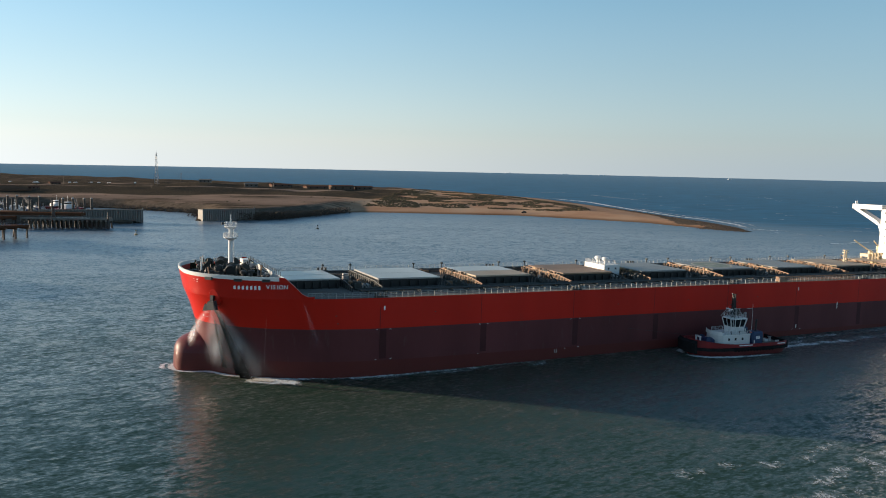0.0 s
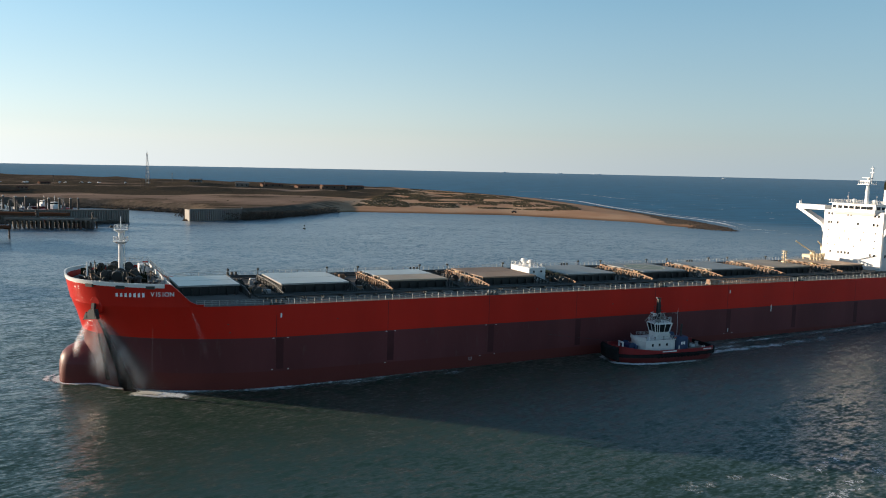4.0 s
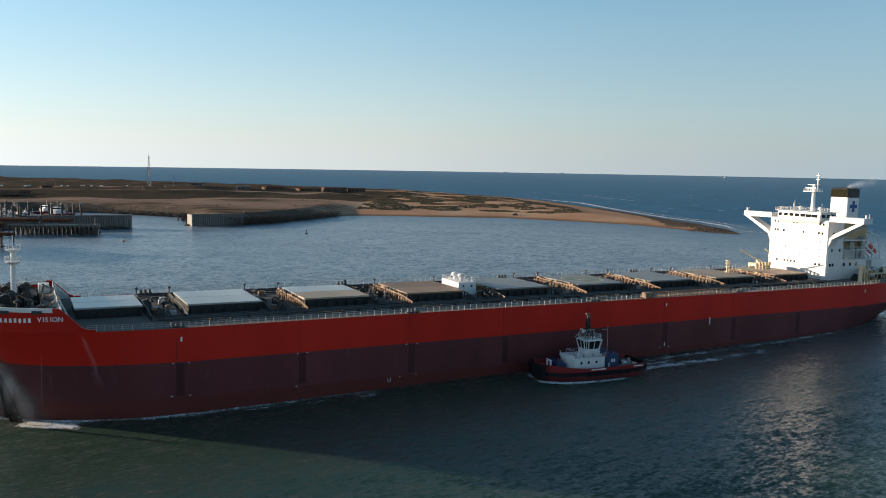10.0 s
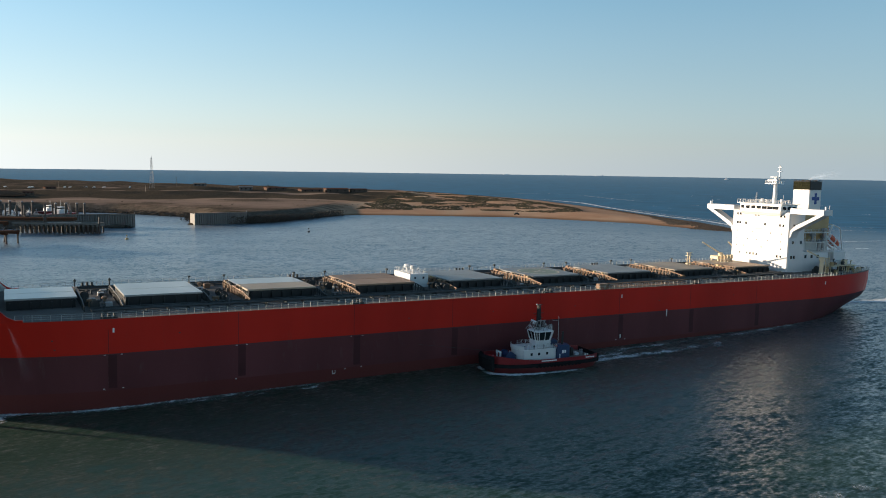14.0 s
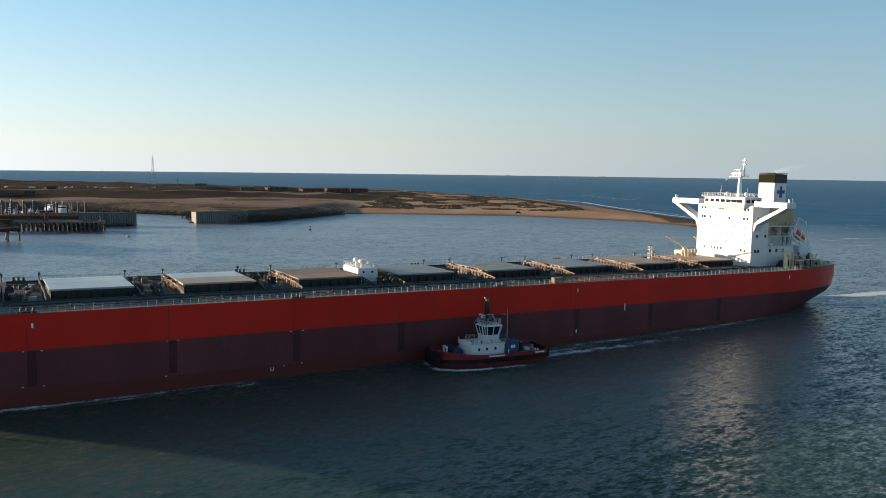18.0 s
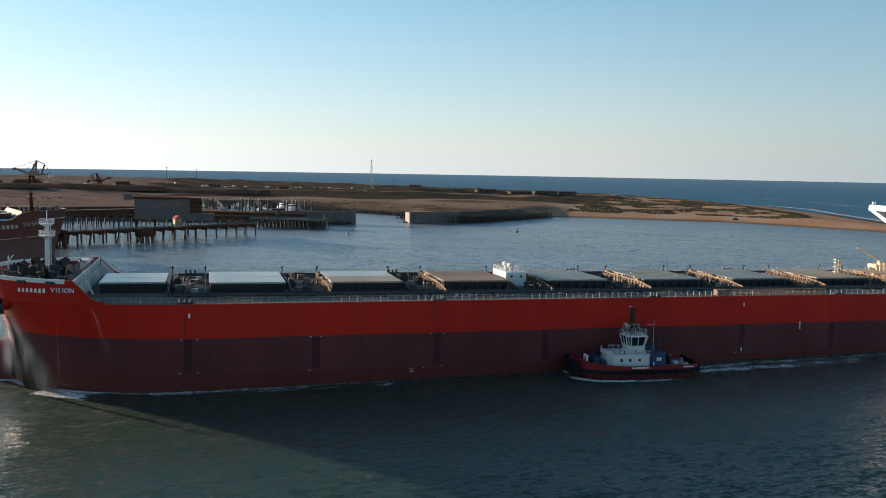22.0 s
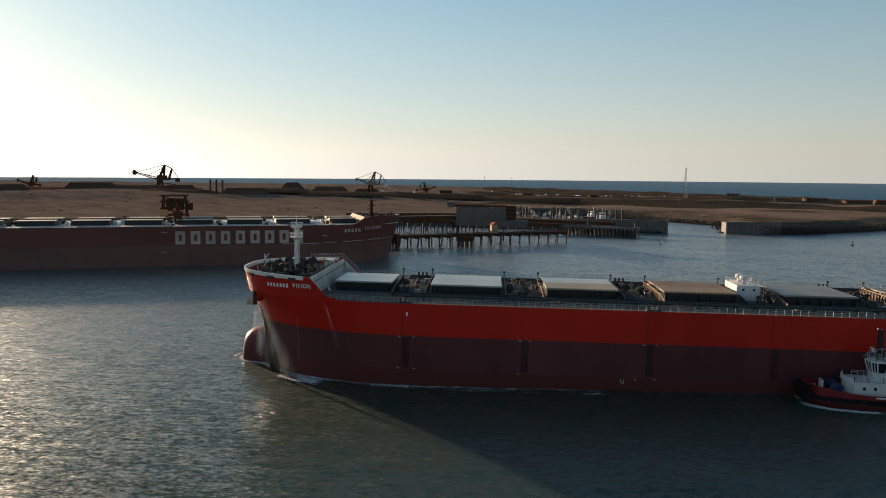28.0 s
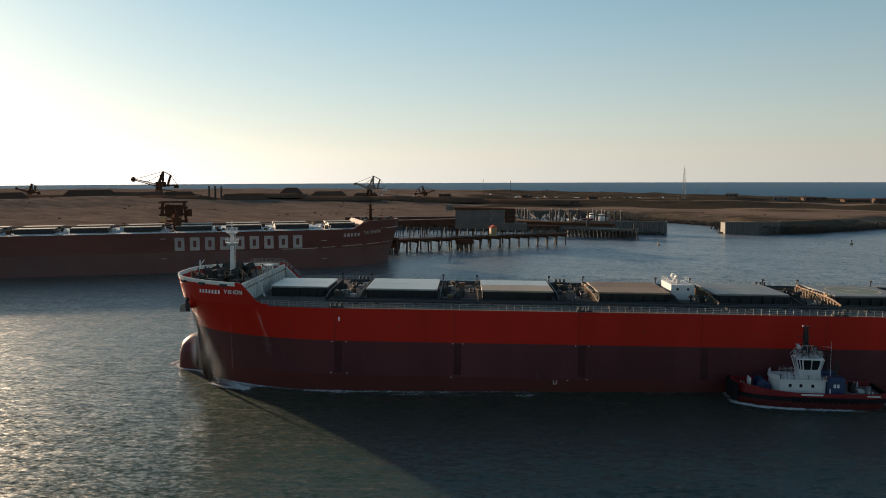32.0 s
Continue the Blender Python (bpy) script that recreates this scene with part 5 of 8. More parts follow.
    part("ensign_staff", Build().tube((131.4, 0, DECK_Z), (132.4, 0, 19.6), 0.07, 6), WHITE, ship)
    # rudder and propeller aperture
    part("rudder", Build().prism([(121.5, -8), (129.0, -8), (129.3, 3.4), (122.5, 4.2)], -0.5, 0.5), HULL_DARK, ship)


make_superstructure()


# water thrown from the hawse pipe, washing the anchor
def spray_material():
    m, nt, b = base("spray", 0.9)
    thick = node(nt, "ShaderNodeAttribute", attribute_name="thick")
    geo = node(nt, "ShaderNodeTexCoord")
    mp = node(nt, "ShaderNodeMapping", {"Vector": geo.outputs["Object"], "Scale": (0.45, 0.45, 0.10)})
    n = node(nt, "ShaderNodeTexNoise", {"Vector": mp.outputs[0], "Scale": 1.0, "Detail": 3.0, "Roughness": 0.6})
    r = node(nt, "ShaderNodeMapRange", {0: n.outputs[0], 1: 0.3, 2: 0.72, 3: 0.15, 4: 1.0})
    a = node(nt, "ShaderNodeMath", {0: thick.outputs["Fac"], 1: r.outputs[0]}, operation="MULTIPLY")
    dif = node(nt, "ShaderNodeBsdfDiffuse", {"Color": (0.9, 0.9, 0.9, 1)})
    tra = node(nt, "ShaderNodeBsdfTranslucent", {"Color": (0.9, 0.9, 0.9, 1)})
    lit = node(nt, "ShaderNodeAddShader", {0: dif.outputs[0], 1: tra.outputs[0]})
    clear = node(nt, "ShaderNodeBsdfTransparent")
    mix = node(nt, "ShaderNodeMixShader", {0: a.outputs[0], 1: clear.outputs[0], 2: lit.outputs[0]})
    nt.links.new(mix.outputs[0], nt.nodes["Material Output"].inputs["Surface"])
    nt.nodes.remove(b)
    return m


SPRAY = spray_material()


class Mist:
    """Thin sheets of drops, densest along the middle and fading to nothing at the edges."""

    def __init__(self):
        self.v, self.f, self.t = [], [], []

    def sheet(self, rows, dense):
        n, start, cols = len(rows), len(self.v), 13
        for k, (c, way) in enumerate(rows):
            for j in range(cols):
                q = 2 * j / (cols - 1) - 1
                self.v.append(tuple(c + way * q))
                self.t.append(dense(k / (n - 1)) * (1 - q * q) ** 1.5)
        for k in range(n - 1):
            for j in range(cols - 1):
                a = start + k * cols + j
                self.f.append((a, a + 1, a + cols + 1, a + cols))
        return self

    def mesh(self, name):
        me = bpy.data.meshes.new(name)
        me.from_pydata(self.v, [], self.f)
        at = me.attributes.new("thick", "FLOAT", "POINT")
        at.data.foreach_set("value", np.array(self.t, np.float32))
        me.materials.append(SPRAY)
        return me


def make_jets():
    # start and end along the ship, half widths, heights, density near the pipe and at the end, distance off the plating
    jets = ((-135.7, -126.4, 0.50, 4.4, 12.6, -2.2, 0.15, 0.05, 3.4),
            (-135.9, -129.6, 0.50, 4.2, 12.6, -1.5, 0.14, 0.05, 3.0),
            (-136.1, -131.8, 0.50, 4.2, 12.4, -0.8, 0.14, 0.08, 2.9),
            (-135.6, -125.5, 0.60, 6.0, 12.2, -1.8, 0.09, 0.05, 3.8),
            (-136.6, -137.4, 0.60, 2.6, 12.0, 3.0, 0.14, 0.42, 2.2),
            (-136.2, -133.2, 0.50, 4.0, 12.0, 0.3, 0.15, 0.13, 2.8),
            (-119.9, -116.4, 0.10, 1.2, 14.2, 4.5, 0.10, 0.0, 0.8))
    for x0, x1, w0, w1, z0, z1, d0, d1, off in jets:
        b = Mist()
        for layer in range(3):
            rows = []
            for k in range(14):
                u = k / 13
                z = z0 + (z1 - z0) * u ** 1.35
                p, t, n = surface(x0 + (x1 - x0) * u, max(z, -5.5), -1, 0.35 + 0.25 * layer + off * u)
                rows.append((Vector((p.x, p.y, z)), t * (w0 + (w1 - w0) * u) * (1 - 0.12 * layer)))
            b.sheet(rows, lambda u: 0.78 * (d0 + (d1 - d0) * u) * min(1.0, 8 * u + 0.3) * min(1.0, 5 * (1 - u) + 0.0))
        part("water_jet", b.mesh("water_jet"), SPRAY, ship, "white spray falling from the hawse pipe")


make_jets()


def make_smoke():
    # thin exhaust haze over the funnel, trailing aft to port
    b = Mist()
    for turn in (0.0, 0.9, 1.8, 2.6):
        rows = []
        for k in range(14):
            u = k / 13
            c = Vector((117.2 + 6.0 * u, -1.0 - 8.0 * u, 44.3 + 2.6 * u ** 0.6))
            r = 0.7 + 2.0 * u
            rows.append((c, Vector((0.5 * r * math.cos(turn), 0.5 * r * math.cos(turn), r * math.sin(turn) + 0.2))))
        b.sheet(rows, lambda u: 0.24 * (1 - u) ** 1.2 * min(1.0, 6 * u + 0.4))
    part("exhaust_smoke", b.mesh("exhaust_smoke"), SPRAY, ship, "thin pale exhaust haze over the funnel")


make_smoke()


# the tug: local x runs aft, z from the waterline
tug = thing("tugboat", "red tugboat with white deckhouse and blue funnel casings, alongside the ship", "tugboat")
TUG_LINES = [(-2.0, -13.0, 12.5, 12, 5, 4.8, 0.7), (0.0, -15.4, 13.8, 12.5, 5, 5.7, 0.74), (1.7, -16.1, 14.6, 12, 5, 6.0, 0.76), (2.3, -16.3, 14.8, 12, 5, 6.1, 0.76)]


def make_tug():
    part("hull", Build().loft([hull_ring(l) for l in TUG_LINES], True), TUG_LOW, tug, "dark red steel hull", smooth=False)
    lv = TUG_LINES[-1]
    xs = [lv[1] + 0.25 + 12 * (k / 9) ** 1.6 for k in range(10)] + [-1, 2, 5, 8, 11, 13.0, 14.5]
    port = [(x, max(0.25, half_breadth(x, lv) - 0.08)) for x in xs]
    sheer = lambda x: 3.3 + 1.45 * max(0.0, (-3 - x) / 13) ** 1.4 + 0.25 * max(0.0, (x - 6) / 10)
    # bulwark with a black rubber fender below its rail, port and starboard
    for s in (-1, 1):
        path = [(x, s * y) for x, y in port]
        b = Build().loft([[(x, y, 2.2), (x - 0.02, y + s * 0.12, sheer(x)), (x, y - s * 0.12, sheer(x)), (x, y - s * 0.25, 2.2)] for x, y in path], True)
        part("bulwark", b, TUG_RED, tug)
        b = Build().loft([[(x, y + s * 0.0, 1.45), (x - 0.05, y + s * 0.42, 1.55), (x - 0.05, y + s * 0.42, 2.3), (x, y + s * 0.0, 2.4)] for x, y in path], True)
        part("rubbing_fender", b, RUBBER, tug, "black rubber fender")
        for k in range(13):
            x = -4.5 + 1.05 * k
            y = s * (half_breadth(x, lv) + 0.35)
            b = Build()
            ring = lambda r, d: [(x + r * math.cos(a), y + s * d, 1.75 + r * math.sin(a)) for a in [2 * math.pi * i / 12 for i in range(12)]]
            b.loft([ring(0.42, -0.1), ring(0.48, 0.05), ring(0.42, 0.2), ring(0.2, 0.2), ring(0.2, -0.1), ring(0.42, -0.1)])
            part("tyre", b, RUBBER, tug)
        part("name_bar", Build().box(-3.0, 1.4, s * 6.0 - 0.2 * (s < 0), s * 6.0 + 0.2 * (s > 0), 2.8, 3.1), MARK_WHITE, tug, "white lettering bar on the bulwark")
        part("name_bar", Build().box(10.2, 12.8, s * 5.95 - 0.25 * (s < 0), s * 5.95 + 0.25 * (s > 0), 2.85, 3.12), MARK_WHITE, tug, "white lettering bar on the bulwark")
    part("main_deck", Build().slab([(x, -y) for x, y in port] + [(x, y) for x, y in reversed(port)], 2.1, 2.32), DECK, tug)
    b = Build().loft([[(-16.3 + 0.15 * abs(y) ** 1.3, y, 0.7), (-17.0 + 0.16 * abs(y) ** 1.3, y, 1.0), (-17.2 + 0.16 * abs(y) ** 1.3, y, 3.9), (-16.4 + 0.15 * abs(y) ** 1.3, y, 4.5)] for y in (-4, -3, -2, -1, 0, 1, 2, 3, 4)], True)
    part("bow_fender", b, RUBBER, tug, "thick black bow fender")
    b = Build().loft([[(14.6, y, 1.2), (15.2, y, 1.3), (15.2, y, 3.2), (14.6, y, 3.3)] for y in (-4.6, 0, 4.6)], True)
    part("stern_fender", b, RUBBER, tug)
    # towing winch and its staple forward
    w = part("towing_winch", Build().box(-11.4, -8.2, -2.2, 2.2, 2.3, 2.9, 0.1), BLUE, tug, "dark blue towing winch")
    part("winch_drum", Build().tube((-9.8, -1.6, 3.7), (-9.8, 1.6, 3.7), 0.9, 16), BLUE, w)
    for y in (-1.8, 1.8):
        part("winch_flange", Build().tube((-9.8, y - 0.12, 3.7), (-9.8, y + 0.12, 3.7), 1.25, 18), BLUE, w)
    part("winch_motor", Build().box(-9.2, -8.3, -2.3, -0.8, 2.9, 4.2, 0.15), BLUE, w)
    part("staple", Build().tube((-12.3, -0.9, 2.3), (-12.3, -0.9, 4.9), 0.25, 8).tube((-12.3, 0.9, 2.3), (-12.3, 0.9, 4.9), 0.25, 8).tube((-12.3, -1.1, 4.9), (-12.3, 1.1, 4.9), 0.25, 8), WHITE, tug)
    for x, y in ((-13.2, -2.2), (-13.2, 2.2), (11.5, -4.4), (11.5, 4.4), (-6, -5.2), (-6, 5.2)):
        b = Build()
        for d in (-0.35, 0.35):
            b.tube((x + d, y, 2.3), (x + d, y, 3.5), 0.18, 8)
        part("bollard", b, WHITE_WORN, tug)
    # deckhouse with a rounded front and a raised wheelhouse
    front = [(-8.0 + 1.3 * (y / 3.6) ** 2, y) for y in (-3.6, -2.4, -1.2, 0, 1.2, 2.4, 3.6)]
    dh = part("deckhouse", Build().slab(front + [(2.6, 3.6), (2.6, -3.6)], 2.3, 5.4), WHITE, tug, "white rounded deckhouse")
    part("boat_deck", Build().slab([(x - 0.3, y * 1.05) for x, y in front] + [(2.8, 3.8), (2.8, -3.8)], 5.4, 5.55), WHITE, dh)
    ring = [(x - 0.2, y * 1.03, 5.55) for x, y in front]
    b = Build().loft([[(x, y, 5.55), (x, y, 6.4), (x + 0.12, y, 6.4), (x + 0.12, y, 5.55)] for x, y, z in ring], True)
    part("spray_screen", b, WHITE, dh)
    for x in (-4.6, -2.4, 0.0):
        for s in (-1, 1):
            part("window", Build().box(x - 0.3, x + 0.3, s * 3.6 - 0.04, s * 3.6 + 0.04, 3.9, 4.6), GLASS_DARK, dh)
    for s in (-1, 1):
        part("door", Build().box(1.4, 2.2, s * 3.6 - 0.05, s * 3.6 + 0.05, 2.5, 4.5), WHITE_WORN, dh)
        railing("rail", [(-5, s * 3.75, 5.55), (2.7, s * 3.75, 5.55)], 1.0, dh, WHITE, 6, 0.03)
        part("life_raft", Build().tube((-0.8, s * 3.2, 6.1), (0.6, s * 3.2, 6.1), 0.36, 10), WHITE, dh)
        part("rescue_ring", Build().turned(2.6, s * 3.75, [(0.2, 5.95), (0.38, 6.0), (0.38, 6.12), (0.2, 6.15)], 10), ORANGE, dh)
    base_ = [(-2.4, -1.7), (-1.4, -2.3), (2.2, -2.3), (3.0, -1.6), (3.0, 1.6), (2.2, 2.3), (-1.4, 2.3), (-2.4, 1.7)]
    grow = lambda k: [(-0.1 + (x - 0.3) * k * 0.86, y * k * 0.9) for x, y in base_]
    lw = part("wheelhouse", Build().slab(grow(1.0), 5.5, 7.4), WHITE, tug, "white wheelhouse with tall outward-leaning windows")
    b = Build().loft([[(x, y, 7.4) for x, y in grow(0.98)], [(x, y, 9.6) for x, y in grow(1.22)]], True)
    part("glazing", b, GLASS_DARK, lw, "dark wheelhouse glass")
    for i in range(8):
        a, c = grow(1.0)[i], grow(1.25)[i]
        part("window_post", Build().beam((*a, 7.35), (*c, 9.65), 0.22, 0.22), WHITE, lw)
        n1, n2 = grow(1.0)[(i + 1) % 8], grow(1.25)[(i + 1) % 8]
        part("window_post", Build().beam(((a[0] + n1[0]) / 2, (a[1] + n1[1]) / 2, 7.35), ((c[0] + n2[0]) / 2, (c[1] + n2[1]) / 2, 9.65), 0.14, 0.14), WHITE, lw)
    part("roof", Build().loft([[(x, y, 9.6) for x, y in grow(1.22)], [(x, y, 9.85) for x, y in grow(1.2)], [(x, y, 9.95) for x, y in grow(1.05)]], True), WHITE, lw)
    ring = [(x, y, 10.05) for x, y in grow(1.12)]
    railing("roof_rail", ring + ring[:1], 0.9, lw, WHITE, 14, 0.03)
    for x, y in ((-1.4, -1.6), (-1.4, 1.6), (1.9, -1.9), (1.9, 1.9)):
        part("searchlight", Build().tube((x, y, 10.0), (x, y, 11.2), 0.06, 6).tube((x - 0.3, y, 11.3), (x + 0.25, y, 11.3), 0.26, 10), STEEL, lw)
    # black lattice mast with cross trees
    b = Build()
    for dx, dy in ((-0.45, -0.4), (-0.45, 0.4), (0.45, -0.4), (0.45, 0.4)):
        b.tube((1.0 + dx, dy, 10.0), (1.0 + dx * 0.6, dy * 0.6, 16.6), 0.17, 5)
    for k in range(7):
        z = 10.6 + 0.85 * k
        b.beam((0.6, -0.35, z), (1.4, 0.35, z + 0.7), 0.09, 0.09).beam((0.6, 0.35, z), (1.4, -0.35, z + 0.7), 0.09, 0.09)
    b.box(0.35, 1.65, -0.55, 0.55, 9.9, 12.4, 0.1).box(0.6, 1.4, -0.35, 0.35, 12.4, 15.6, 0.1)
    m = part("mast", b, BLACK, tug, "black lattice mast with lights", at=pose(-1.7, 0, 0))
    for p, q in (((1, -1.9, 13.3), (1, 1.9, 13.3)), ((-0.6, 0, 14.3), (2.4, 0, 14.3)), ((0.2, 0, 16.5), (2.0, 0, 16.5))):
        part("cross_tree", Build().beam(p, q, 0.14, 0.12), BLACK, m)
    part("radar", Build().box(-0.7, -0.3, -1.3, 1.3, 12.2, 12.45, 0.05).tube((-0.5, 0, 11.6), (-0.5, 0, 12.2), 0.2, 8).beam((-0.5, 0, 11.7), (0.8, 0, 11.7), 0.2, 0.15), WHITE, m)
    part("mast_lamp", Build().box(0.2, 0.4, -0.12, 0.12, 16.5, 16.75), WHITE_WORN, m)
    part("roof_frame", Build().beam((-1.6, -2.2, 9.9), (0.2, -1.2, 12.6), 0.14, 0.14).beam((-1.6, 2.2, 9.9), (0.2, 1.2, 12.6), 0.14, 0.14).beam((2.6, -2.2, 9.9), (1.8, -1.2, 12.6), 0.14, 0.14).beam((0.2, -1.6, 12.6), (2.2, -1.6, 12.6), 0.14, 0.14).beam((-1.9, -2.4, 11.0), (2.9, -2.4, 11.0), 0.1, 0.1), STEEL, m)
    part("whip_aerial", Build().tube((3.8, -2.6, 5.5), (3.8, -2.6, 13.8), 0.06, 5, 0.03).beam((3.8, -2.6, 12.6), (2.0, -2.6, 12.7), 0.06, 0.06), WHITE, tug)
    # aerials, floodlights and a fire monitor on the wheelhouse top
    rng = random.Random(17)
    for k in range(16):
        x, y = 0.3 + rng.uniform(-2.6, 2.9), rng.uniform(-2.3, 2.3)
        h = rng.uniform(0.8, 2.6)
        b = Build().tube((x, y, 9.9), (x + rng.uniform(-0.2, 0.2), y, 9.9 + h), 0.09, 5)
        if k % 2:
            b.box(x - 0.2, x + 0.2, y - 0.25, y + 0.25, 9.8 + h, 10.15 + h, 0.05)
        part("aerial" if k % 2 == 0 else "floodlight", b, rng.choice((BLACK, STEEL, GEAR)), tug)
    # figures of gear along the boat deck edge
    for k in range(10):
        x, s = -6.6 + 0.95 * k, -1
        part("vent_pipe", Build().turned(x, s * 3.3, [(0.12, 5.5), (0.12, 6.2 + 0.3 * (k % 3)), (0.24, 6.25 + 0.3 * (k % 3)), (0.2, 6.5 + 0.3 * (k % 3))], 8), WHITE_WORN if k % 3 else BLACK, tug)
    # twin blue funnel casings with exhaust pipes
    for s in (-1, 1):
        f = part("funnel_casing", Build().box(2.8, 6.4, min(s * 1.7, s * 4.6), max(s * 1.7, s * 4.6), 2.3, 6.3, 0.35), BLUE, tug, "blue funnel casing with a plain white mark")
        part("mark", Build().box(3.9, 4.4, s * 4.6 - 0.04, s * 4.6 + 0.04, 4.2, 5.0).box(4.6, 5.1, s * 4.6 - 0.04, s * 4.6 + 0.04, 4.2, 5.0), MARK_WHITE, f)
        part("exhaust", Build().tube((4.7, s * 3.1, 6.2), (4.9, s * 3.1, 9.6), 0.28, 10), BLACK, f)
        part("handrail", Build().tube((3.2, s * 4.7, 2.3), (3.2, s * 4.7, 4.0), 0.14, 6), WHITE, tug)
    # after deck: towing hook post, capstan, hatch
    part("tow_post", Build().box(8.6, 9.6, -1.0, 1.0, 2.3, 4.4, 0.15), BLACK, tug)
    part("capstan", Build().turned(12.6, 0, [(0.6, 2.3), (0.5, 2.9), (0.35, 3.2), (0.55, 3.5), (0.5, 3.6)], 12), STEEL, tug)
    part("deck_hatch", Build().box(10.2, 11.6, -0.8, 0.8, 2.3, 2.9, 0.1), WHITE_WORN, tug)
    part("gob_winch", Build().tube((8.2, 2.4, 3.0), (8.2, 4.2, 3.0), 0.6, 12), BLUE, tug)
    # towline up to the ship's side
    part("towline", Build().tube((-12.4, 0, 4.9), (-33.0, 4.0, 7.4), 0.03, 5), GEAR, tug, "taut dark towline")


make_tug()
tug.scale = (0.87, 0.87, 0.87)


# foam: thin ribbons on the water, ragged where they thin out
class Foam:
    def __init__(self):
        self.v, self.f, self.t = [], [], []

    def ribbon(self, path, width, thick, step=1.5, z=0.06):
        """Along the path; width and thickness from start to end."""
        pts = [Vector(path[0])]
        for p, q in zip(path, path[1:]):
            p, q = Vector(p), Vector(q)
            n = max(1, int((q - p).length / step))
            pts += [p.lerp(q, k / n) for k in range(1, n + 1)]
        n, base_ = len(pts), len(self.v)
        for k, p in enumerate(pts):
            d = (pts[min(n - 1, k + 1)] - pts[max(0, k - 1)]).normalized()
            u = k / (n - 1)
            w, th = width[0] + (width[1] - width[0]) * u, thick[0] + (thick[1] - thick[0]) * u
            th *= min(1.0, 6 * u + 0.2, 6 * (1 - u))
            for c, e in ((-1, 0.0), (-0.5, 0.75), (0, 1.0), (0.5, 0.75), (1, 0.0)):
                self.v.append((p.x - d.y * w * c, p.y + d.x * w * c, z + 0.012 * math.sin(3.1 * k)))
                self.t.append(th * e)
        for k in range(n - 1):
            for c in range(4):
                a = base_ + 5 * k + c
                self.f.append((a, a + 5, a + 6, a + 1))
        return self

    def mesh(self, name):
        me = bpy.data.meshes.new(name)
        me.from_pydata(self.v, [], self.f)
        at = me.attributes.new("thick", "FLOAT", "POINT")
        at.data.foreach_set("value", np.array(self.t, np.float32))
        me.materials.append(FOAM)
        return me


def make_wash():
    ship_w = thing("ship_wash", "white bow wave and foam along the ship's side", "foam", kind="stuff")
    b = Foam()
    # the waterline forward, where the ship floats light
    wl = lambda x, off: half_breadth(x, level(LINES, -2.0)) + off
    bulb = [(-139.5, 4.9), (-141.6, 3.8), (-142.9, 2.2), (-143.3, 0), (-142.9, -2.2), (-141.6, -3.8), (-139.5, -5.1), (-137.0, -5.9)]
    b.ribbon(bulb + [(x, -wl(x, 0.7)) for x in (-135.5, -133, -130, -126, -121, -115)], (1.2, 1.2), (2.3, 1.5))
    b.ribbon([(x, -wl(x, 0.9)) for x in (-134, -130, -126, -120, -112, -104)], (0.5, 1.0), (0.9, 0.85))
    b.ribbon([(x, -wl(x, 0.9)) for x in (-117, -108, -98, -86, -72, -60)], (1.1, 1.1), (1.35, 0.6))
    b.ribbon([(x, -wl(x, 2.0 + 0.03 * (x + 112))) for x in (-112, -95, -75, -58)], (0.7, 1.1), (0.7, 0.4))
    b.ribbon([(-139.5, 4.9)] + [(x, wl(x, 0.6)) for x in (-136, -130, -122, -112, -95)], (0.8, 1.4), (1.0, 0.4))
    b.ribbon([(-144.3, -1.5), (-145.2, 0.5), (-144.6, 3.0), (-142.5, 5.0)], (0.9, 0.9), (1.7, 1.3), 0.6)
    b.ribbon([(x, -wl(x, 3.6)) for x in (-130.5, -128.0, -124.5, -120)], (2.2, 2.6), (2.9, 1.7), 0.8, 0.12)
    b.ribbon([(x, -wl(x, 3.4)) for x in (-129.5, -127.5, -125.0)], (0.8, 1.1), (2.6, 1.8), 0.5, 0.2)
    part("bow_foam", b.mesh("bow_foam"), FOAM, ship_w)
    b = Foam()
    b.ribbon([(4, -27), (20, -26), (40, -25.5), (62, -25), (82, -23), (100, -18)], (1.6, 1.6), (0.85, 0.85))
    b.ribbon([(127, -2), (135, -4), (160, -7), (200, -11), (260, -17), (330, -26)], (3.5, 13), (2.2, 1.1))
    b.ribbon([(116, -11), (132, -17), (175, -30), (230, -50)], (1.6, 7), (1.3, 0.5))
    b.ribbon([(116, 12), (132, 18), (175, 30), (230, 50)], (1.6, 7), (0.8, 0.3))
    part("side_foam", b.mesh("side_foam"), FOAM, ship_w)
    tug_w = thing("tug_wash", "white foam round the tug and in its wake", "foam", kind="stuff")
    b = Foam()
    for s in (-1, 1):
        b.ribbon([(-14.6, 0), (-13.7, s * 3.0), (-10.4, s * 5.4), (-6, s * 6.2), (0, s * 6.5), (9, s * 6.4)], (1.3, 1.0), (2.6, 1.1), 0.8, 0.15)
    b.ribbon([(11.5, 0), (18, 0.6), (28, 1.4), (42, 3.0), (62, 5.8)], (1.9, 2.4), (1.55, 0.5), 1.2)
    b.ribbon([(12.0, 2.2), (20, 3.6), (30, 5.4)], (1.0, 1.6), (1.2, 0.7), 1.0, 0.1)
    part("tug_foam", b.mesh("tug_foam"), FOAM, tug_w)
    # an older wake, and the surf on the spit
    b = Foam()
    b.ribbon([(20, 100), (31, 108), (41, 117), (52, 128), (66, 139), (85, 150)], (3.4, 5.5), (0.5, 0.45))
    b.ribbon([(18, 118), (30, 124), (44, 131), (60, 142)], (2.2, 3.4), (0.32, 0.3))
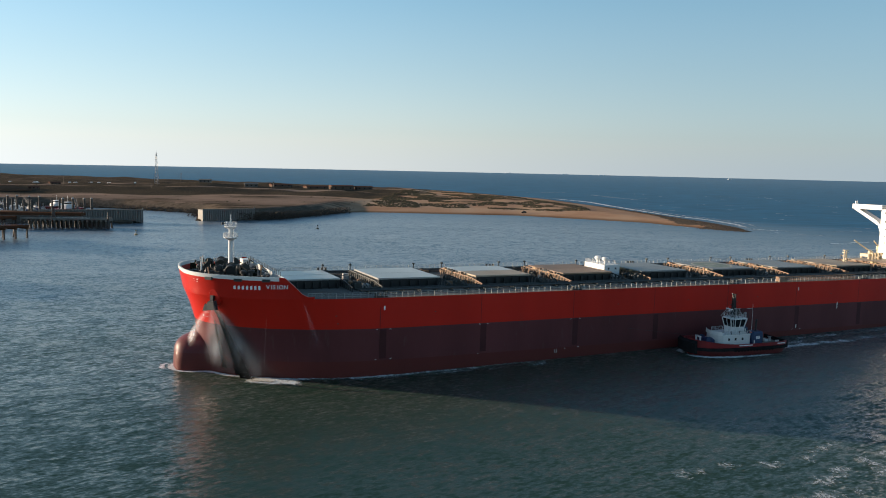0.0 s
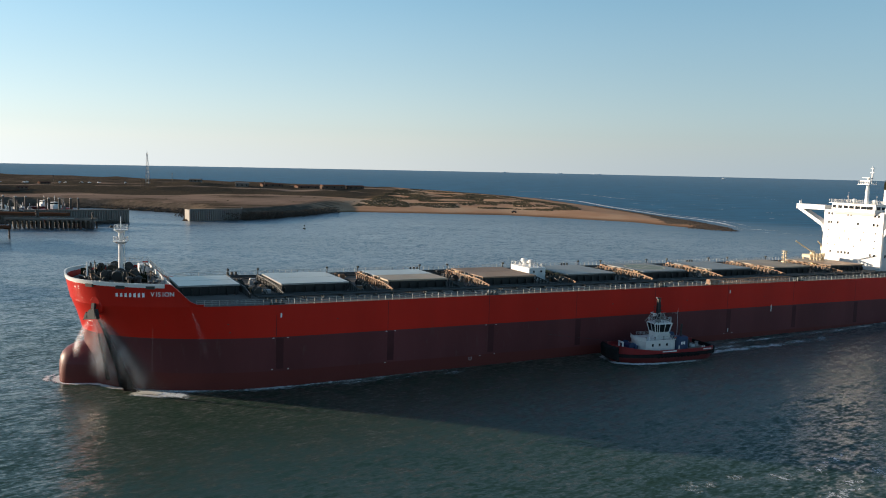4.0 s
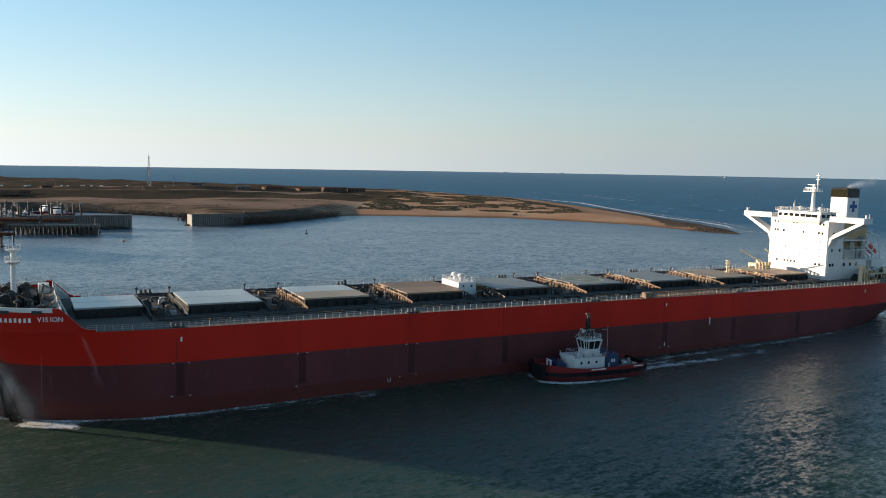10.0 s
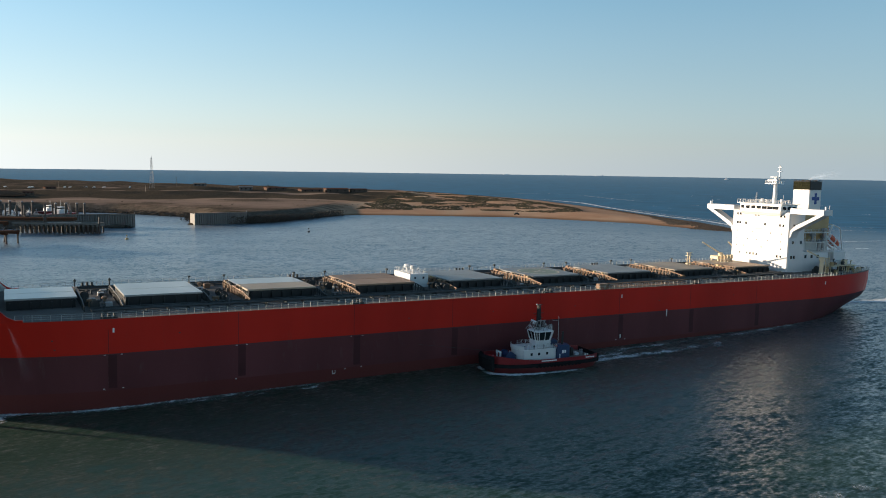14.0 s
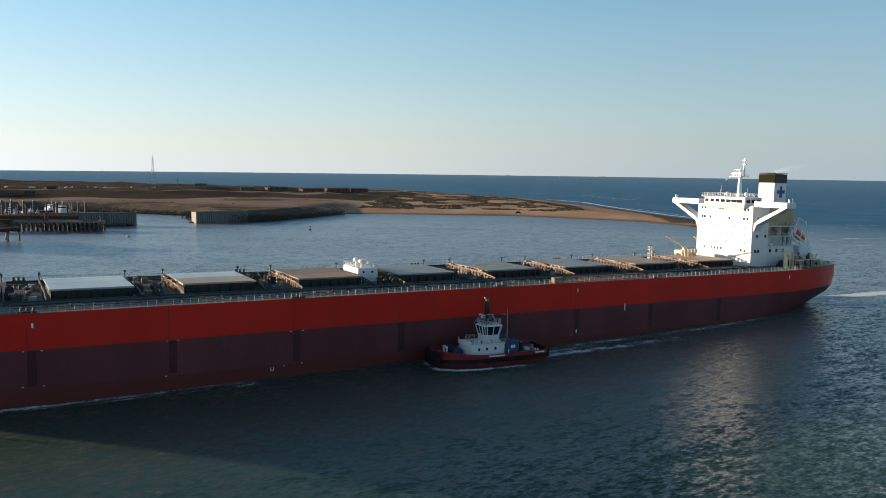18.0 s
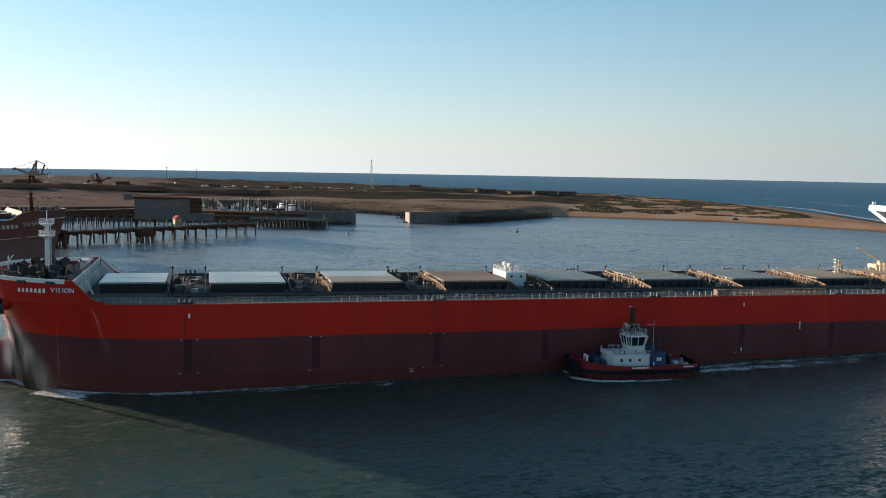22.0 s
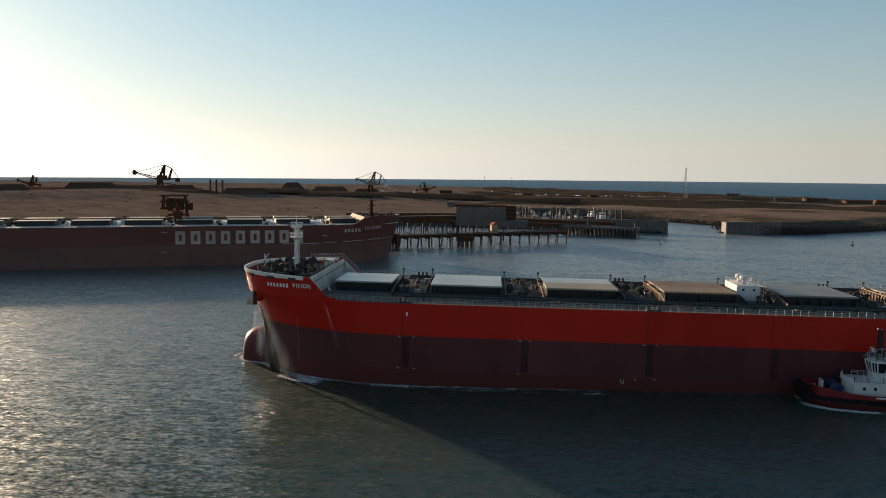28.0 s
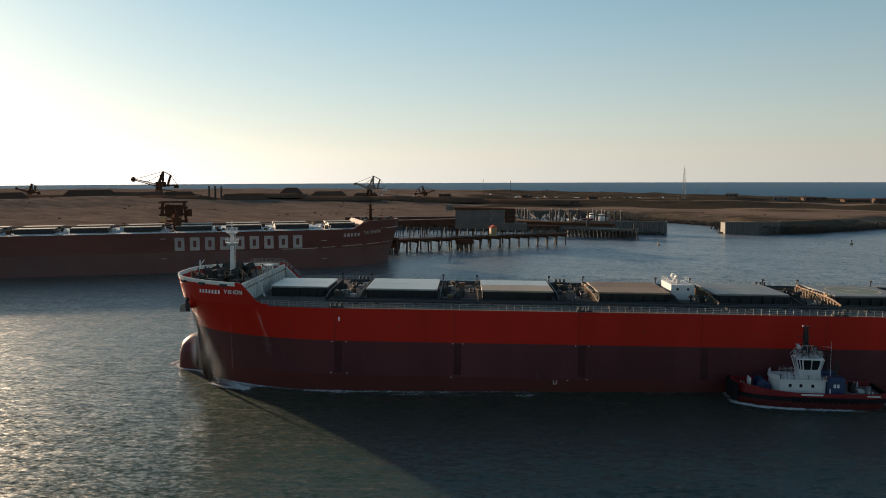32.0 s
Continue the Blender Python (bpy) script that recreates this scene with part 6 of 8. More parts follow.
    old_w = new("old_wake", b.mesh("old_wake"))
    tagged(old_w, "fading white wake foam on the water", "foam", kind="stuff")
    b = Foam()
    b.ribbon([(176, 622), (181, 648), (181, 700), (172, 745), (152, 790), (134, 862), (114, 952), (94, 1065), (64, 1125), (22, 1208)], (4.0, 6), (1.55, 1.6), 4, 0.15)
    b.ribbon([(192, 650), (194, 700), (184, 750), (164, 800), (146, 865), (128, 950)], (2.5, 4), (1.0, 1.0), 4, 0.15)
    b.ribbon([(-4, 1400), (60, 1415), (105, 1420)], (8, 9), (0.7, 0.7), 6, 0.2)
    b.ribbon([(112, 1380), (132, 1312), (150, 1240), (187, 1140)], (6, 6), (0.85, 0.85), 6, 0.2)
    b.ribbon([(178, 641), (190, 636), (206, 626)], (2.5, 3), (1.2, 1.0), 2, 0.2)
    b.ribbon([(176, 615), (188, 609), (203, 603), (222, 590)], (2, 2.5), (1.0, 0.9), 2, 0.2)
    b.ribbon([(60, 703), (109, 655), (150, 622)], (1.6, 1.6), (0.7, 0.7), 3, 0.15)
    b.ribbon([(262, 690), (300, 680)], (3, 4), (0.8, 0.8), 3, 0.2)
    b.ribbon([(235, 640), (262, 650), (280, 636)], (3, 4), (0.8, 0.8), 3, 0.2)
    b.ribbon([(196, 531), (204, 529), (213, 532)], (1.4, 1.0), (2.4, 1.6), 1.0, 0.2)
    b.ribbon([(204, 495), (209, 496), (215, 499)], (1.0, 0.8), (2.0, 1.6), 1.0, 0.2)
    b.ribbon([(206, 536), (229, 549), (262, 560)], (1.2, 2.4), (1.5, 1.0), 1.5, 0.2)
    caps = random.Random(5)
    for k in range(46):
        x, y = caps.uniform(150, 420), caps.uniform(640, 1500)
        if x * 0.5 + y < 800:
            continue
        w = caps.uniform(3, 9)
        b.ribbon([(x - w, y - 0.3 * w), (x, y), (x + w, y + 0.1 * w)], (1.0, 1.4), (1.5, 1.5), 1.5, 0.2)
    tagged(new("surf", b.mesh("surf")), "white surf breaking on the rocky spit", "surf", kind="stuff")
    return ship_w, tug_w, old_w


ship_wash, tug_wash, old_wake = make_wash()


# the moored ore carrier: local x runs aft from the stem, +y is the side seen
berge = thing("ore_carrier", "dark brown ore carrier moored at the loading wharf", "cargo ship", pose(-287.7, 290.6, 0, 0, 0, -123.7))
B_LINES = [(-3, 5.5, 290, 42, 50, 25, 0.1), (5, 4.6, 296, 44, 45, 25, 0.5), (9.2, 3.2, 298, 45, 42, 25, 0.6), (13, 1.8, 300, 46, 40, 25, 0.7), (18, 0.2, 302, 46, 36, 25, 0.75)]


def make_berge():
    part("lower_hull", Build().loft([hull_ring(l) for l in B_LINES[:3]], True), BERGE_LOW, berge, "brown lower hull", smooth=False)
    part("upper_hull", Build().loft([hull_ring(l) for l in B_LINES[2:]], True), BERGE_HULL, berge, "dark brown topsides")
    lv = B_LINES[-1]
    # pale line round the bow
    for s in (-1, 1):
        b = Build()
        pts = [(x, s * (half_breadth(x, level(B_LINES, 9.4 + 1.6 * max(0, 1 - x / 50))) + 0.04), 9.4 + 1.6 * max(0, 1 - x / 50)) for x in (4.5, 7, 10, 14, 18, 24, 30, 38, 46, 60)]
        for p, q in zip(pts, pts[1:]):
            b.beam(p, q, 0.06, 0.32)
        part("boot_line", b, MARK_FADED, berge)
    # forecastle
    xs = [lv[1] + 26 * (k / 12) ** 2 for k in range(13)]
    port = [(x, half_breadth(x, lv)) for x in xs]
    path = [(x, -y) for x, y in reversed(port)] + [(x, y) for x, y in port[1:]]
    top = lambda x: 21.6 if x < 20 else 21.6 - 3.5 * (x - 20) / 6
    b = Build().loft([[(x, y, 17.9), (x - 0.6 * max(0, 1 - x / 20), y * 1.03, top(x)), (x + 0.3, y * 0.99, top(x)), (x + 0.4, y * 0.96, 17.9)] for x, y in path], True)
    part("bulwark", b, BERGE_HULL, berge)
    part("forecastle_deck", Build().slab([(x + 0.6, y * 0.96) for x, y in path if x < 21], 20.2, 20.5), PIER_RUST, berge)
    part("forecastle_bulkhead", Build().prism([(20.5, 18), (23.5, 18), (20.8, 21.4), (20.5, 21.4)], -19.5, 19.5), BERGE_HULL, berge, "brown forecastle bulkhead")
    part("main_deck", Build().slab([(x, y * 0.995) for x, y, z in hull_ring(lv)], 17.6, 18.02), WHITE_WORN, berge, "pale deck between the hatches")
    m = part("foremast", Build().tube((14, 0, 20.4), (14, 0, 28.6), 0.9, 8, 0.6), PIER_RUST, berge, "brown foremast")
    part("mast_platform", Build().box(12.4, 15.6, -1.8, 1.8, 26.0, 26.3).box(12.8, 15.2, -1.4, 1.4, 28.4, 28.7).tube((14, 0, 28.6), (14, 0, 31.5), 0.2, 6), PIER_RUST, m)
    rng = random.Random(5)
    for k in range(18):
        x = rng.uniform(3, 19)
        y = rng.uniform(-1, 1) * max(1, half_breadth(x, lv) - 2.5)
        h = rng.uniform(0.8, 2.2)
        part("windlass" if k % 3 == 0 else "bollard", Build().turned(x, y, [(0.7, 20.5), (0.6, 20.5 + h), (0.9, 20.5 + h + 0.1), (0.8, 20.7 + h)], 8), GEAR, berge)
    for k in range(11):
        xa = 23.5 if k == 0 else 46 + 22.6 * (k - 1)
        xb = 36.5 if k == 0 else xa + 16.2
        h = part("hatch", Build().box(xa + 0.5, xb - 0.5, -13, 13, 17.9, 19.4), BLACK, berge, "open cargo hatch with black coaming")
        for s in (-1, 1):
            y0, y1 = (3.5, 12.2) if k else (3.0, 10.5)
            z = 19.1 if s > 0 else 19.3
            # black sides put the backlit shade into the paint; the lid stays tan
            part("hatch_cover", Build().box(xa, xb, min(s * y0, s * y1), max(s * y0, s * y1), 19.42, z + 0.9, 0.1), BLACK, h, "rolled-back hatch cover, its backlit sides painted as black shade")
            part("cover_top", Build().box(xa - 0.1, xb + 0.1, min(s * y0, s * y1) - 0.1, max(s * y0, s * y1) + 0.1, z + 0.9, z + 1.12, 0.06), COVER_TAN, h, "tan hatch cover plating")
            part("cover_edge", Build().box(xa + 0.1, xb - 0.1, s * (y1 + 0.15) - 0.2, s * (y1 + 0.15) + 0.2, 18.0, 19.4), BLACK, h)
        for j in range(4):
            x, y = xb + rng.uniform(1, 5), rng.uniform(-18, 20)
            part("deck_locker", Build().box(x - 0.8, x + 0.8, y - 1.0, y + 1.0, 18, 18 + rng.uniform(0.6, 1.8), 0.1), rng.choice((WHITE_WORN, RAIL_RUST, PIER_RUST)), berge)
    for s in (-1, 1):
        railing("railing", [(27, s * 24.7, 18), (160, s * 24.9, 18)], 1.1, berge, PIER_RUST, 80, 0.05)
        railing("railing", [(160, s * 24.9, 18), (262, s * 24.9, 18)], 1.1, berge, PIER_RUST, 60, 0.05)
    # the owner's lettering on the side as plain pale blocks, one a letter, and the ship's name
    for k in range(9):
        x = 105.2 - 6.55 * k
        y = half_breadth(x, level(B_LINES, 13))
        b = Build().box(x - 2.1, x + 2.1, y - 0.2, y + 0.05, 14.3, 15.8).box(x - 2.1, x + 2.1, y - 0.2, y + 0.05, 9.9, 11.4)
        b.box(x - 2.1, x - 0.7, y - 0.2, y + 0.05, 11.4, 14.3).box(x + 0.7, x + 2.1, y - 0.2, y + 0.05, 11.4, 14.3)
        part("letter_block", b, MARK_FADED, berge, "faded white letter-sized frame on the hull")
    for k in range(5):
        x = 31.0 - 1.72 * k
        y0, y1 = half_breadth(x, level(B_LINES, 15)), half_breadth(x - 1, level(B_LINES, 15))
        b = Build().loft([[(x, y0 - 0.2, z), (x - 1.1, y1 - 0.2, z), (x - 1.1, y1 + 0.06, z), (x, y0 + 0.06, z)] for z in (14.3 + 0.06 * k, 15.9 + 0.06 * k)], True)
        part("name_bar", b, MARK_FADED, berge)
    x0, x1 = 21.6, 12.6
    a, c = Vector((x0, half_breadth(x0, level(B_LINES, 15)) + 0.1, 14.7)), Vector((x1, half_breadth(x1, level(B_LINES, 15)) + 0.1, 15.2))
    t = (c - a).normalized()
    up = Vector((0, 0, 1))
    n = t.cross(up).normalized()
    mtx = Matrix((t, n.cross(t), n)).transposed().to_4x4()
    mtx.translation = a + n * 0.9
    lettering("name_text", "TAI SHAN", 2.3, mtx, MARK_FADED, berge, "faded white ship's name")
    for x, z in ((40.5, 13.0), (40.5, 4.5), (112, 15.4), (112, 6.5)):
        part("tug_mark", Build().box(x - 1.2, x + 1.2, 24.4, 25.05, z - 0.15, z + 0.15), MARK_FADED, berge)
    part("accommodation_block", Build().box(262, 278, -16, 16, 18, 40, 0.3), WHITE_WORN, berge)
    part("funnel", Build().box(280, 288, -5, 5, 18, 46, 0.4), BERGE_HULL, berge)


make_berge()

# the ship loader on the wharf behind it
loader = thing("ship_loader", "rust-red ship loader tower on the wharf", "ship loader", pose(-287.7, 290.6, 0, 0, 0, -123.7))


def make_loader():
    X, Y = 111, -38
    tower = Build()
    for dx in (-7, 7):
        for dy in (-5, 5):
            tower.beam((X + dx, Y + dy, 9.0), (X + dx * 0.75, Y + dy, 30), 0.9, 0.9)
    for z in (13, 16.5, 20, 23.5, 27, 30):
        for dy in (-5, 5):
            tower.beam((X - 7, Y + dy, z), (X + 7, Y + dy, z), 0.6, 0.6)
        for dx in (-6.5, 6.5):
            tower.beam((X + dx, Y - 5, z), (X + dx, Y + 5, z), 0.6, 0.6)
    for z in (13, 16.5, 20, 23.5, 26.5):
        tower.beam((X - 7, Y + 5, z), (X + 6.5, Y + 5, z + 3.5), 0.4, 0.4)
    part("portal", tower, PIER_RUST, loader)
    part("machine_house", Build().box(X - 4.5, X + 4, Y - 4.0, Y + 4.0, 22.5, 28.4, 0.2), PIER_RUST, loader)
    part("counterweight", Build().box(X - 9.0, X - 6.5, Y - 3, Y + 3, 22.5, 26.0, 0.2), PIER_RUST, loader)
    part("boom", Build().beam((X, Y + 4, 22), (X - 4, Y + 46, 24.5), 2.0, 2.4), PIER_RUST, loader)
    part("boom_stay", Build().beam((X, Y, 28.4), (X - 3.6, Y + 40, 25.8), 0.25, 0.25).beam((X, Y - 2, 26), (X, Y, 28.6), 0.6, 0.6), PIER_RUST, loader)
    part("chute", Build().turned(X - 4, Y + 44, [(1.6, 15), (1.6, 18), (2.2, 24)], 10), PIER_RUST, loader)
    part("cab", Build().box(X + 3, X + 6.5, Y + 6, Y + 9, 20, 23, 0.2), OCHRE, loader)
    for dx in (-7, 7):
        for dy in (-5, 5):
            part("bogie", Build().box(X + dx - 2, X + dx + 2, Y + dy - 0.7, Y + dy + 0.7, 9.0, 10.6, 0.2), PIER_RUST, loader)


make_loader()


# the ore wharf and its trestle
def at_line(o, d):
    """A pose with local x along d from o."""
    return pose(o[0], o[1], 0, 0, 0, math.degrees(math.atan2(d[1], d[0])))


def piled_deck(name, label, o, end, width, top, thick, bay, rows, deck_mat, pile_r=0.55, rake=True, category="pier"):
    """A deck on rows of piles from o to end, its far side to the left of the way."""
    d = (end[0] - o[0], end[1] - o[1])
    L = math.hypot(*d)
    ob = thing(name, label, category, at_line(o, d))
    part("deck", Build().box(0, L, 0, width, top - thick, top, 0.1), deck_mat, ob)
    n = max(2, int(L / bay))
    pile = Build().tube((0, 0, -4), (0, 0, top - thick), pile_r, 8).mesh("pile_shaft", PILE_STEEL)
    raked = Build().tube((-1.3, 0, -4), (0.5, 0, top - thick), pile_r, 8).mesh("pile_shaft", PILE_STEEL)
    for k in range(n + 1):
        x = 0.6 + (L - 1.2) * k / n
        for r in range(rows):
            y = 0.8 + (width - 1.6) * r / max(1, rows - 1)
            part("pile_shaft", raked if rake and (k + r) % 4 == 0 else pile, PILE_STEEL, ob, at=pose(x, y, 0))
        part("cross_head", Build().box(x - 0.6, x + 0.6, 0.2, width - 0.2, top - thick - 1.0, top - thick), deck_mat, ob)
    part("edge_beam", Build().box(0, L, -0.25, 0.1, top - thick * 0.9, top + 0.35), deck_mat, ob)
    return ob, L


def make_wharves():
    # loading wharf along the moored ship's far side
    far = (-287.7 - 0.832 * 27.0, 290.6 + 0.554 * 27.0)
    d = (-0.554, -0.832)
    a = (far[0] - d[0] * 6, far[1] - d[1] * 6)
    z = (far[0] + d[0] * 270, far[1] + d[1] * 270)
    piled_deck("ore_wharf", "ore-stained loading wharf on steel piles", z, a, 22, 9.0, 1.2, 12, 2, PIER_RUST, 0.7)
    tr, L = piled_deck("trestle_pier", "rust-stained pier on rows of dark steel piles", (-321, 305), (-269, 421), 13, 7.0, 0.9, 6.6, 2, PIER_RUST, 0.5)
    for k in range(2):
        part("walkway_rail", Build().tube((0, 12.8 * k + 0.1, 8.1), (L, 12.8 * k + 0.1, 8.1), 0.06, 5).tube((0, 12.8 * k + 0.1, 7.6), (L, 12.8 * k + 0.1, 7.6), 0.06, 5), STEEL, tr)
    # dolphins in front
    for x in (9, 54):
        dl = part("dolphin", Build().box(x - 4, x + 4, -7, -1, 3.6, 6.6, 0.4), PIER_RUST, tr, "rusty mooring dolphin")
        for dx, dy in ((-3, -6), (3, -6), (-3, -2), (3, -2), (0, -6), (0, -2)):
            part("dolphin_pile", Build().tube((x + dx * 1.1, dy, -3), (x + dx, dy, 4.8), 0.6, 8), PILE_STEEL, dl)
    for k in range(12):
        part("light_post", Build().tube((3 + 8.3 * k, 0.4, 7.0), (3 + 8.3 * k, 0.4, 9.6), 0.07, 5), STEEL, tr)
    hut = thing("pier_hut", "small steel hut on the pier, its orange light in the paint", "hut", at_line((-292, 376), (52, 115)))
    # ochre walls and orange roof stand in for orange light on the hut
    part("wall", Build().box(-2.0, 2.0, -1.5, 1.5, 7.0, 12.2, 0.2), OCHRE, hut)
    part("roof", Build().prism([(-2.3, 12.2), (2.3, 12.2), (0, 13.8)], -1.8, 1.8), ORANGE, hut)
    # transfer station: clad building on legs with conveyor galleries
    tb = thing("transfer_station", "grey clad ore transfer building over the pier", "building", at_line((-330, 386), (22, 17)))
    for k in range(2):
        x0, x1 = (0, 22) if k == 0 else (22.4, 31)
        for j in range(3):
            part("cladding_panel", Build().box(x0, x1, -0.2 + 0.02 * j, 12, 9.6 + 4.0 * j, 13.5 + 4.0 * j), SHEET_GREY, tb)
    part("roof", Build().prism([(-1, 21.6), (32, 21.6), (32, 22.2), (-1, 22.8)], -0.8, 12.6), PIER_RUST, tb, "rust-red roof")
    for x in (1, 11, 21, 30):
        for y in (0.6, 11.4):
            part("leg", Build().beam((x, y, 0), (x, y, 9.6), 0.9, 0.9), PIER_RUST, tb)
    part("lower_shed", Build().box(24, 45, -6, 4, 9.0, 13.2, 0.1), SHEET_GREY, tb)
    part("side_tower", Build().box(31.5, 38, 2, 9, 9.0, 22.0, 0.1), PIER_RUST, tb)
    for k in range(5):
        part("tower_frame", Build().box(31.2, 38.3, 1.7, 9.3, 10 + 2.6 * k, 10.4 + 2.6 * k), PILE_STEEL, tb)
    part("roof_unit", Build().box(-6, -1.5, 2, 6, 21, 24.5, 0.2), SHEET_GREY, tb)
    for name_, p, q, z0, z1 in (("conveyor_gallery", (-332, 388), (-420, 300), 14.0, 11.5), ("conveyor_gallery", (-330, 392), (-470, 420), 15.5, 9.5)):
        g = thing(name_, "long rust-stained conveyor gallery on trestles", "conveyor")
        part("gallery", Build().beam((*p, z0), (*q, z1), 3.2, 2.8), PIER_RUST, g)
        part("gallery_roof", Build().beam((*p, z0 + 1.7), (*q, z1 + 1.7), 3.6, 0.3), SHEET_GREY, g)
        n = 9
        for k in range(n):
            u = (k + 0.5) / n
            x, y, z = p[0] + (q[0] - p[0]) * u, p[1] + (q[1] - p[1]) * u, z0 + (z1 - z0) * u
            part("trestle", Build().beam((x - 1.4, y - 1, -2), (x - 0.8, y - 0.6, z - 1.2), 0.5, 0.5).beam((x + 1.4, y + 1, -2), (x + 0.8, y + 0.6, z - 1.2), 0.5, 0.5), PILE_STEEL, g)
    # the small-craft wharf with its closely set piles
    w2, L = piled_deck("service_wharf", "dark timber and concrete service wharf on close piles", (-311, 479), (-259, 487), 12, 6.5, 1.0, 2.9, 3, CONCRETE, 0.5, False)
    part("cope", Build().box(22, L - 10, -0.4, 0.3, 6.5, 7.1), STEEL, w2)
    part("end_dolphin", Build().tube((L + 0.6, 1, -3), (L + 0.6, 1, 10.5), 0.5, 8), PILE_STEEL, w2)
    part("wharf_shed", Build().box(-40, 34, 9, 16, 7.4, 9.2, 0.1), PIER_RUST, w2)
    part("stair_tower", Build().box(19, 20.4, 0.5, 2.2, 7.4, 12.0, 0.1), PILE_STEEL, w2)
    piled_deck("approach_jetty", "low dark jetty deck on piles", (-420, 430), (-312, 474), 10, 7.2, 1.2, 6, 2, PIER_RUST, 0.5, False)


make_wharves()


def sheet_wall(label, o, end, top, depth):
    """A corrugated steel sheet-pile wall, a piece for each pan."""
    d = (end[0] - o[0], end[1] - o[1])
    L = math.hypot(*d)
    ob = thing("sheet_pile_wall", label, "quay wall", at_line(o, d))
    pan = 1.6
    me = Build().loft([[(0, 0.5, z), (0.25, -0.35, z), (0.95, -0.35, z), (1.2, 0.5, z), (1.6, 0.5, z), (1.6, 1.0, z), (0, 1.0, z)] for z in (-4, top)], True).mesh("sheet_pile", SHEET_PILE)
    for k in range(int(L / pan)):
        part("sheet_pile", me, SHEET_PILE, ob, at=pose(k * pan, 0, 0))
    part("cope", Build().box(-0.2, L + 0.2, -0.5, 1.6, top, top + 0.7, 0.1), CONCRETE, ob)
    part("fill", Build().box(0.3, L - 0.3, 1.0, depth, -4, top - 0.02), CONCRETE, ob)
    part("end_post", Build().tube((L - 0.3, 0.2, -4), (L - 0.3, 0.2, top + 1.8), 0.35, 8), SHEET_PILE, ob)
    b = Build().box(-0.2, 0.3, 0, depth, -4, top)
    part("end_wall", b, SHEET_PILE, ob)
    return ob


sheet_wall("pale ribbed sheet-pile breakwater of the boat basin", (-322, 517), (-262, 544), 8.6, 5)
sheet_wall("pale ribbed sheet-pile quay wall beside the beach fill", (-230, 572), (-199, 596), 8.2, 12)


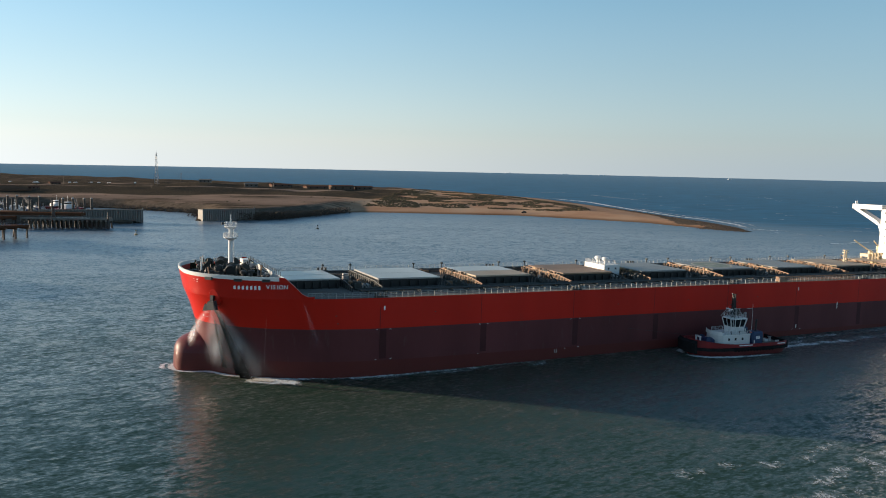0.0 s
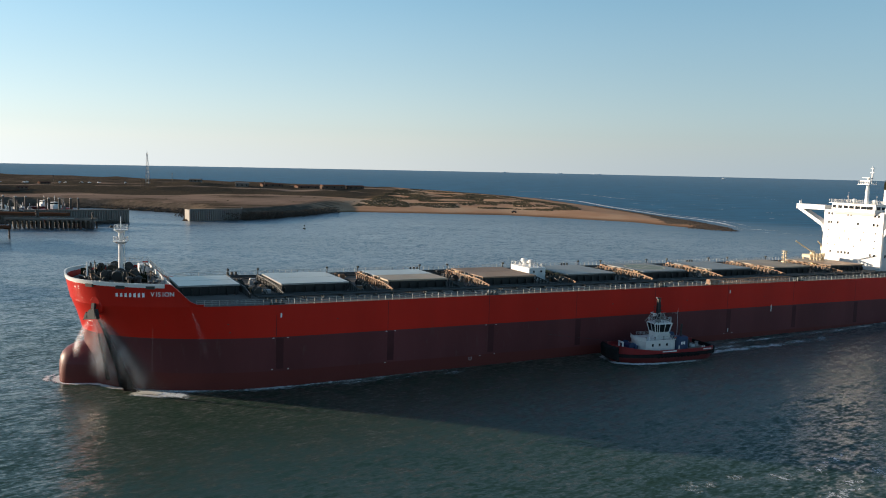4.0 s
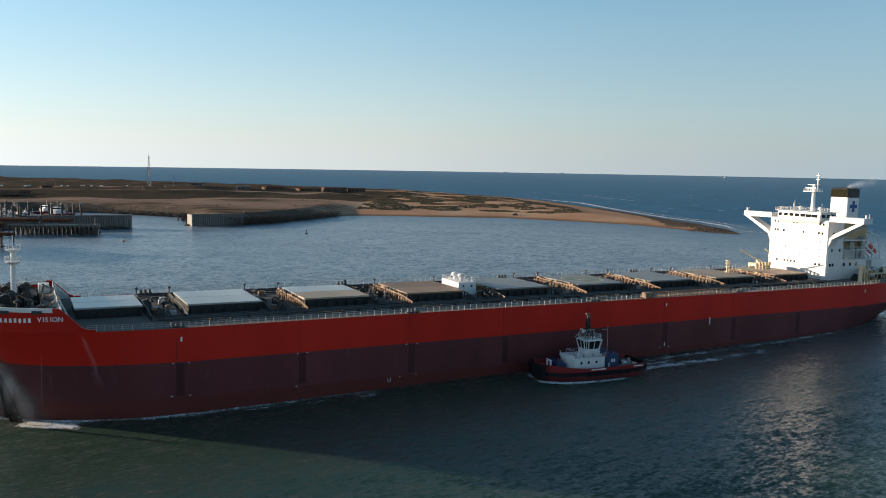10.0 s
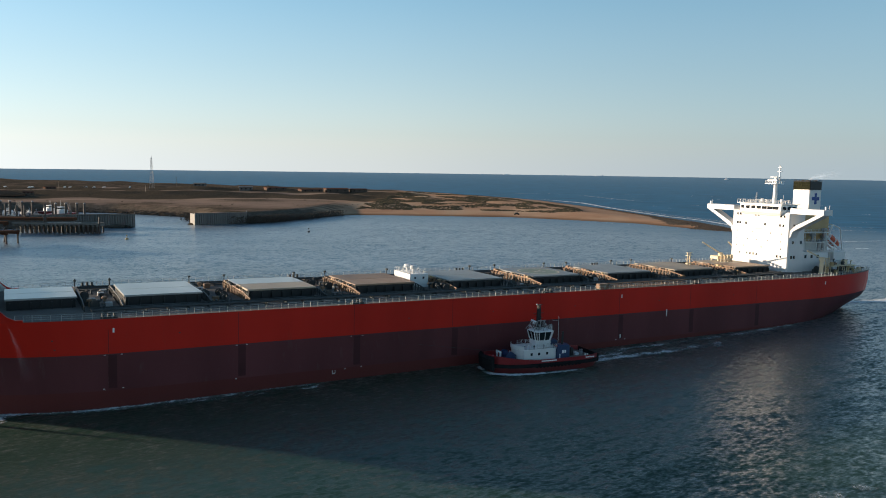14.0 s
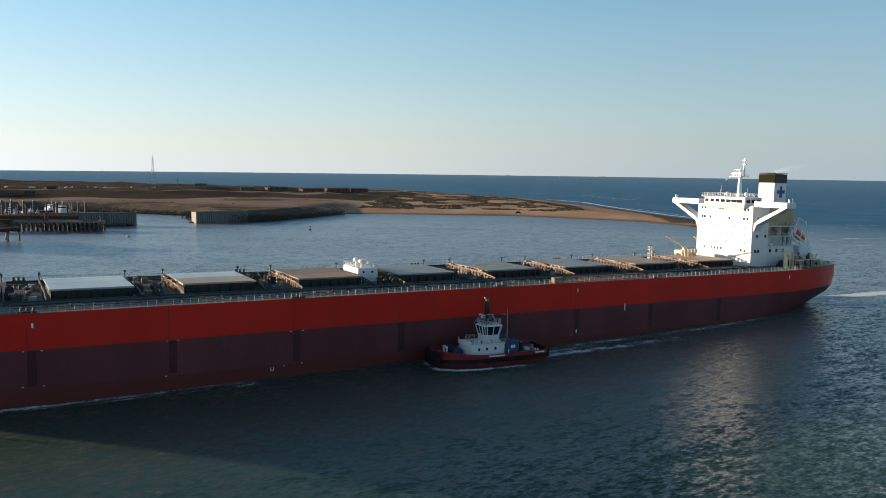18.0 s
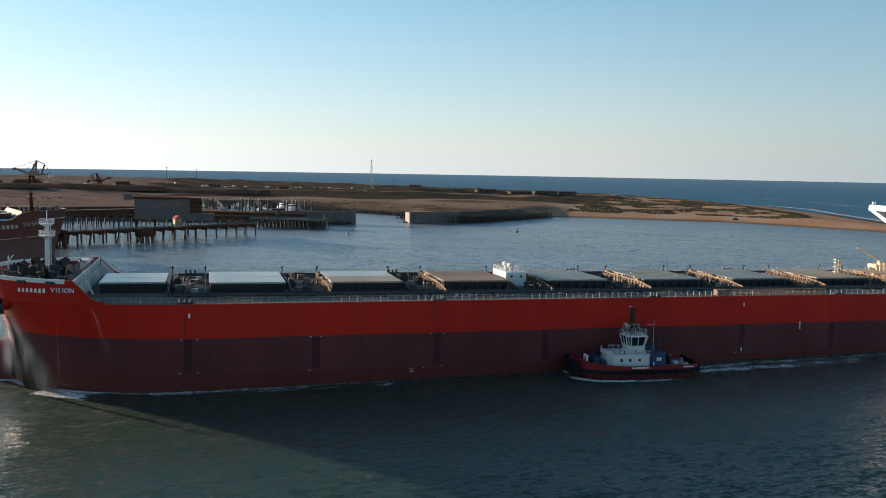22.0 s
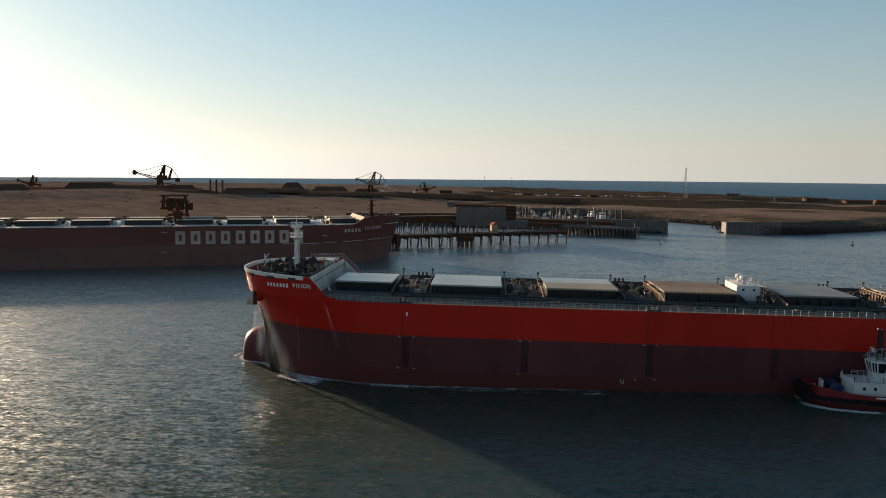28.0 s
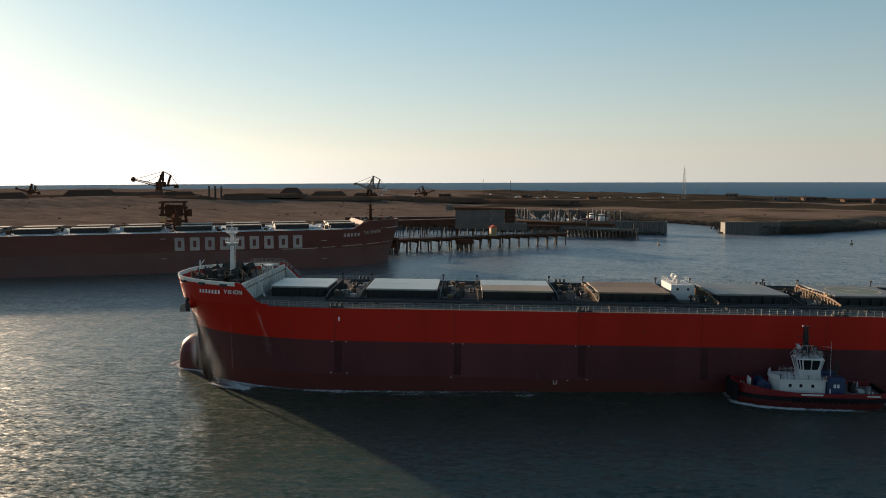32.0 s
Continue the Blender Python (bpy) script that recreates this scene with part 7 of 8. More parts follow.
def make_boats():
    rng = random.Random(12)
    def boat(x, y, turn, L, hullm, housem, label):
        o = thing("workboat", label, "boat", pose(x, y, 0, 0, 0, turn), group="boats in the basin")
        lines = [(-0.8, -L * 0.47, L * 0.45, L * 0.4, L * 0.15, L * 0.15, 0.7), (1.0, -L * 0.5, L * 0.48, L * 0.4, L * 0.15, L * 0.17, 0.8), (2.2, -L * 0.52, L * 0.5, L * 0.38, L * 0.15, L * 0.18, 0.85)]
        part("hull", Build().loft([hull_ring(l) for l in lines], True), hullm, o)
        h = max(1.4, L * 0.1)
        part("deckhouse", Build().box(-L * 0.18, L * 0.14, -L * 0.12, L * 0.12, 2.0, 2.0 + h, 0.2), housem, o)
        part("wheelhouse", Build().box(-L * 0.1, L * 0.06, -L * 0.09, L * 0.09, 2.0 + h, 2.0 + 1.9 * h, 0.2), housem, o)
        part("window_band", Build().box(-L * 0.105, L * 0.065, -L * 0.092, L * 0.092, 2.0 + 1.35 * h, 2.0 + 1.7 * h), GLASS_DARK, o)
        part("mast", Build().tube((0, 0, 2 + 1.9 * h), (0, 0, 2 + 3.6 * h), 0.12, 6).beam((0, -0.4 * h, 2 + 3 * h), (0, 0.4 * h, 2 + 3 * h), 0.1, 0.1), WHITE_WORN, o)
    boat(-372, 640, 75, 30, TUG_RED, WHITE, "red tug with white house moored in the basin")
    boat(-398, 668, 60, 26, HULL_DARK, WHITE, "small tug with white house moored in the basin")
    boat(-418, 640, 80, 20, WHITE_WORN, WHITE_WORN, "white launch moored in the basin")
    for k in range(14):
        x, y = rng.uniform(-455, -395), rng.uniform(585, 660)
        boat(x, y, rng.uniform(0, 180), rng.uniform(8, 13), rng.choice((GEAR, WHITE_WORN, BLUE)), rng.choice((STEEL, WHITE_WORN, SHEET_GREY)), "small motor boat on a basin mooring")
    for k, (x, y) in enumerate([(-434, 600), (-430, 603), (-410, 618), (-404, 621), (-388, 612), (-382, 616), (-352, 598), (-346, 602), (-338, 604), (-333, 606)]):
        o = thing("mooring_pile", "tall dark steel mooring pile in the basin", "pile", pose(x, y, 0), group="mooring piles in the basin")
        part("shaft", Build().tube((0, 0, -3), (0, 0, 12.5), 0.8, 10), PILE_STEEL, o)
        part("cap", Build().turned(0, 0, [(0.9, 12.4), (0.9, 12.8), (0.2, 13.4)], 10), STEEL, o)
    for k in range(22):
        x, y = rng.uniform(-470, -372), rng.uniform(578, 632)
        boat(x, y, rng.choice((10, 20, 100)) + rng.uniform(-8, 8), rng.uniform(6, 10), rng.choice((GEAR, WHITE_WORN, WHITE_WORN)), rng.choice((WHITE_WORN, STEEL)), "small motor boat on a basin mooring")
    for k, (x, y) in enumerate([(-366, 607), (-361, 609), (-424, 590), (-419, 592), (-452, 612), (-447, 614), (-398, 596), (-393, 598), (-376, 586), (-371, 588)]):
        o = thing("mooring_pile", "dark steel mooring pile in the basin", "pile", pose(x, y, 0), group="mooring piles in the basin")
        part("shaft", Build().tube((0, 0, -3), (0, 0, 11.0), 0.7, 10), PILE_STEEL, o)
        part("cap", Build().turned(0, 0, [(0.8, 10.9), (0.8, 11.3), (0.2, 11.8)], 10), PILE_STEEL, o)
    for (x0, y0), (x1, y1) in (((-402, 640), (-424, 662)), ((-360, 634), (-386, 676)), ((-436, 628), (-462, 652))):
        g = thing("gangway", "grey truss gangway down to a pontoon", "gangway", group="gangways in the basin")
        for d in (-0.8, 0.8):
            part("truss", Build().beam((x0 + d, y0, 1.5), (x1 + d, y1, 8.2), 0.3, 0.3).beam((x0 + d, y0, 3.1), (x1 + d, y1, 9.8), 0.22, 0.22), PILE_STEEL, g)
        part("tread", Build().beam((x0, y0, 1.4), (x1, y1, 8.1), 1.6, 0.2), PILE_STEEL, g)
    p = thing("pontoon", "grey floating pontoon with a gangway", "pontoon", at_line((-440, 596), (104, 10)))
    part("float", Build().box(0, 100, 0, 5, 0.1, 1.1, 0.1), STEEL, p)
    part("gangway", Build().beam((20, 2, 1.2), (2, -16, 8), 1.6, 0.5), PILE_STEEL, p)
    for x, y, c in ((-225, 456, OCHRE), (-135, 532, GEAR)):
        o = thing("buoy", "small weathered mooring buoy afloat", "buoy", pose(x, y, 0))
        part("float", Build().turned(0, 0, [(0.2, -0.9), (0.8, -0.4), (0.95, 0.3), (0.8, 0.8), (0.3, 1.0)], 14), c, o, smooth=True)
        part("topmark", Build().tube((0, 0, 1.2), (0, 0, 2.4), 0.15, 6).box(-0.35, 0.35, -0.35, 0.35, 2.2, 2.8), c, o)


make_boats()


def ground_z(x, y):
    return float(land_height(np.array([[float(x)]]), np.array([[float(y)]]))[0, 0])


def make_land_things():
    rng = random.Random(30)
    # lattice tower and slim masts
    x, y = -518, 1130
    z = ground_z(x, y)
    t = thing("lattice_tower", "tall grey lattice radio tower behind the dunes", "radio tower", pose(x, y, z))
    H = 56 - z
    for sx, sy in ((-1, -1), (1, -1), (1, 1), (-1, 1)):
        part("leg", Build().tube((sx * 2.6, sy * 2.6, -1), (sx * 0.5, sy * 0.5, H * 0.92), 0.17, 5, 0.12), STEEL, t)
    for k in range(9):
        u, v = k / 9, (k + 1) / 9
        a, c = 2.6 - 2.1 * u, 2.6 - 2.1 * v
        b = Build()
        for s in (-1, 1):
            b.tube((-a, s * a, H * 0.92 * u), (c, s * c, H * 0.92 * v), 0.07, 4).tube((a, s * a, H * 0.92 * u), (-c, s * c, H * 0.92 * v), 0.07, 4)
            b.tube((s * a, -a, H * 0.92 * u), (s * c, c, H * 0.92 * v), 0.07, 4).tube((s * a, a, H * 0.92 * u), (s * c, -c, H * 0.92 * v), 0.07, 4)
        part("bracing", b, STEEL, t)
    part("aerial", Build().tube((0, 0, H * 0.9), (0, 0, H), 0.15, 5), STEEL, t)
    for x, y, h in ((-659, 830, 22), (-654, 883, 22), (-601, 893, 12), (-490, 1150, 16), (-560, 960, 10), (-300, 980, 8), (-420, 900, 9)):
        z = ground_z(x, y)
        o = thing("mast", "slim grey pole mast on the dunes", "mast", pose(x, y, z), group="masts on the dunes")
        part("pole", Build().tube((0, 0, -1), (0, 0, h), 0.35, 6, 0.2), PILE_STEEL, o)
        part("head", Build().box(-0.6, 0.6, -0.3, 0.3, h - 1.0, h), PILE_STEEL, o)
    # low buildings on the spit
    for x, y, turn, w, d, h, m, lab in ((-300, 1010, 35, 26, 12, 3.2, HOUSE_ROOF, "low brown-roofed house among the dunes"), (-262, 1040, 40, 30, 12, 3.6, HOUSE_ROOF, "low brown-roofed house among the dunes"),
                                        (-232, 1060, 30, 30, 14, 4.6, HOUSE_ROOF, "large brown-roofed house on the ridge"), (-330, 985, 20, 16, 10, 4, SHEET_GREY, "grey shed among the dunes"),
                                        (-205, 1075, 30, 22, 10, 4, HOUSE_ROOF, "low brown-roofed house among the dunes"), (-395, 1000, 10, 14, 8, 3.5, SHEET_GREY, "grey shed among the dunes"),
                                        (-640, 900, 50, 14, 8, 2.6, HOUSE_ROOF, "brown shed on the made ground"), (-560, 940, 50, 12, 7, 2.4, HOUSE_ROOF, "brown shed on the made ground"),
                                        (-700, 800, 40, 16, 8, 2.8, HOUSE_ROOF, "brown shed on the made ground"), (-500, 800, 30, 10, 6, 2.4, HOUSE_ROOF, "brown shed on the made ground")):
        z = ground_z(x, y)
        o = thing("house", lab, "building", pose(x, y, z, 0, 0, turn), group="low buildings on the land")
        part("wall", Build().box(-w / 2, w / 2, -d / 2, d / 2, -1.5, h), HOUSE_WALL if m == HOUSE_ROOF else m, o)
        part("roof", Build().loft([[(xx, -d / 2 - 0.6, h), (xx, 0, h + 1.0), (xx, d / 2 + 0.6, h), (xx, d / 2 + 0.6, h - 0.25), (xx, -d / 2 - 0.6, h - 0.25)] for xx in (-w / 2 - 0.6, w / 2 + 0.6)], True), m, o)
        for k in range(3):
            xx = -w / 3 + w / 3 * k
            part("window", Build().box(xx - 0.8, xx + 0.8, -d / 2 - 0.08, -d / 2 + 0.05, 1.2, 2.6), GLASS_DARK, o)
    # pale vehicles and tanks parked on the made ground
    for k in range(30):
        a, dist = math.radians(rng.uniform(-36, -20)), rng.uniform(1130, 1220)
        if k % 3 == 0:
            a, dist = math.radians(rng.uniform(-46, -34)), rng.uniform(1000, 1150)
        x, y = dist * math.sin(a), dist * math.cos(a)
        z = ground_z(x, y)
        if z < 5:
            continue
        o = thing("parked_vehicle", "pale utility vehicle parked on the made ground", "vehicle", pose(x, y, z, 0, 0, rng.uniform(0, 360)), group="vehicles on the made ground")
        L = rng.choice((4.3, 4.6, 5.2))
        part("body", Build().box(-L / 2, L / 2, -0.95, 0.95, 0.4, 1.3, 0.15), WHITE, o)
        part("cab", Build().box(-L / 2 + 0.9, L / 2 - 1.4, -0.85, 0.85, 1.3, 2.0 + 0.6 * (L > 6), 0.2), WHITE, o)
        part("wheels", Build().tube((-L / 3, -1, 0.4), (-L / 3, 1, 0.4), 0.4, 8).tube((L / 3, -1, 0.4), (L / 3, 1, 0.4), 0.4, 8), RUBBER, o)
    z = ground_z(6, 755)
    o = thing("beach_vehicle", "dark off-road vehicle standing on the beach", "vehicle", pose(6, 757, z, 0, 0, 20))
    part("body", Build().box(-2.4, 2.4, -1, 1, 0.5, 1.3, 0.15), GEAR, o)
    part("cab", Build().box(-1.4, 1.6, -0.9, 0.9, 1.3, 2.1, 0.25), GEAR, o)
    for sx in (-1.5, 1.5):
        for sy in (-0.9, 0.9):
            part("wheel", Build().tube((sx, sy - 0.15, 0.45), (sx, sy + 0.15, 0.45), 0.45, 10), RUBBER, o)
    # bucket-wheel reclaimers and stackers on the stockyard
    for x, y, turn, k, lab in ((-1000, 560, 35, 1.0, "rust-brown bucket-wheel reclaimer on the stockyard"), (-760, 720, 30, 0.85, "brown stacker with white counterweights on the stockyard"), (-680, 740, -150, 0.5, "low brown stacker boom on the stockyard"), (-1210, 477, 20, 0.7, "distant brown stacker on the stockyard")):
        z = ground_z(x, y)
        o = thing("reclaimer", lab, "mining machine", pose(x, y, z - 0.5, 0, 0, turn), group="stockyard machines")
        o.scale = (k, k, k)
        part("portal", Build().beam((-5, -4, 0), (-2, -2, 11), 1.6, 1.6).beam((5, -4, 0), (2, -2, 11), 1.6, 1.6).beam((-5, 4, 0), (-2, 2, 11), 1.6, 1.6).beam((5, 4, 0), (2, 2, 11), 1.6, 1.6), PIER_RUST, o)
        part("turntable", Build().turned(0, 0, [(4.0, 10.5), (4.0, 12.5), (3.2, 13)], 12), PIER_RUST, o)
        paint = STACKER_GREY if k == 0.85 else PIER_RUST
        q = 1.0 if k in (1.0, 0.7) else 0.62
        boom = Build()
        for sy in (-1.2, 1.2):
            boom.beam((-3, sy, 13.0), (-34 * q, sy, 21.4), 0.5, 0.5).beam((-3, sy, 16.4), (-34 * q, sy, 23.0), 0.5, 0.5)
            for i in range(10):
                u, v = i / 10, (i + 1) / 10
                boom.beam((-3 - (34 * q - 3) * u, sy, 13.0 + 8.4 * u), (-3 - (34 * q - 3) * v, sy, 16.4 + 6.6 * v), 0.3, 0.3)
                boom.beam((-3 - (34 * q - 3) * v, sy, 13.0 + 8.4 * v), (-3 - (34 * q - 3) * v, sy, 16.4 + 6.6 * v), 0.3, 0.3)
        boom.beam((-3, 0, 13.2), (-34 * q, 0, 21.6), 2.0, 0.4)
        part("boom", boom, paint, o)
        ring = lambda r, yy: [(-35.5 + r * math.cos(a), yy, 22.5 + r * math.sin(a)) for a in [2 * math.pi * i / 14 for i in range(14)]]
        if q == 1.0:
            part("bucket_wheel", Build().loft([ring(3.0, -1.0), ring(3.5, 0), ring(3.0, 1.0)], True), paint, o)
        else:
            part("boom_head", Build().box(-34 * q - 2.5, -34 * q + 0.5, -1.8, 1.8, 19.5, 23.0, 0.2), paint, o)
        part("pylon", Build().beam((-2, -2, 13), (7, -1, 33), 1.7, 1.7).beam((-2, 2, 13), (7, 1, 33), 1.7, 1.7).beam((5, -2, 13), (7, -1, 33), 1.4, 1.4).beam((5, 2, 13), (7, 1, 33), 1.4, 1.4)
             .beam((12, -2, 13), (17, -1, 28), 1.4, 1.4).beam((12, 2, 13), (17, 1, 28), 1.4, 1.4).beam((7, 0, 33), (17, 0, 28), 1.0, 1.0), paint, o)
        part("stay", Build().beam((7, 0, 33), (-33 * q, 0, 22.8), 0.5, 0.5).beam((17, 0, 28), (26, 0, 15), 0.5, 0.5).beam((7, 0, 30), (-18 * q, 0, 18.5), 0.5, 0.5), paint, o)
        part("counter_boom", Build().beam((2, 0, 13.5), (26, 0, 15), 1.6, 1.6), paint, o)
        part("counterweight", Build().box(22, 27, -2.4, 2.4, 10.5, 15.5, 0.3), WHITE_WORN if k == 0.85 else paint, o)
        part("machine_house", Build().box(-3, 9, -3.5, 3.5, 12.5, 19, 0.3), paint, o)
        part("tail_conveyor", Build().beam((4, 0, 9), (60, 0, 1), 1.4, 1.0), paint, o)
    for dx in (0, 6, 12):
        x, y = -880 + dx * 0.7, 560 + dx * 1.0
        z = ground_z(x, y)
        o = thing("stack", "slim dark chimney stack on the stockyard", "stack", pose(x, y, z), group="stacks on the stockyard")
        part("shaft", Build().tube((0, 0, -1), (0, 0, 16), 1.3, 10, 1.0), PILE_STEEL, o)
        part("ladder", Build().box(1.2, 1.5, -0.4, 0.4, 0, 15), PILE_STEEL, o)
    # heaps of ore in the stockyard
    heap_rng = random.Random(61)
    for az, r, length, high in ((-55.2, 1010, 62, 7), (-52.0, 1080, 34, 8), (-49.4, 1040, 52, 7.5), (-46.8, 1060, 40, 6), (-59.5, 1120, 48, 6.5), (-65.0, 1150, 70, 8), (-70.0, 1120, 60, 7)):
        x, y = r * math.sin(radians(az)), r * math.cos(radians(az))
        o = thing("ore_heap", "dark red-brown heap of ore on the stockyard", "ore heap", pose(x, y, ground_z(x, y), 0, 0, -az + heap_rng.uniform(-10, 10)), group="ore heaps on the stockyard")
        rings = []
        for u, grow in ((0.0, 1.0), (0.35, 0.72), (0.7, 0.42), (0.95, 0.16), (1.0, 0.08)):
            ring = []
            for i in range(28):
                a = 2 * math.pi * i / 28
                w = high * 1.35 * grow * heap_rng.uniform(0.93, 1.06)
                ring.append((math.copysign(length / 2 - high * 1.35, math.cos(a)) + w * math.cos(a), w * math.sin(a), -1.5 + (high + 1.5) * u + heap_rng.uniform(-0.3, 0.3) * (u > 0)))
            rings.append(ring)
        part("mound", Build().loft(rings, True), ORE_HEAP, o, smooth=True)
    # ships far out and a small boat
    for x, y, L, lab in ((300, 4850, 42, "hazy ship at anchor on the horizon"), (520, 4830, 50, "hazy ship at anchor on the horizon"), (-30, 4860, 36, "hazy ship at anchor on the horizon")):
        o = thing("distant_ship", lab, "cargo ship", pose(x, y, 0, 0, 0, 8), group="ships on the horizon")
        part("hull", Build().loft([hull_ring((z, -L / 2, L / 2, L / 6, L / 8, 8, 0.8)) for z in (0, 1.6)], True), HAZY, o)
        part("house", Build().box(L / 2 - 16, L / 2 - 6, -3, 3, 1.6, 4.4, 0.3), HAZY, o)
    o = thing("distant_boat", "small white motor boat far out at sea", "boat", pose(1010, 3900, 0, 0, 0, 15))
    part("hull", Build().loft([hull_ring((z, -11, 11, 7, 4, 3, 0.9)) for z in (0, 2.6)], True), WHITE, o)
    part("cabin", Build().box(-4, 5, -2.2, 2.2, 2.6, 6.5, 0.4), WHITE, o)
    # conical stockpiles
    for k in range(9):
        x, y = -1150 + 75 * k + rng.uniform(-20, 20), 420 + 45 * k + rng.uniform(-25, 25)
        z = ground_z(x, y)
        h = rng.uniform(3.5, 6.5)
        o = thing("stockpile", "long dark heap of iron ore on the stockyard", "ore heap", pose(x, y, z - 1, 0, 0, 25 + rng.uniform(-8, 8)), group="ore stockpiles")
        rings = []
        for zz, kx in ((0, 1.0), (0.35, 0.78), (0.7, 0.5), (0.93, 0.25), (1.0, 0.1)):
            rings.append([((40 + 22 * kx) * math.copysign(abs(math.cos(a)) ** 0.6, math.cos(a)) + rng.uniform(-1, 1), 24 * kx * math.sin(a) + rng.uniform(-0.8, 0.8), zz * h + rng.uniform(-0.2, 0.2)) for a in [2 * math.pi * i / 28 for i in range(28)]])
        tagged(o, kind="stuff")
        part("mound", Build().loft(rings, True), ORE, o, smooth=True)


make_land_things()


def scatter_rocks_and_scrub():
    rng = np.random.RandomState(7)
    # armour stone on the basin edges and the reef at the spit's tip
    b = Build()
    def rock(x, y, z, s):
        n = 5
        ring = lambda k, zz: [(x + s * k * math.cos(a + 0.3) * rng.uniform(0.7, 1.2), y + s * k * math.sin(a + 0.3) * rng.uniform(0.7, 1.2), zz) for a in [2 * math.pi * i / n for i in range(n)]]
        b.loft([ring(1.0, z - 0.6 * s), ring(0.95, z + 0.2 * s), ring(0.45, z + 0.7 * s)], True)
    def along(pts, count, spread, s0, s1, z0, z1):
        P = np.array(pts, float)
        seg = np.hypot(*(P[1:] - P[:-1]).T)
        cum = np.r_[0, np.cumsum(seg)]
        for _ in range(count):
            u = rng.uniform(0, cum[-1])
            i = min(np.searchsorted(cum, u, side="right") - 1, len(seg) - 1)
            f = (u - cum[i]) / seg[i]
            d = (P[i + 1] - P[i]) / seg[i]
            o = rng.normal(0, spread * 0.4)
            x, y = P[i] + d * seg[i] * f + np.array([-d[1], d[0]]) * o
            g = ground_z(x, y)
            rock(x, y, max(rng.uniform(z0, z1), -0.2 + 0.5 * g) if z1 > 3 else max(g, -0.3) + rng.uniform(-0.25, 0.2), rng.uniform(s0, s1))
    along([(-153, 716), (-172, 650), (-190, 608), (-205, 594)], 2600, 8, 0.2, 0.5, 0.0, 5.0)
    along([(-246, 602), (-270, 656), (-358, 691), (-430, 691)], 1500, 7, 0.2, 0.5, 0.0, 4.0)
    along([(-440, 562), (-330, 540), (-300, 536)], 400, 5, 0.4, 0.9, 0.0, 5.0)
    along([(168, 617), (168, 645), (162, 690), (146, 752), (126, 838), (100, 945)], 2200, 7, 0.3, 0.6, -0.1, 0.6)
    along([(-212, 590), (-199, 596), (-186, 612), (-180, 630)], 900, 8, 0.25, 0.6, 0.0, 6.0)
    along([(142, 640), (152, 630), (162, 621), (169, 616)], 1300, 11, 0.3, 0.6, 0.0, 0.7)
    along([(150, 640), (158, 646), (160, 680), (150, 740)], 2300, 15, 0.3, 0.6, 0.2, 1.1)
    along([(154, 628), (162, 621), (170, 614)], 700, 5, 0.3, 0.8, -0.2, 0.4)
    along([(-480, 400), (-540, 290), (-620, 150), (-700, 0)], 700, 8, 0.6, 1.2, 0.0, 5.0)
    me = b.mesh("armour_rock", ROCK)
    tagged(new("armour_rock", me), "dark boulders along the shore and reef", "rocks", kind="stuff")
    # scrub: low uneven clumps on the dunes
    b = Build()
    n0 = 60000
    az, r = np.radians(rng.uniform(-58, 5, n0)), rng.uniform(740, 1260, n0)
    X, Y = r * np.sin(az), r * np.cos(az)
    half = n0 // 2
    X[:half], Y[:half] = rng.uniform(-170, 70, half), rng.uniform(770, 1150, half)
    d, Z = shore_distance(X, Y), land_height(X, Y)
    ok = (d > 40) & (Z > 2.8) & (lumps(X, Y, 60, 40) + 0.5 * lumps(X, Y, 22, 41) > -0.15) & ((X > -150) | (rng.uniform(size=n0) < 0.015))
    keep = np.nonzero(ok)[0]
    rng.shuffle(keep)
    for x, y, z in zip(X[keep[:15000]], Y[keep[:15000]], Z[keep[:15000]]):
        s = rng.uniform(0.35, 0.95)
        j = rng.uniform(0.6, 1.3, 24)
        t0 = rng.uniform(0, 1)
        ring = lambda k, zz, q: [(x + s * k * math.cos(t0 + 1.2566 * i) * j[q + i], y + s * k * math.sin(t0 + 1.2566 * i) * j[q + i + 5], zz) for i in range(5)]
        b.loft([ring(1.1, z - 0.2, 0), ring(1.2, z + 0.3 * s, 5), ring(0.6, z + 0.65 * s, 10)], True)
    # sparse dark bushes and spoil lumps on the stockyard side
    az, r = np.radians(rng.uniform(-78, -34, 30000)), rng.uniform(560, 1500, 30000)
    X, Y = r * np.sin(az), r * np.cos(az)
    d, Z = shore_distance(X, Y), land_height(X, Y)
    keep = np.nonzero((d > 25) & (lumps(X, Y, 110, 50) + 0.6 * lumps(X, Y, 35, 51) > 0.35))[0][:160]
    for x, y, z in zip(X[keep], Y[keep], Z[keep]):
        s = rng.uniform(0.5, 1.3)
        j = rng.uniform(0.6, 1.3, 24)
        ring = lambda k, zz, q: [(x + s * k * math.cos(1.2566 * i) * j[q + i], y + s * k * math.sin(1.2566 * i) * j[q + i + 5], zz) for i in range(5)]
        b.loft([ring(1.2, z - 0.2, 0), ring(1.3, z + 0.3 * s, 5), ring(0.6, z + 0.6 * s, 10)], True)
    me = b.mesh("scrub", SCRUB)
    tagged(new("scrub", me), "low dark green scrub on the dunes", "scrub", kind="stuff")


scatter_rocks_and_scrub()


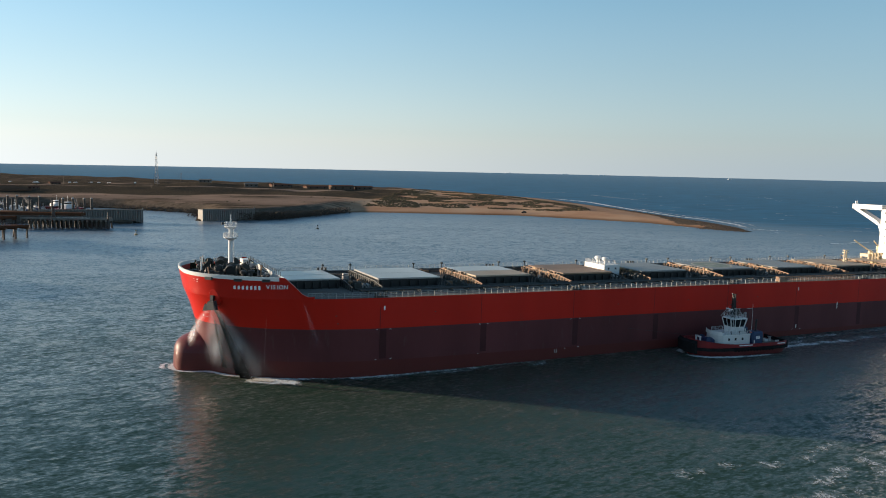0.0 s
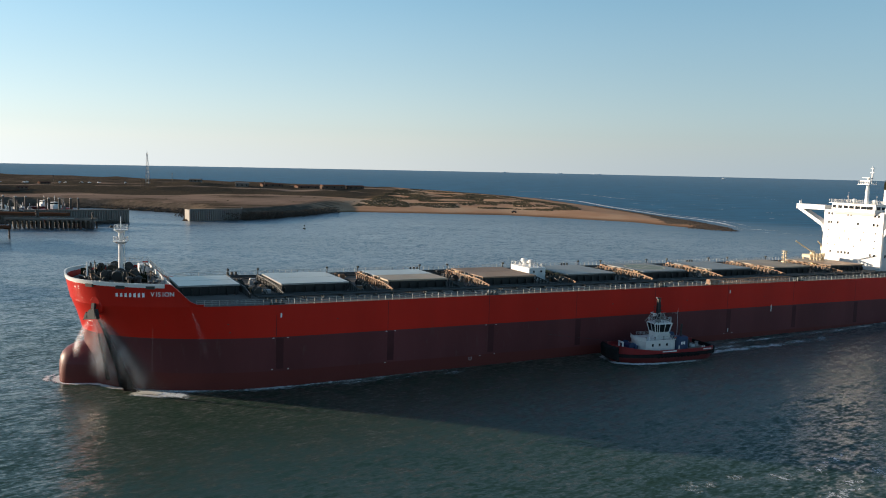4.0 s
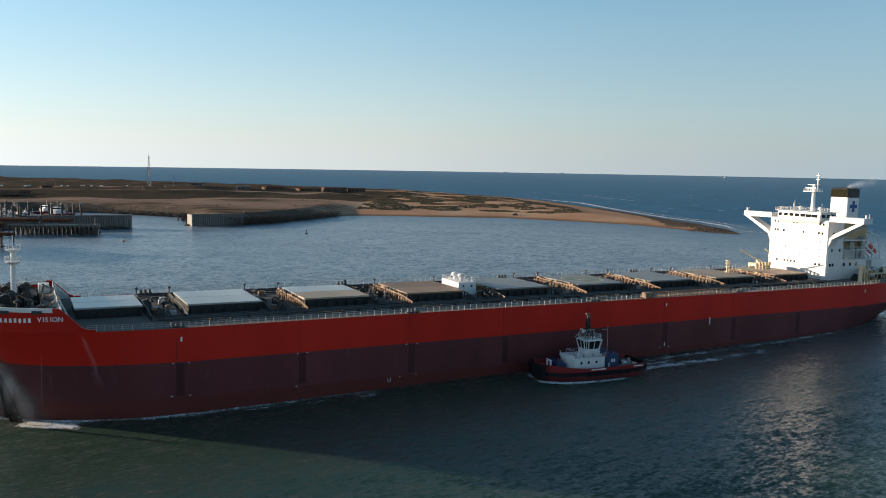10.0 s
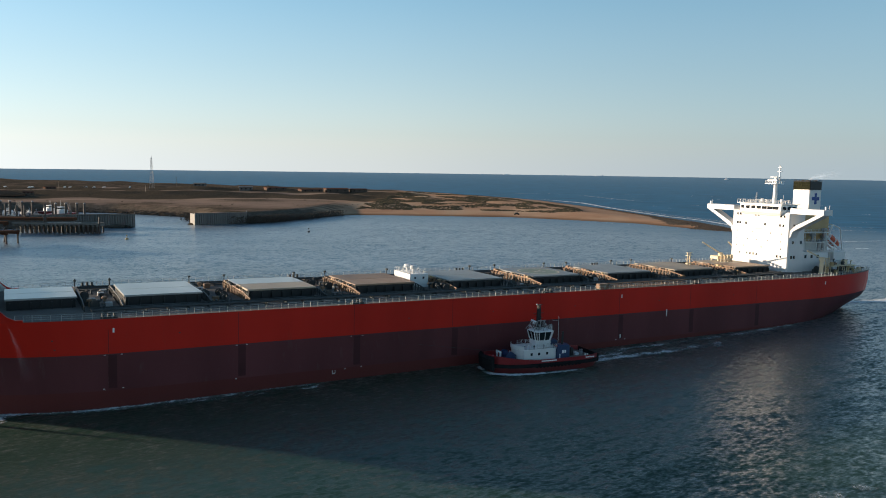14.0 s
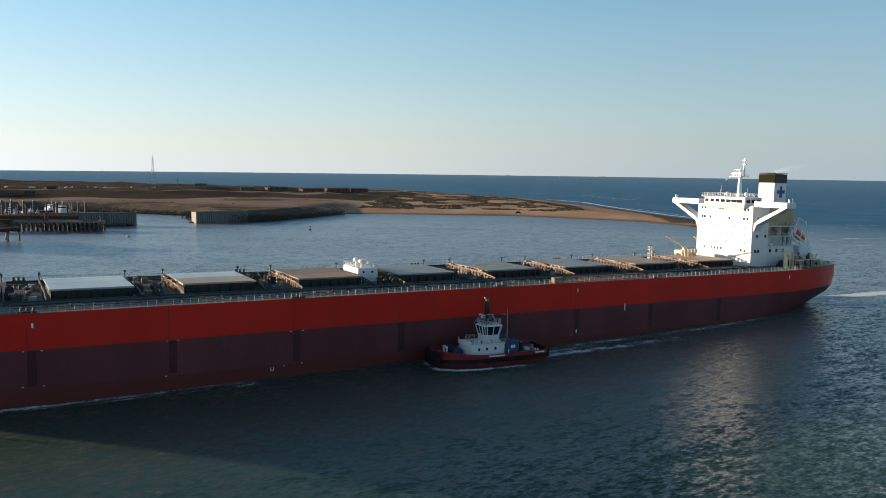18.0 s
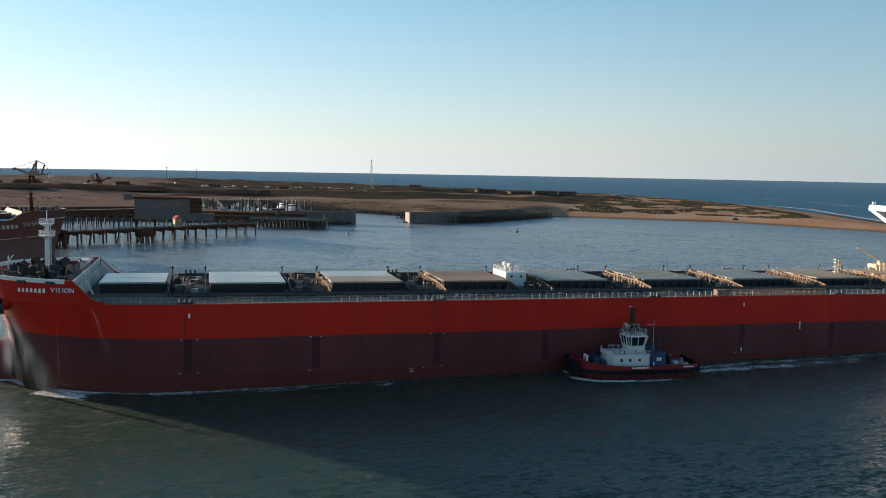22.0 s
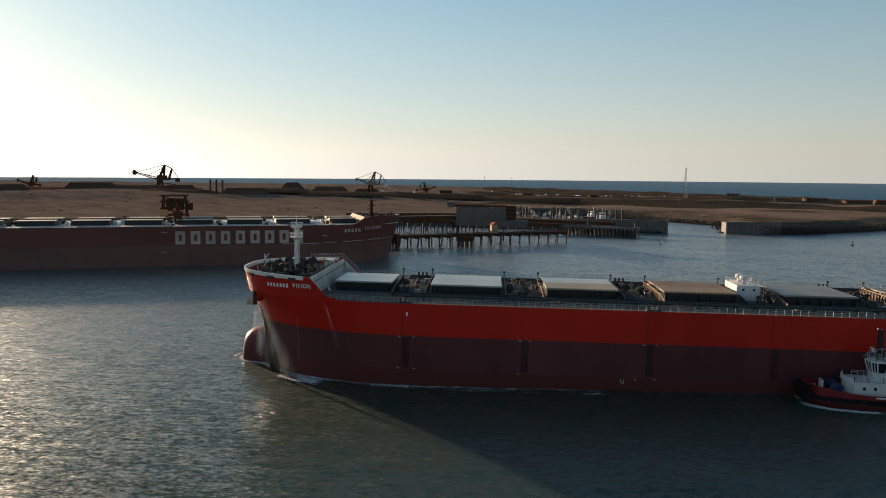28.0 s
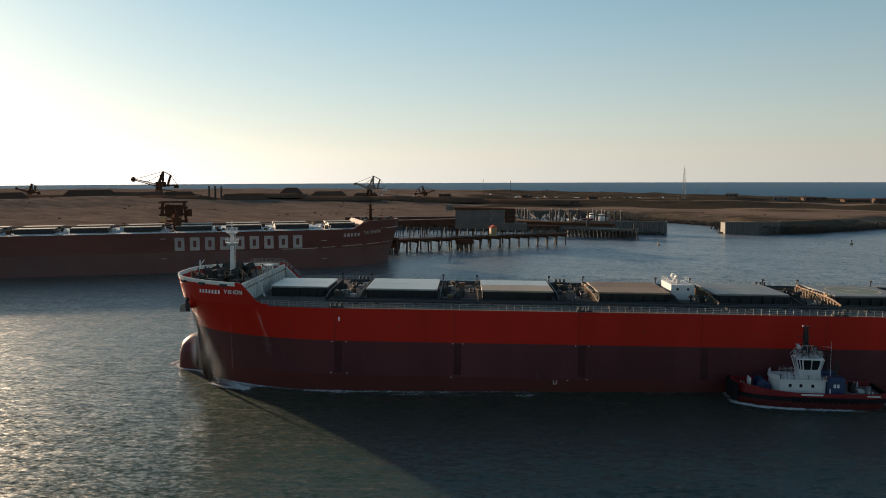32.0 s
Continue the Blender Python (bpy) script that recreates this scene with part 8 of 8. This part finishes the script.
def motions():
    walk(ship, [
        (0.0, pose(45.85, 238.80, 0, -0.132, 0.869, 30.038)),
        (2.0, pose(39.03, 235.33, 0, -0.132, 0.869, 30.587)),
        (4.0, pose(32.04, 231.97, 0, -0.132, 0.869, 31.028)),
        (6.0, pose(25.65, 228.65, 0, -0.132, 0.869, 31.492)),
        (8.0, pose(19.34, 225.38, 0, -0.132, 0.869, 31.980)),
        (10.0, pose(13.11, 222.29, 0, -0.132, 0.869, 32.458)),
        (12.0, pose(6.93, 219.32, 0, -0.132, 0.869, 32.960)),
        (14.0, pose(0.80, 216.09, 0, -0.132, 0.869, 33.477)),
        (16.0, pose(-5.37, 212.77, 0, -0.132, 0.869, 33.950)),
        (18.0, pose(-11.65, 209.35, 0, -0.132, 0.869, 34.483)),
        (20.0, pose(-18.08, 205.93, 0, -0.132, 0.869, 35.162)),
        (22.0, pose(-24.46, 202.63, 0, -0.132, 0.869, 35.822)),
        (24.0, pose(-30.64, 199.51, 0, -0.132, 0.869, 36.519)),
        (26.0, pose(-36.59, 196.08, 0, -0.132, 0.869, 37.208)),
        (28.0, pose(-42.49, 192.34, 0, -0.132, 0.869, 37.887)),
        (30.0, pose(-48.44, 188.46, 0, -0.132, 0.869, 38.622)),
        (32.0, pose(-54.37, 184.63, 0, -0.132, 0.869, 39.409)),
    ])
    walk(tug, [
        (0.0, pose(50.81, 205.86, 0, 0, 0, 24.038)),
        (2.0, pose(44.30, 202.44, 0, 0, 0, 24.587)),
        (4.0, pose(37.56, 199.12, 0, 0, 0, 25.028)),
        (6.0, pose(31.44, 195.85, 0, 0, 0, 25.492)),
        (8.0, pose(25.41, 192.62, 0, 0, 0, 25.980)),
        (10.0, pose(19.45, 189.59, 0, 0, 0, 26.458)),
        (12.0, pose(13.56, 186.67, 0, 0, 0, 26.960)),
        (14.0, pose(7.72, 183.51, 0, 0, 0, 27.477)),
        (16.0, pose(1.82, 180.24, 0, 0, 0, 27.950)),
        (18.0, pose(-4.45, 177.31, 0, 0, 0, 28.483)),
        (20.0, pose(-11.10, 174.84, 0, 0, 0, 29.162)),
        (22.0, pose(-17.73, 172.46, 0, 0, 0, 29.822)),
        (24.0, pose(-23.57, 169.46, 0, 0, 0, 30.519)),
        (26.0, pose(-29.18, 166.14, 0, 0, 0, 31.208)),
        (28.0, pose(-34.76, 162.53, 0, 0, 0, 31.887)),
        (30.0, pose(-40.35, 158.78, 0, 0, 0, 32.622)),
        (32.0, pose(-45.89, 155.09, 0, 0, 0, 33.409)),
    ])
    walk(tug_wash, [
        (0.0, pose(50.81, 205.86, 0, 0, 0, 24.038)),
        (2.0, pose(44.30, 202.44, 0, 0, 0, 24.587)),
        (4.0, pose(37.56, 199.12, 0, 0, 0, 25.028)),
        (6.0, pose(31.44, 195.85, 0, 0, 0, 25.492)),
        (8.0, pose(25.41, 192.62, 0, 0, 0, 25.980)),
        (10.0, pose(19.45, 189.59, 0, 0, 0, 26.458)),
        (12.0, pose(13.56, 186.67, 0, 0, 0, 26.960)),
        (14.0, pose(7.72, 183.51, 0, 0, 0, 27.477)),
        (16.0, pose(1.82, 180.24, 0, 0, 0, 27.950)),
        (18.0, pose(-4.45, 177.31, 0, 0, 0, 28.483)),
        (20.0, pose(-11.10, 174.84, 0, 0, 0, 29.162)),
        (22.0, pose(-17.73, 172.46, 0, 0, 0, 29.822)),
        (24.0, pose(-23.57, 169.46, 0, 0, 0, 30.519)),
        (26.0, pose(-29.18, 166.14, 0, 0, 0, 31.208)),
        (28.0, pose(-34.76, 162.53, 0, 0, 0, 31.887)),
        (30.0, pose(-40.35, 158.78, 0, 0, 0, 32.622)),
        (32.0, pose(-45.89, 155.09, 0, 0, 0, 33.409)),
    ])
    walk(ship_wash, [
        (0.0, pose(45.85, 238.80, 0, 0, 0, 30.038)),
        (2.0, pose(39.03, 235.33, 0, 0, 0, 30.587)),
        (4.0, pose(32.04, 231.97, 0, 0, 0, 31.028)),
        (6.0, pose(25.65, 228.65, 0, 0, 0, 31.492)),
        (8.0, pose(19.34, 225.38, 0, 0, 0, 31.980)),
        (10.0, pose(13.11, 222.29, 0, 0, 0, 32.458)),
        (12.0, pose(6.93, 219.32, 0, 0, 0, 32.960)),
        (14.0, pose(0.80, 216.09, 0, 0, 0, 33.477)),
        (16.0, pose(-5.37, 212.77, 0, 0, 0, 33.950)),
        (18.0, pose(-11.65, 209.35, 0, 0, 0, 34.483)),
        (20.0, pose(-18.08, 205.93, 0, 0, 0, 35.162)),
        (22.0, pose(-24.46, 202.63, 0, 0, 0, 35.822)),
        (24.0, pose(-30.64, 199.51, 0, 0, 0, 36.519)),
        (26.0, pose(-36.59, 196.08, 0, 0, 0, 37.208)),
        (28.0, pose(-42.49, 192.34, 0, 0, 0, 37.887)),
        (30.0, pose(-48.44, 188.46, 0, 0, 0, 38.622)),
        (32.0, pose(-54.37, 184.63, 0, 0, 0, 39.409)),
    ])
    # the older wake drifts down the channel
    walk(old_wake, [
        (0.0, pose(0, 0, 0)),
        (32.0, pose(54, -16, 0)),
    ])


motions()
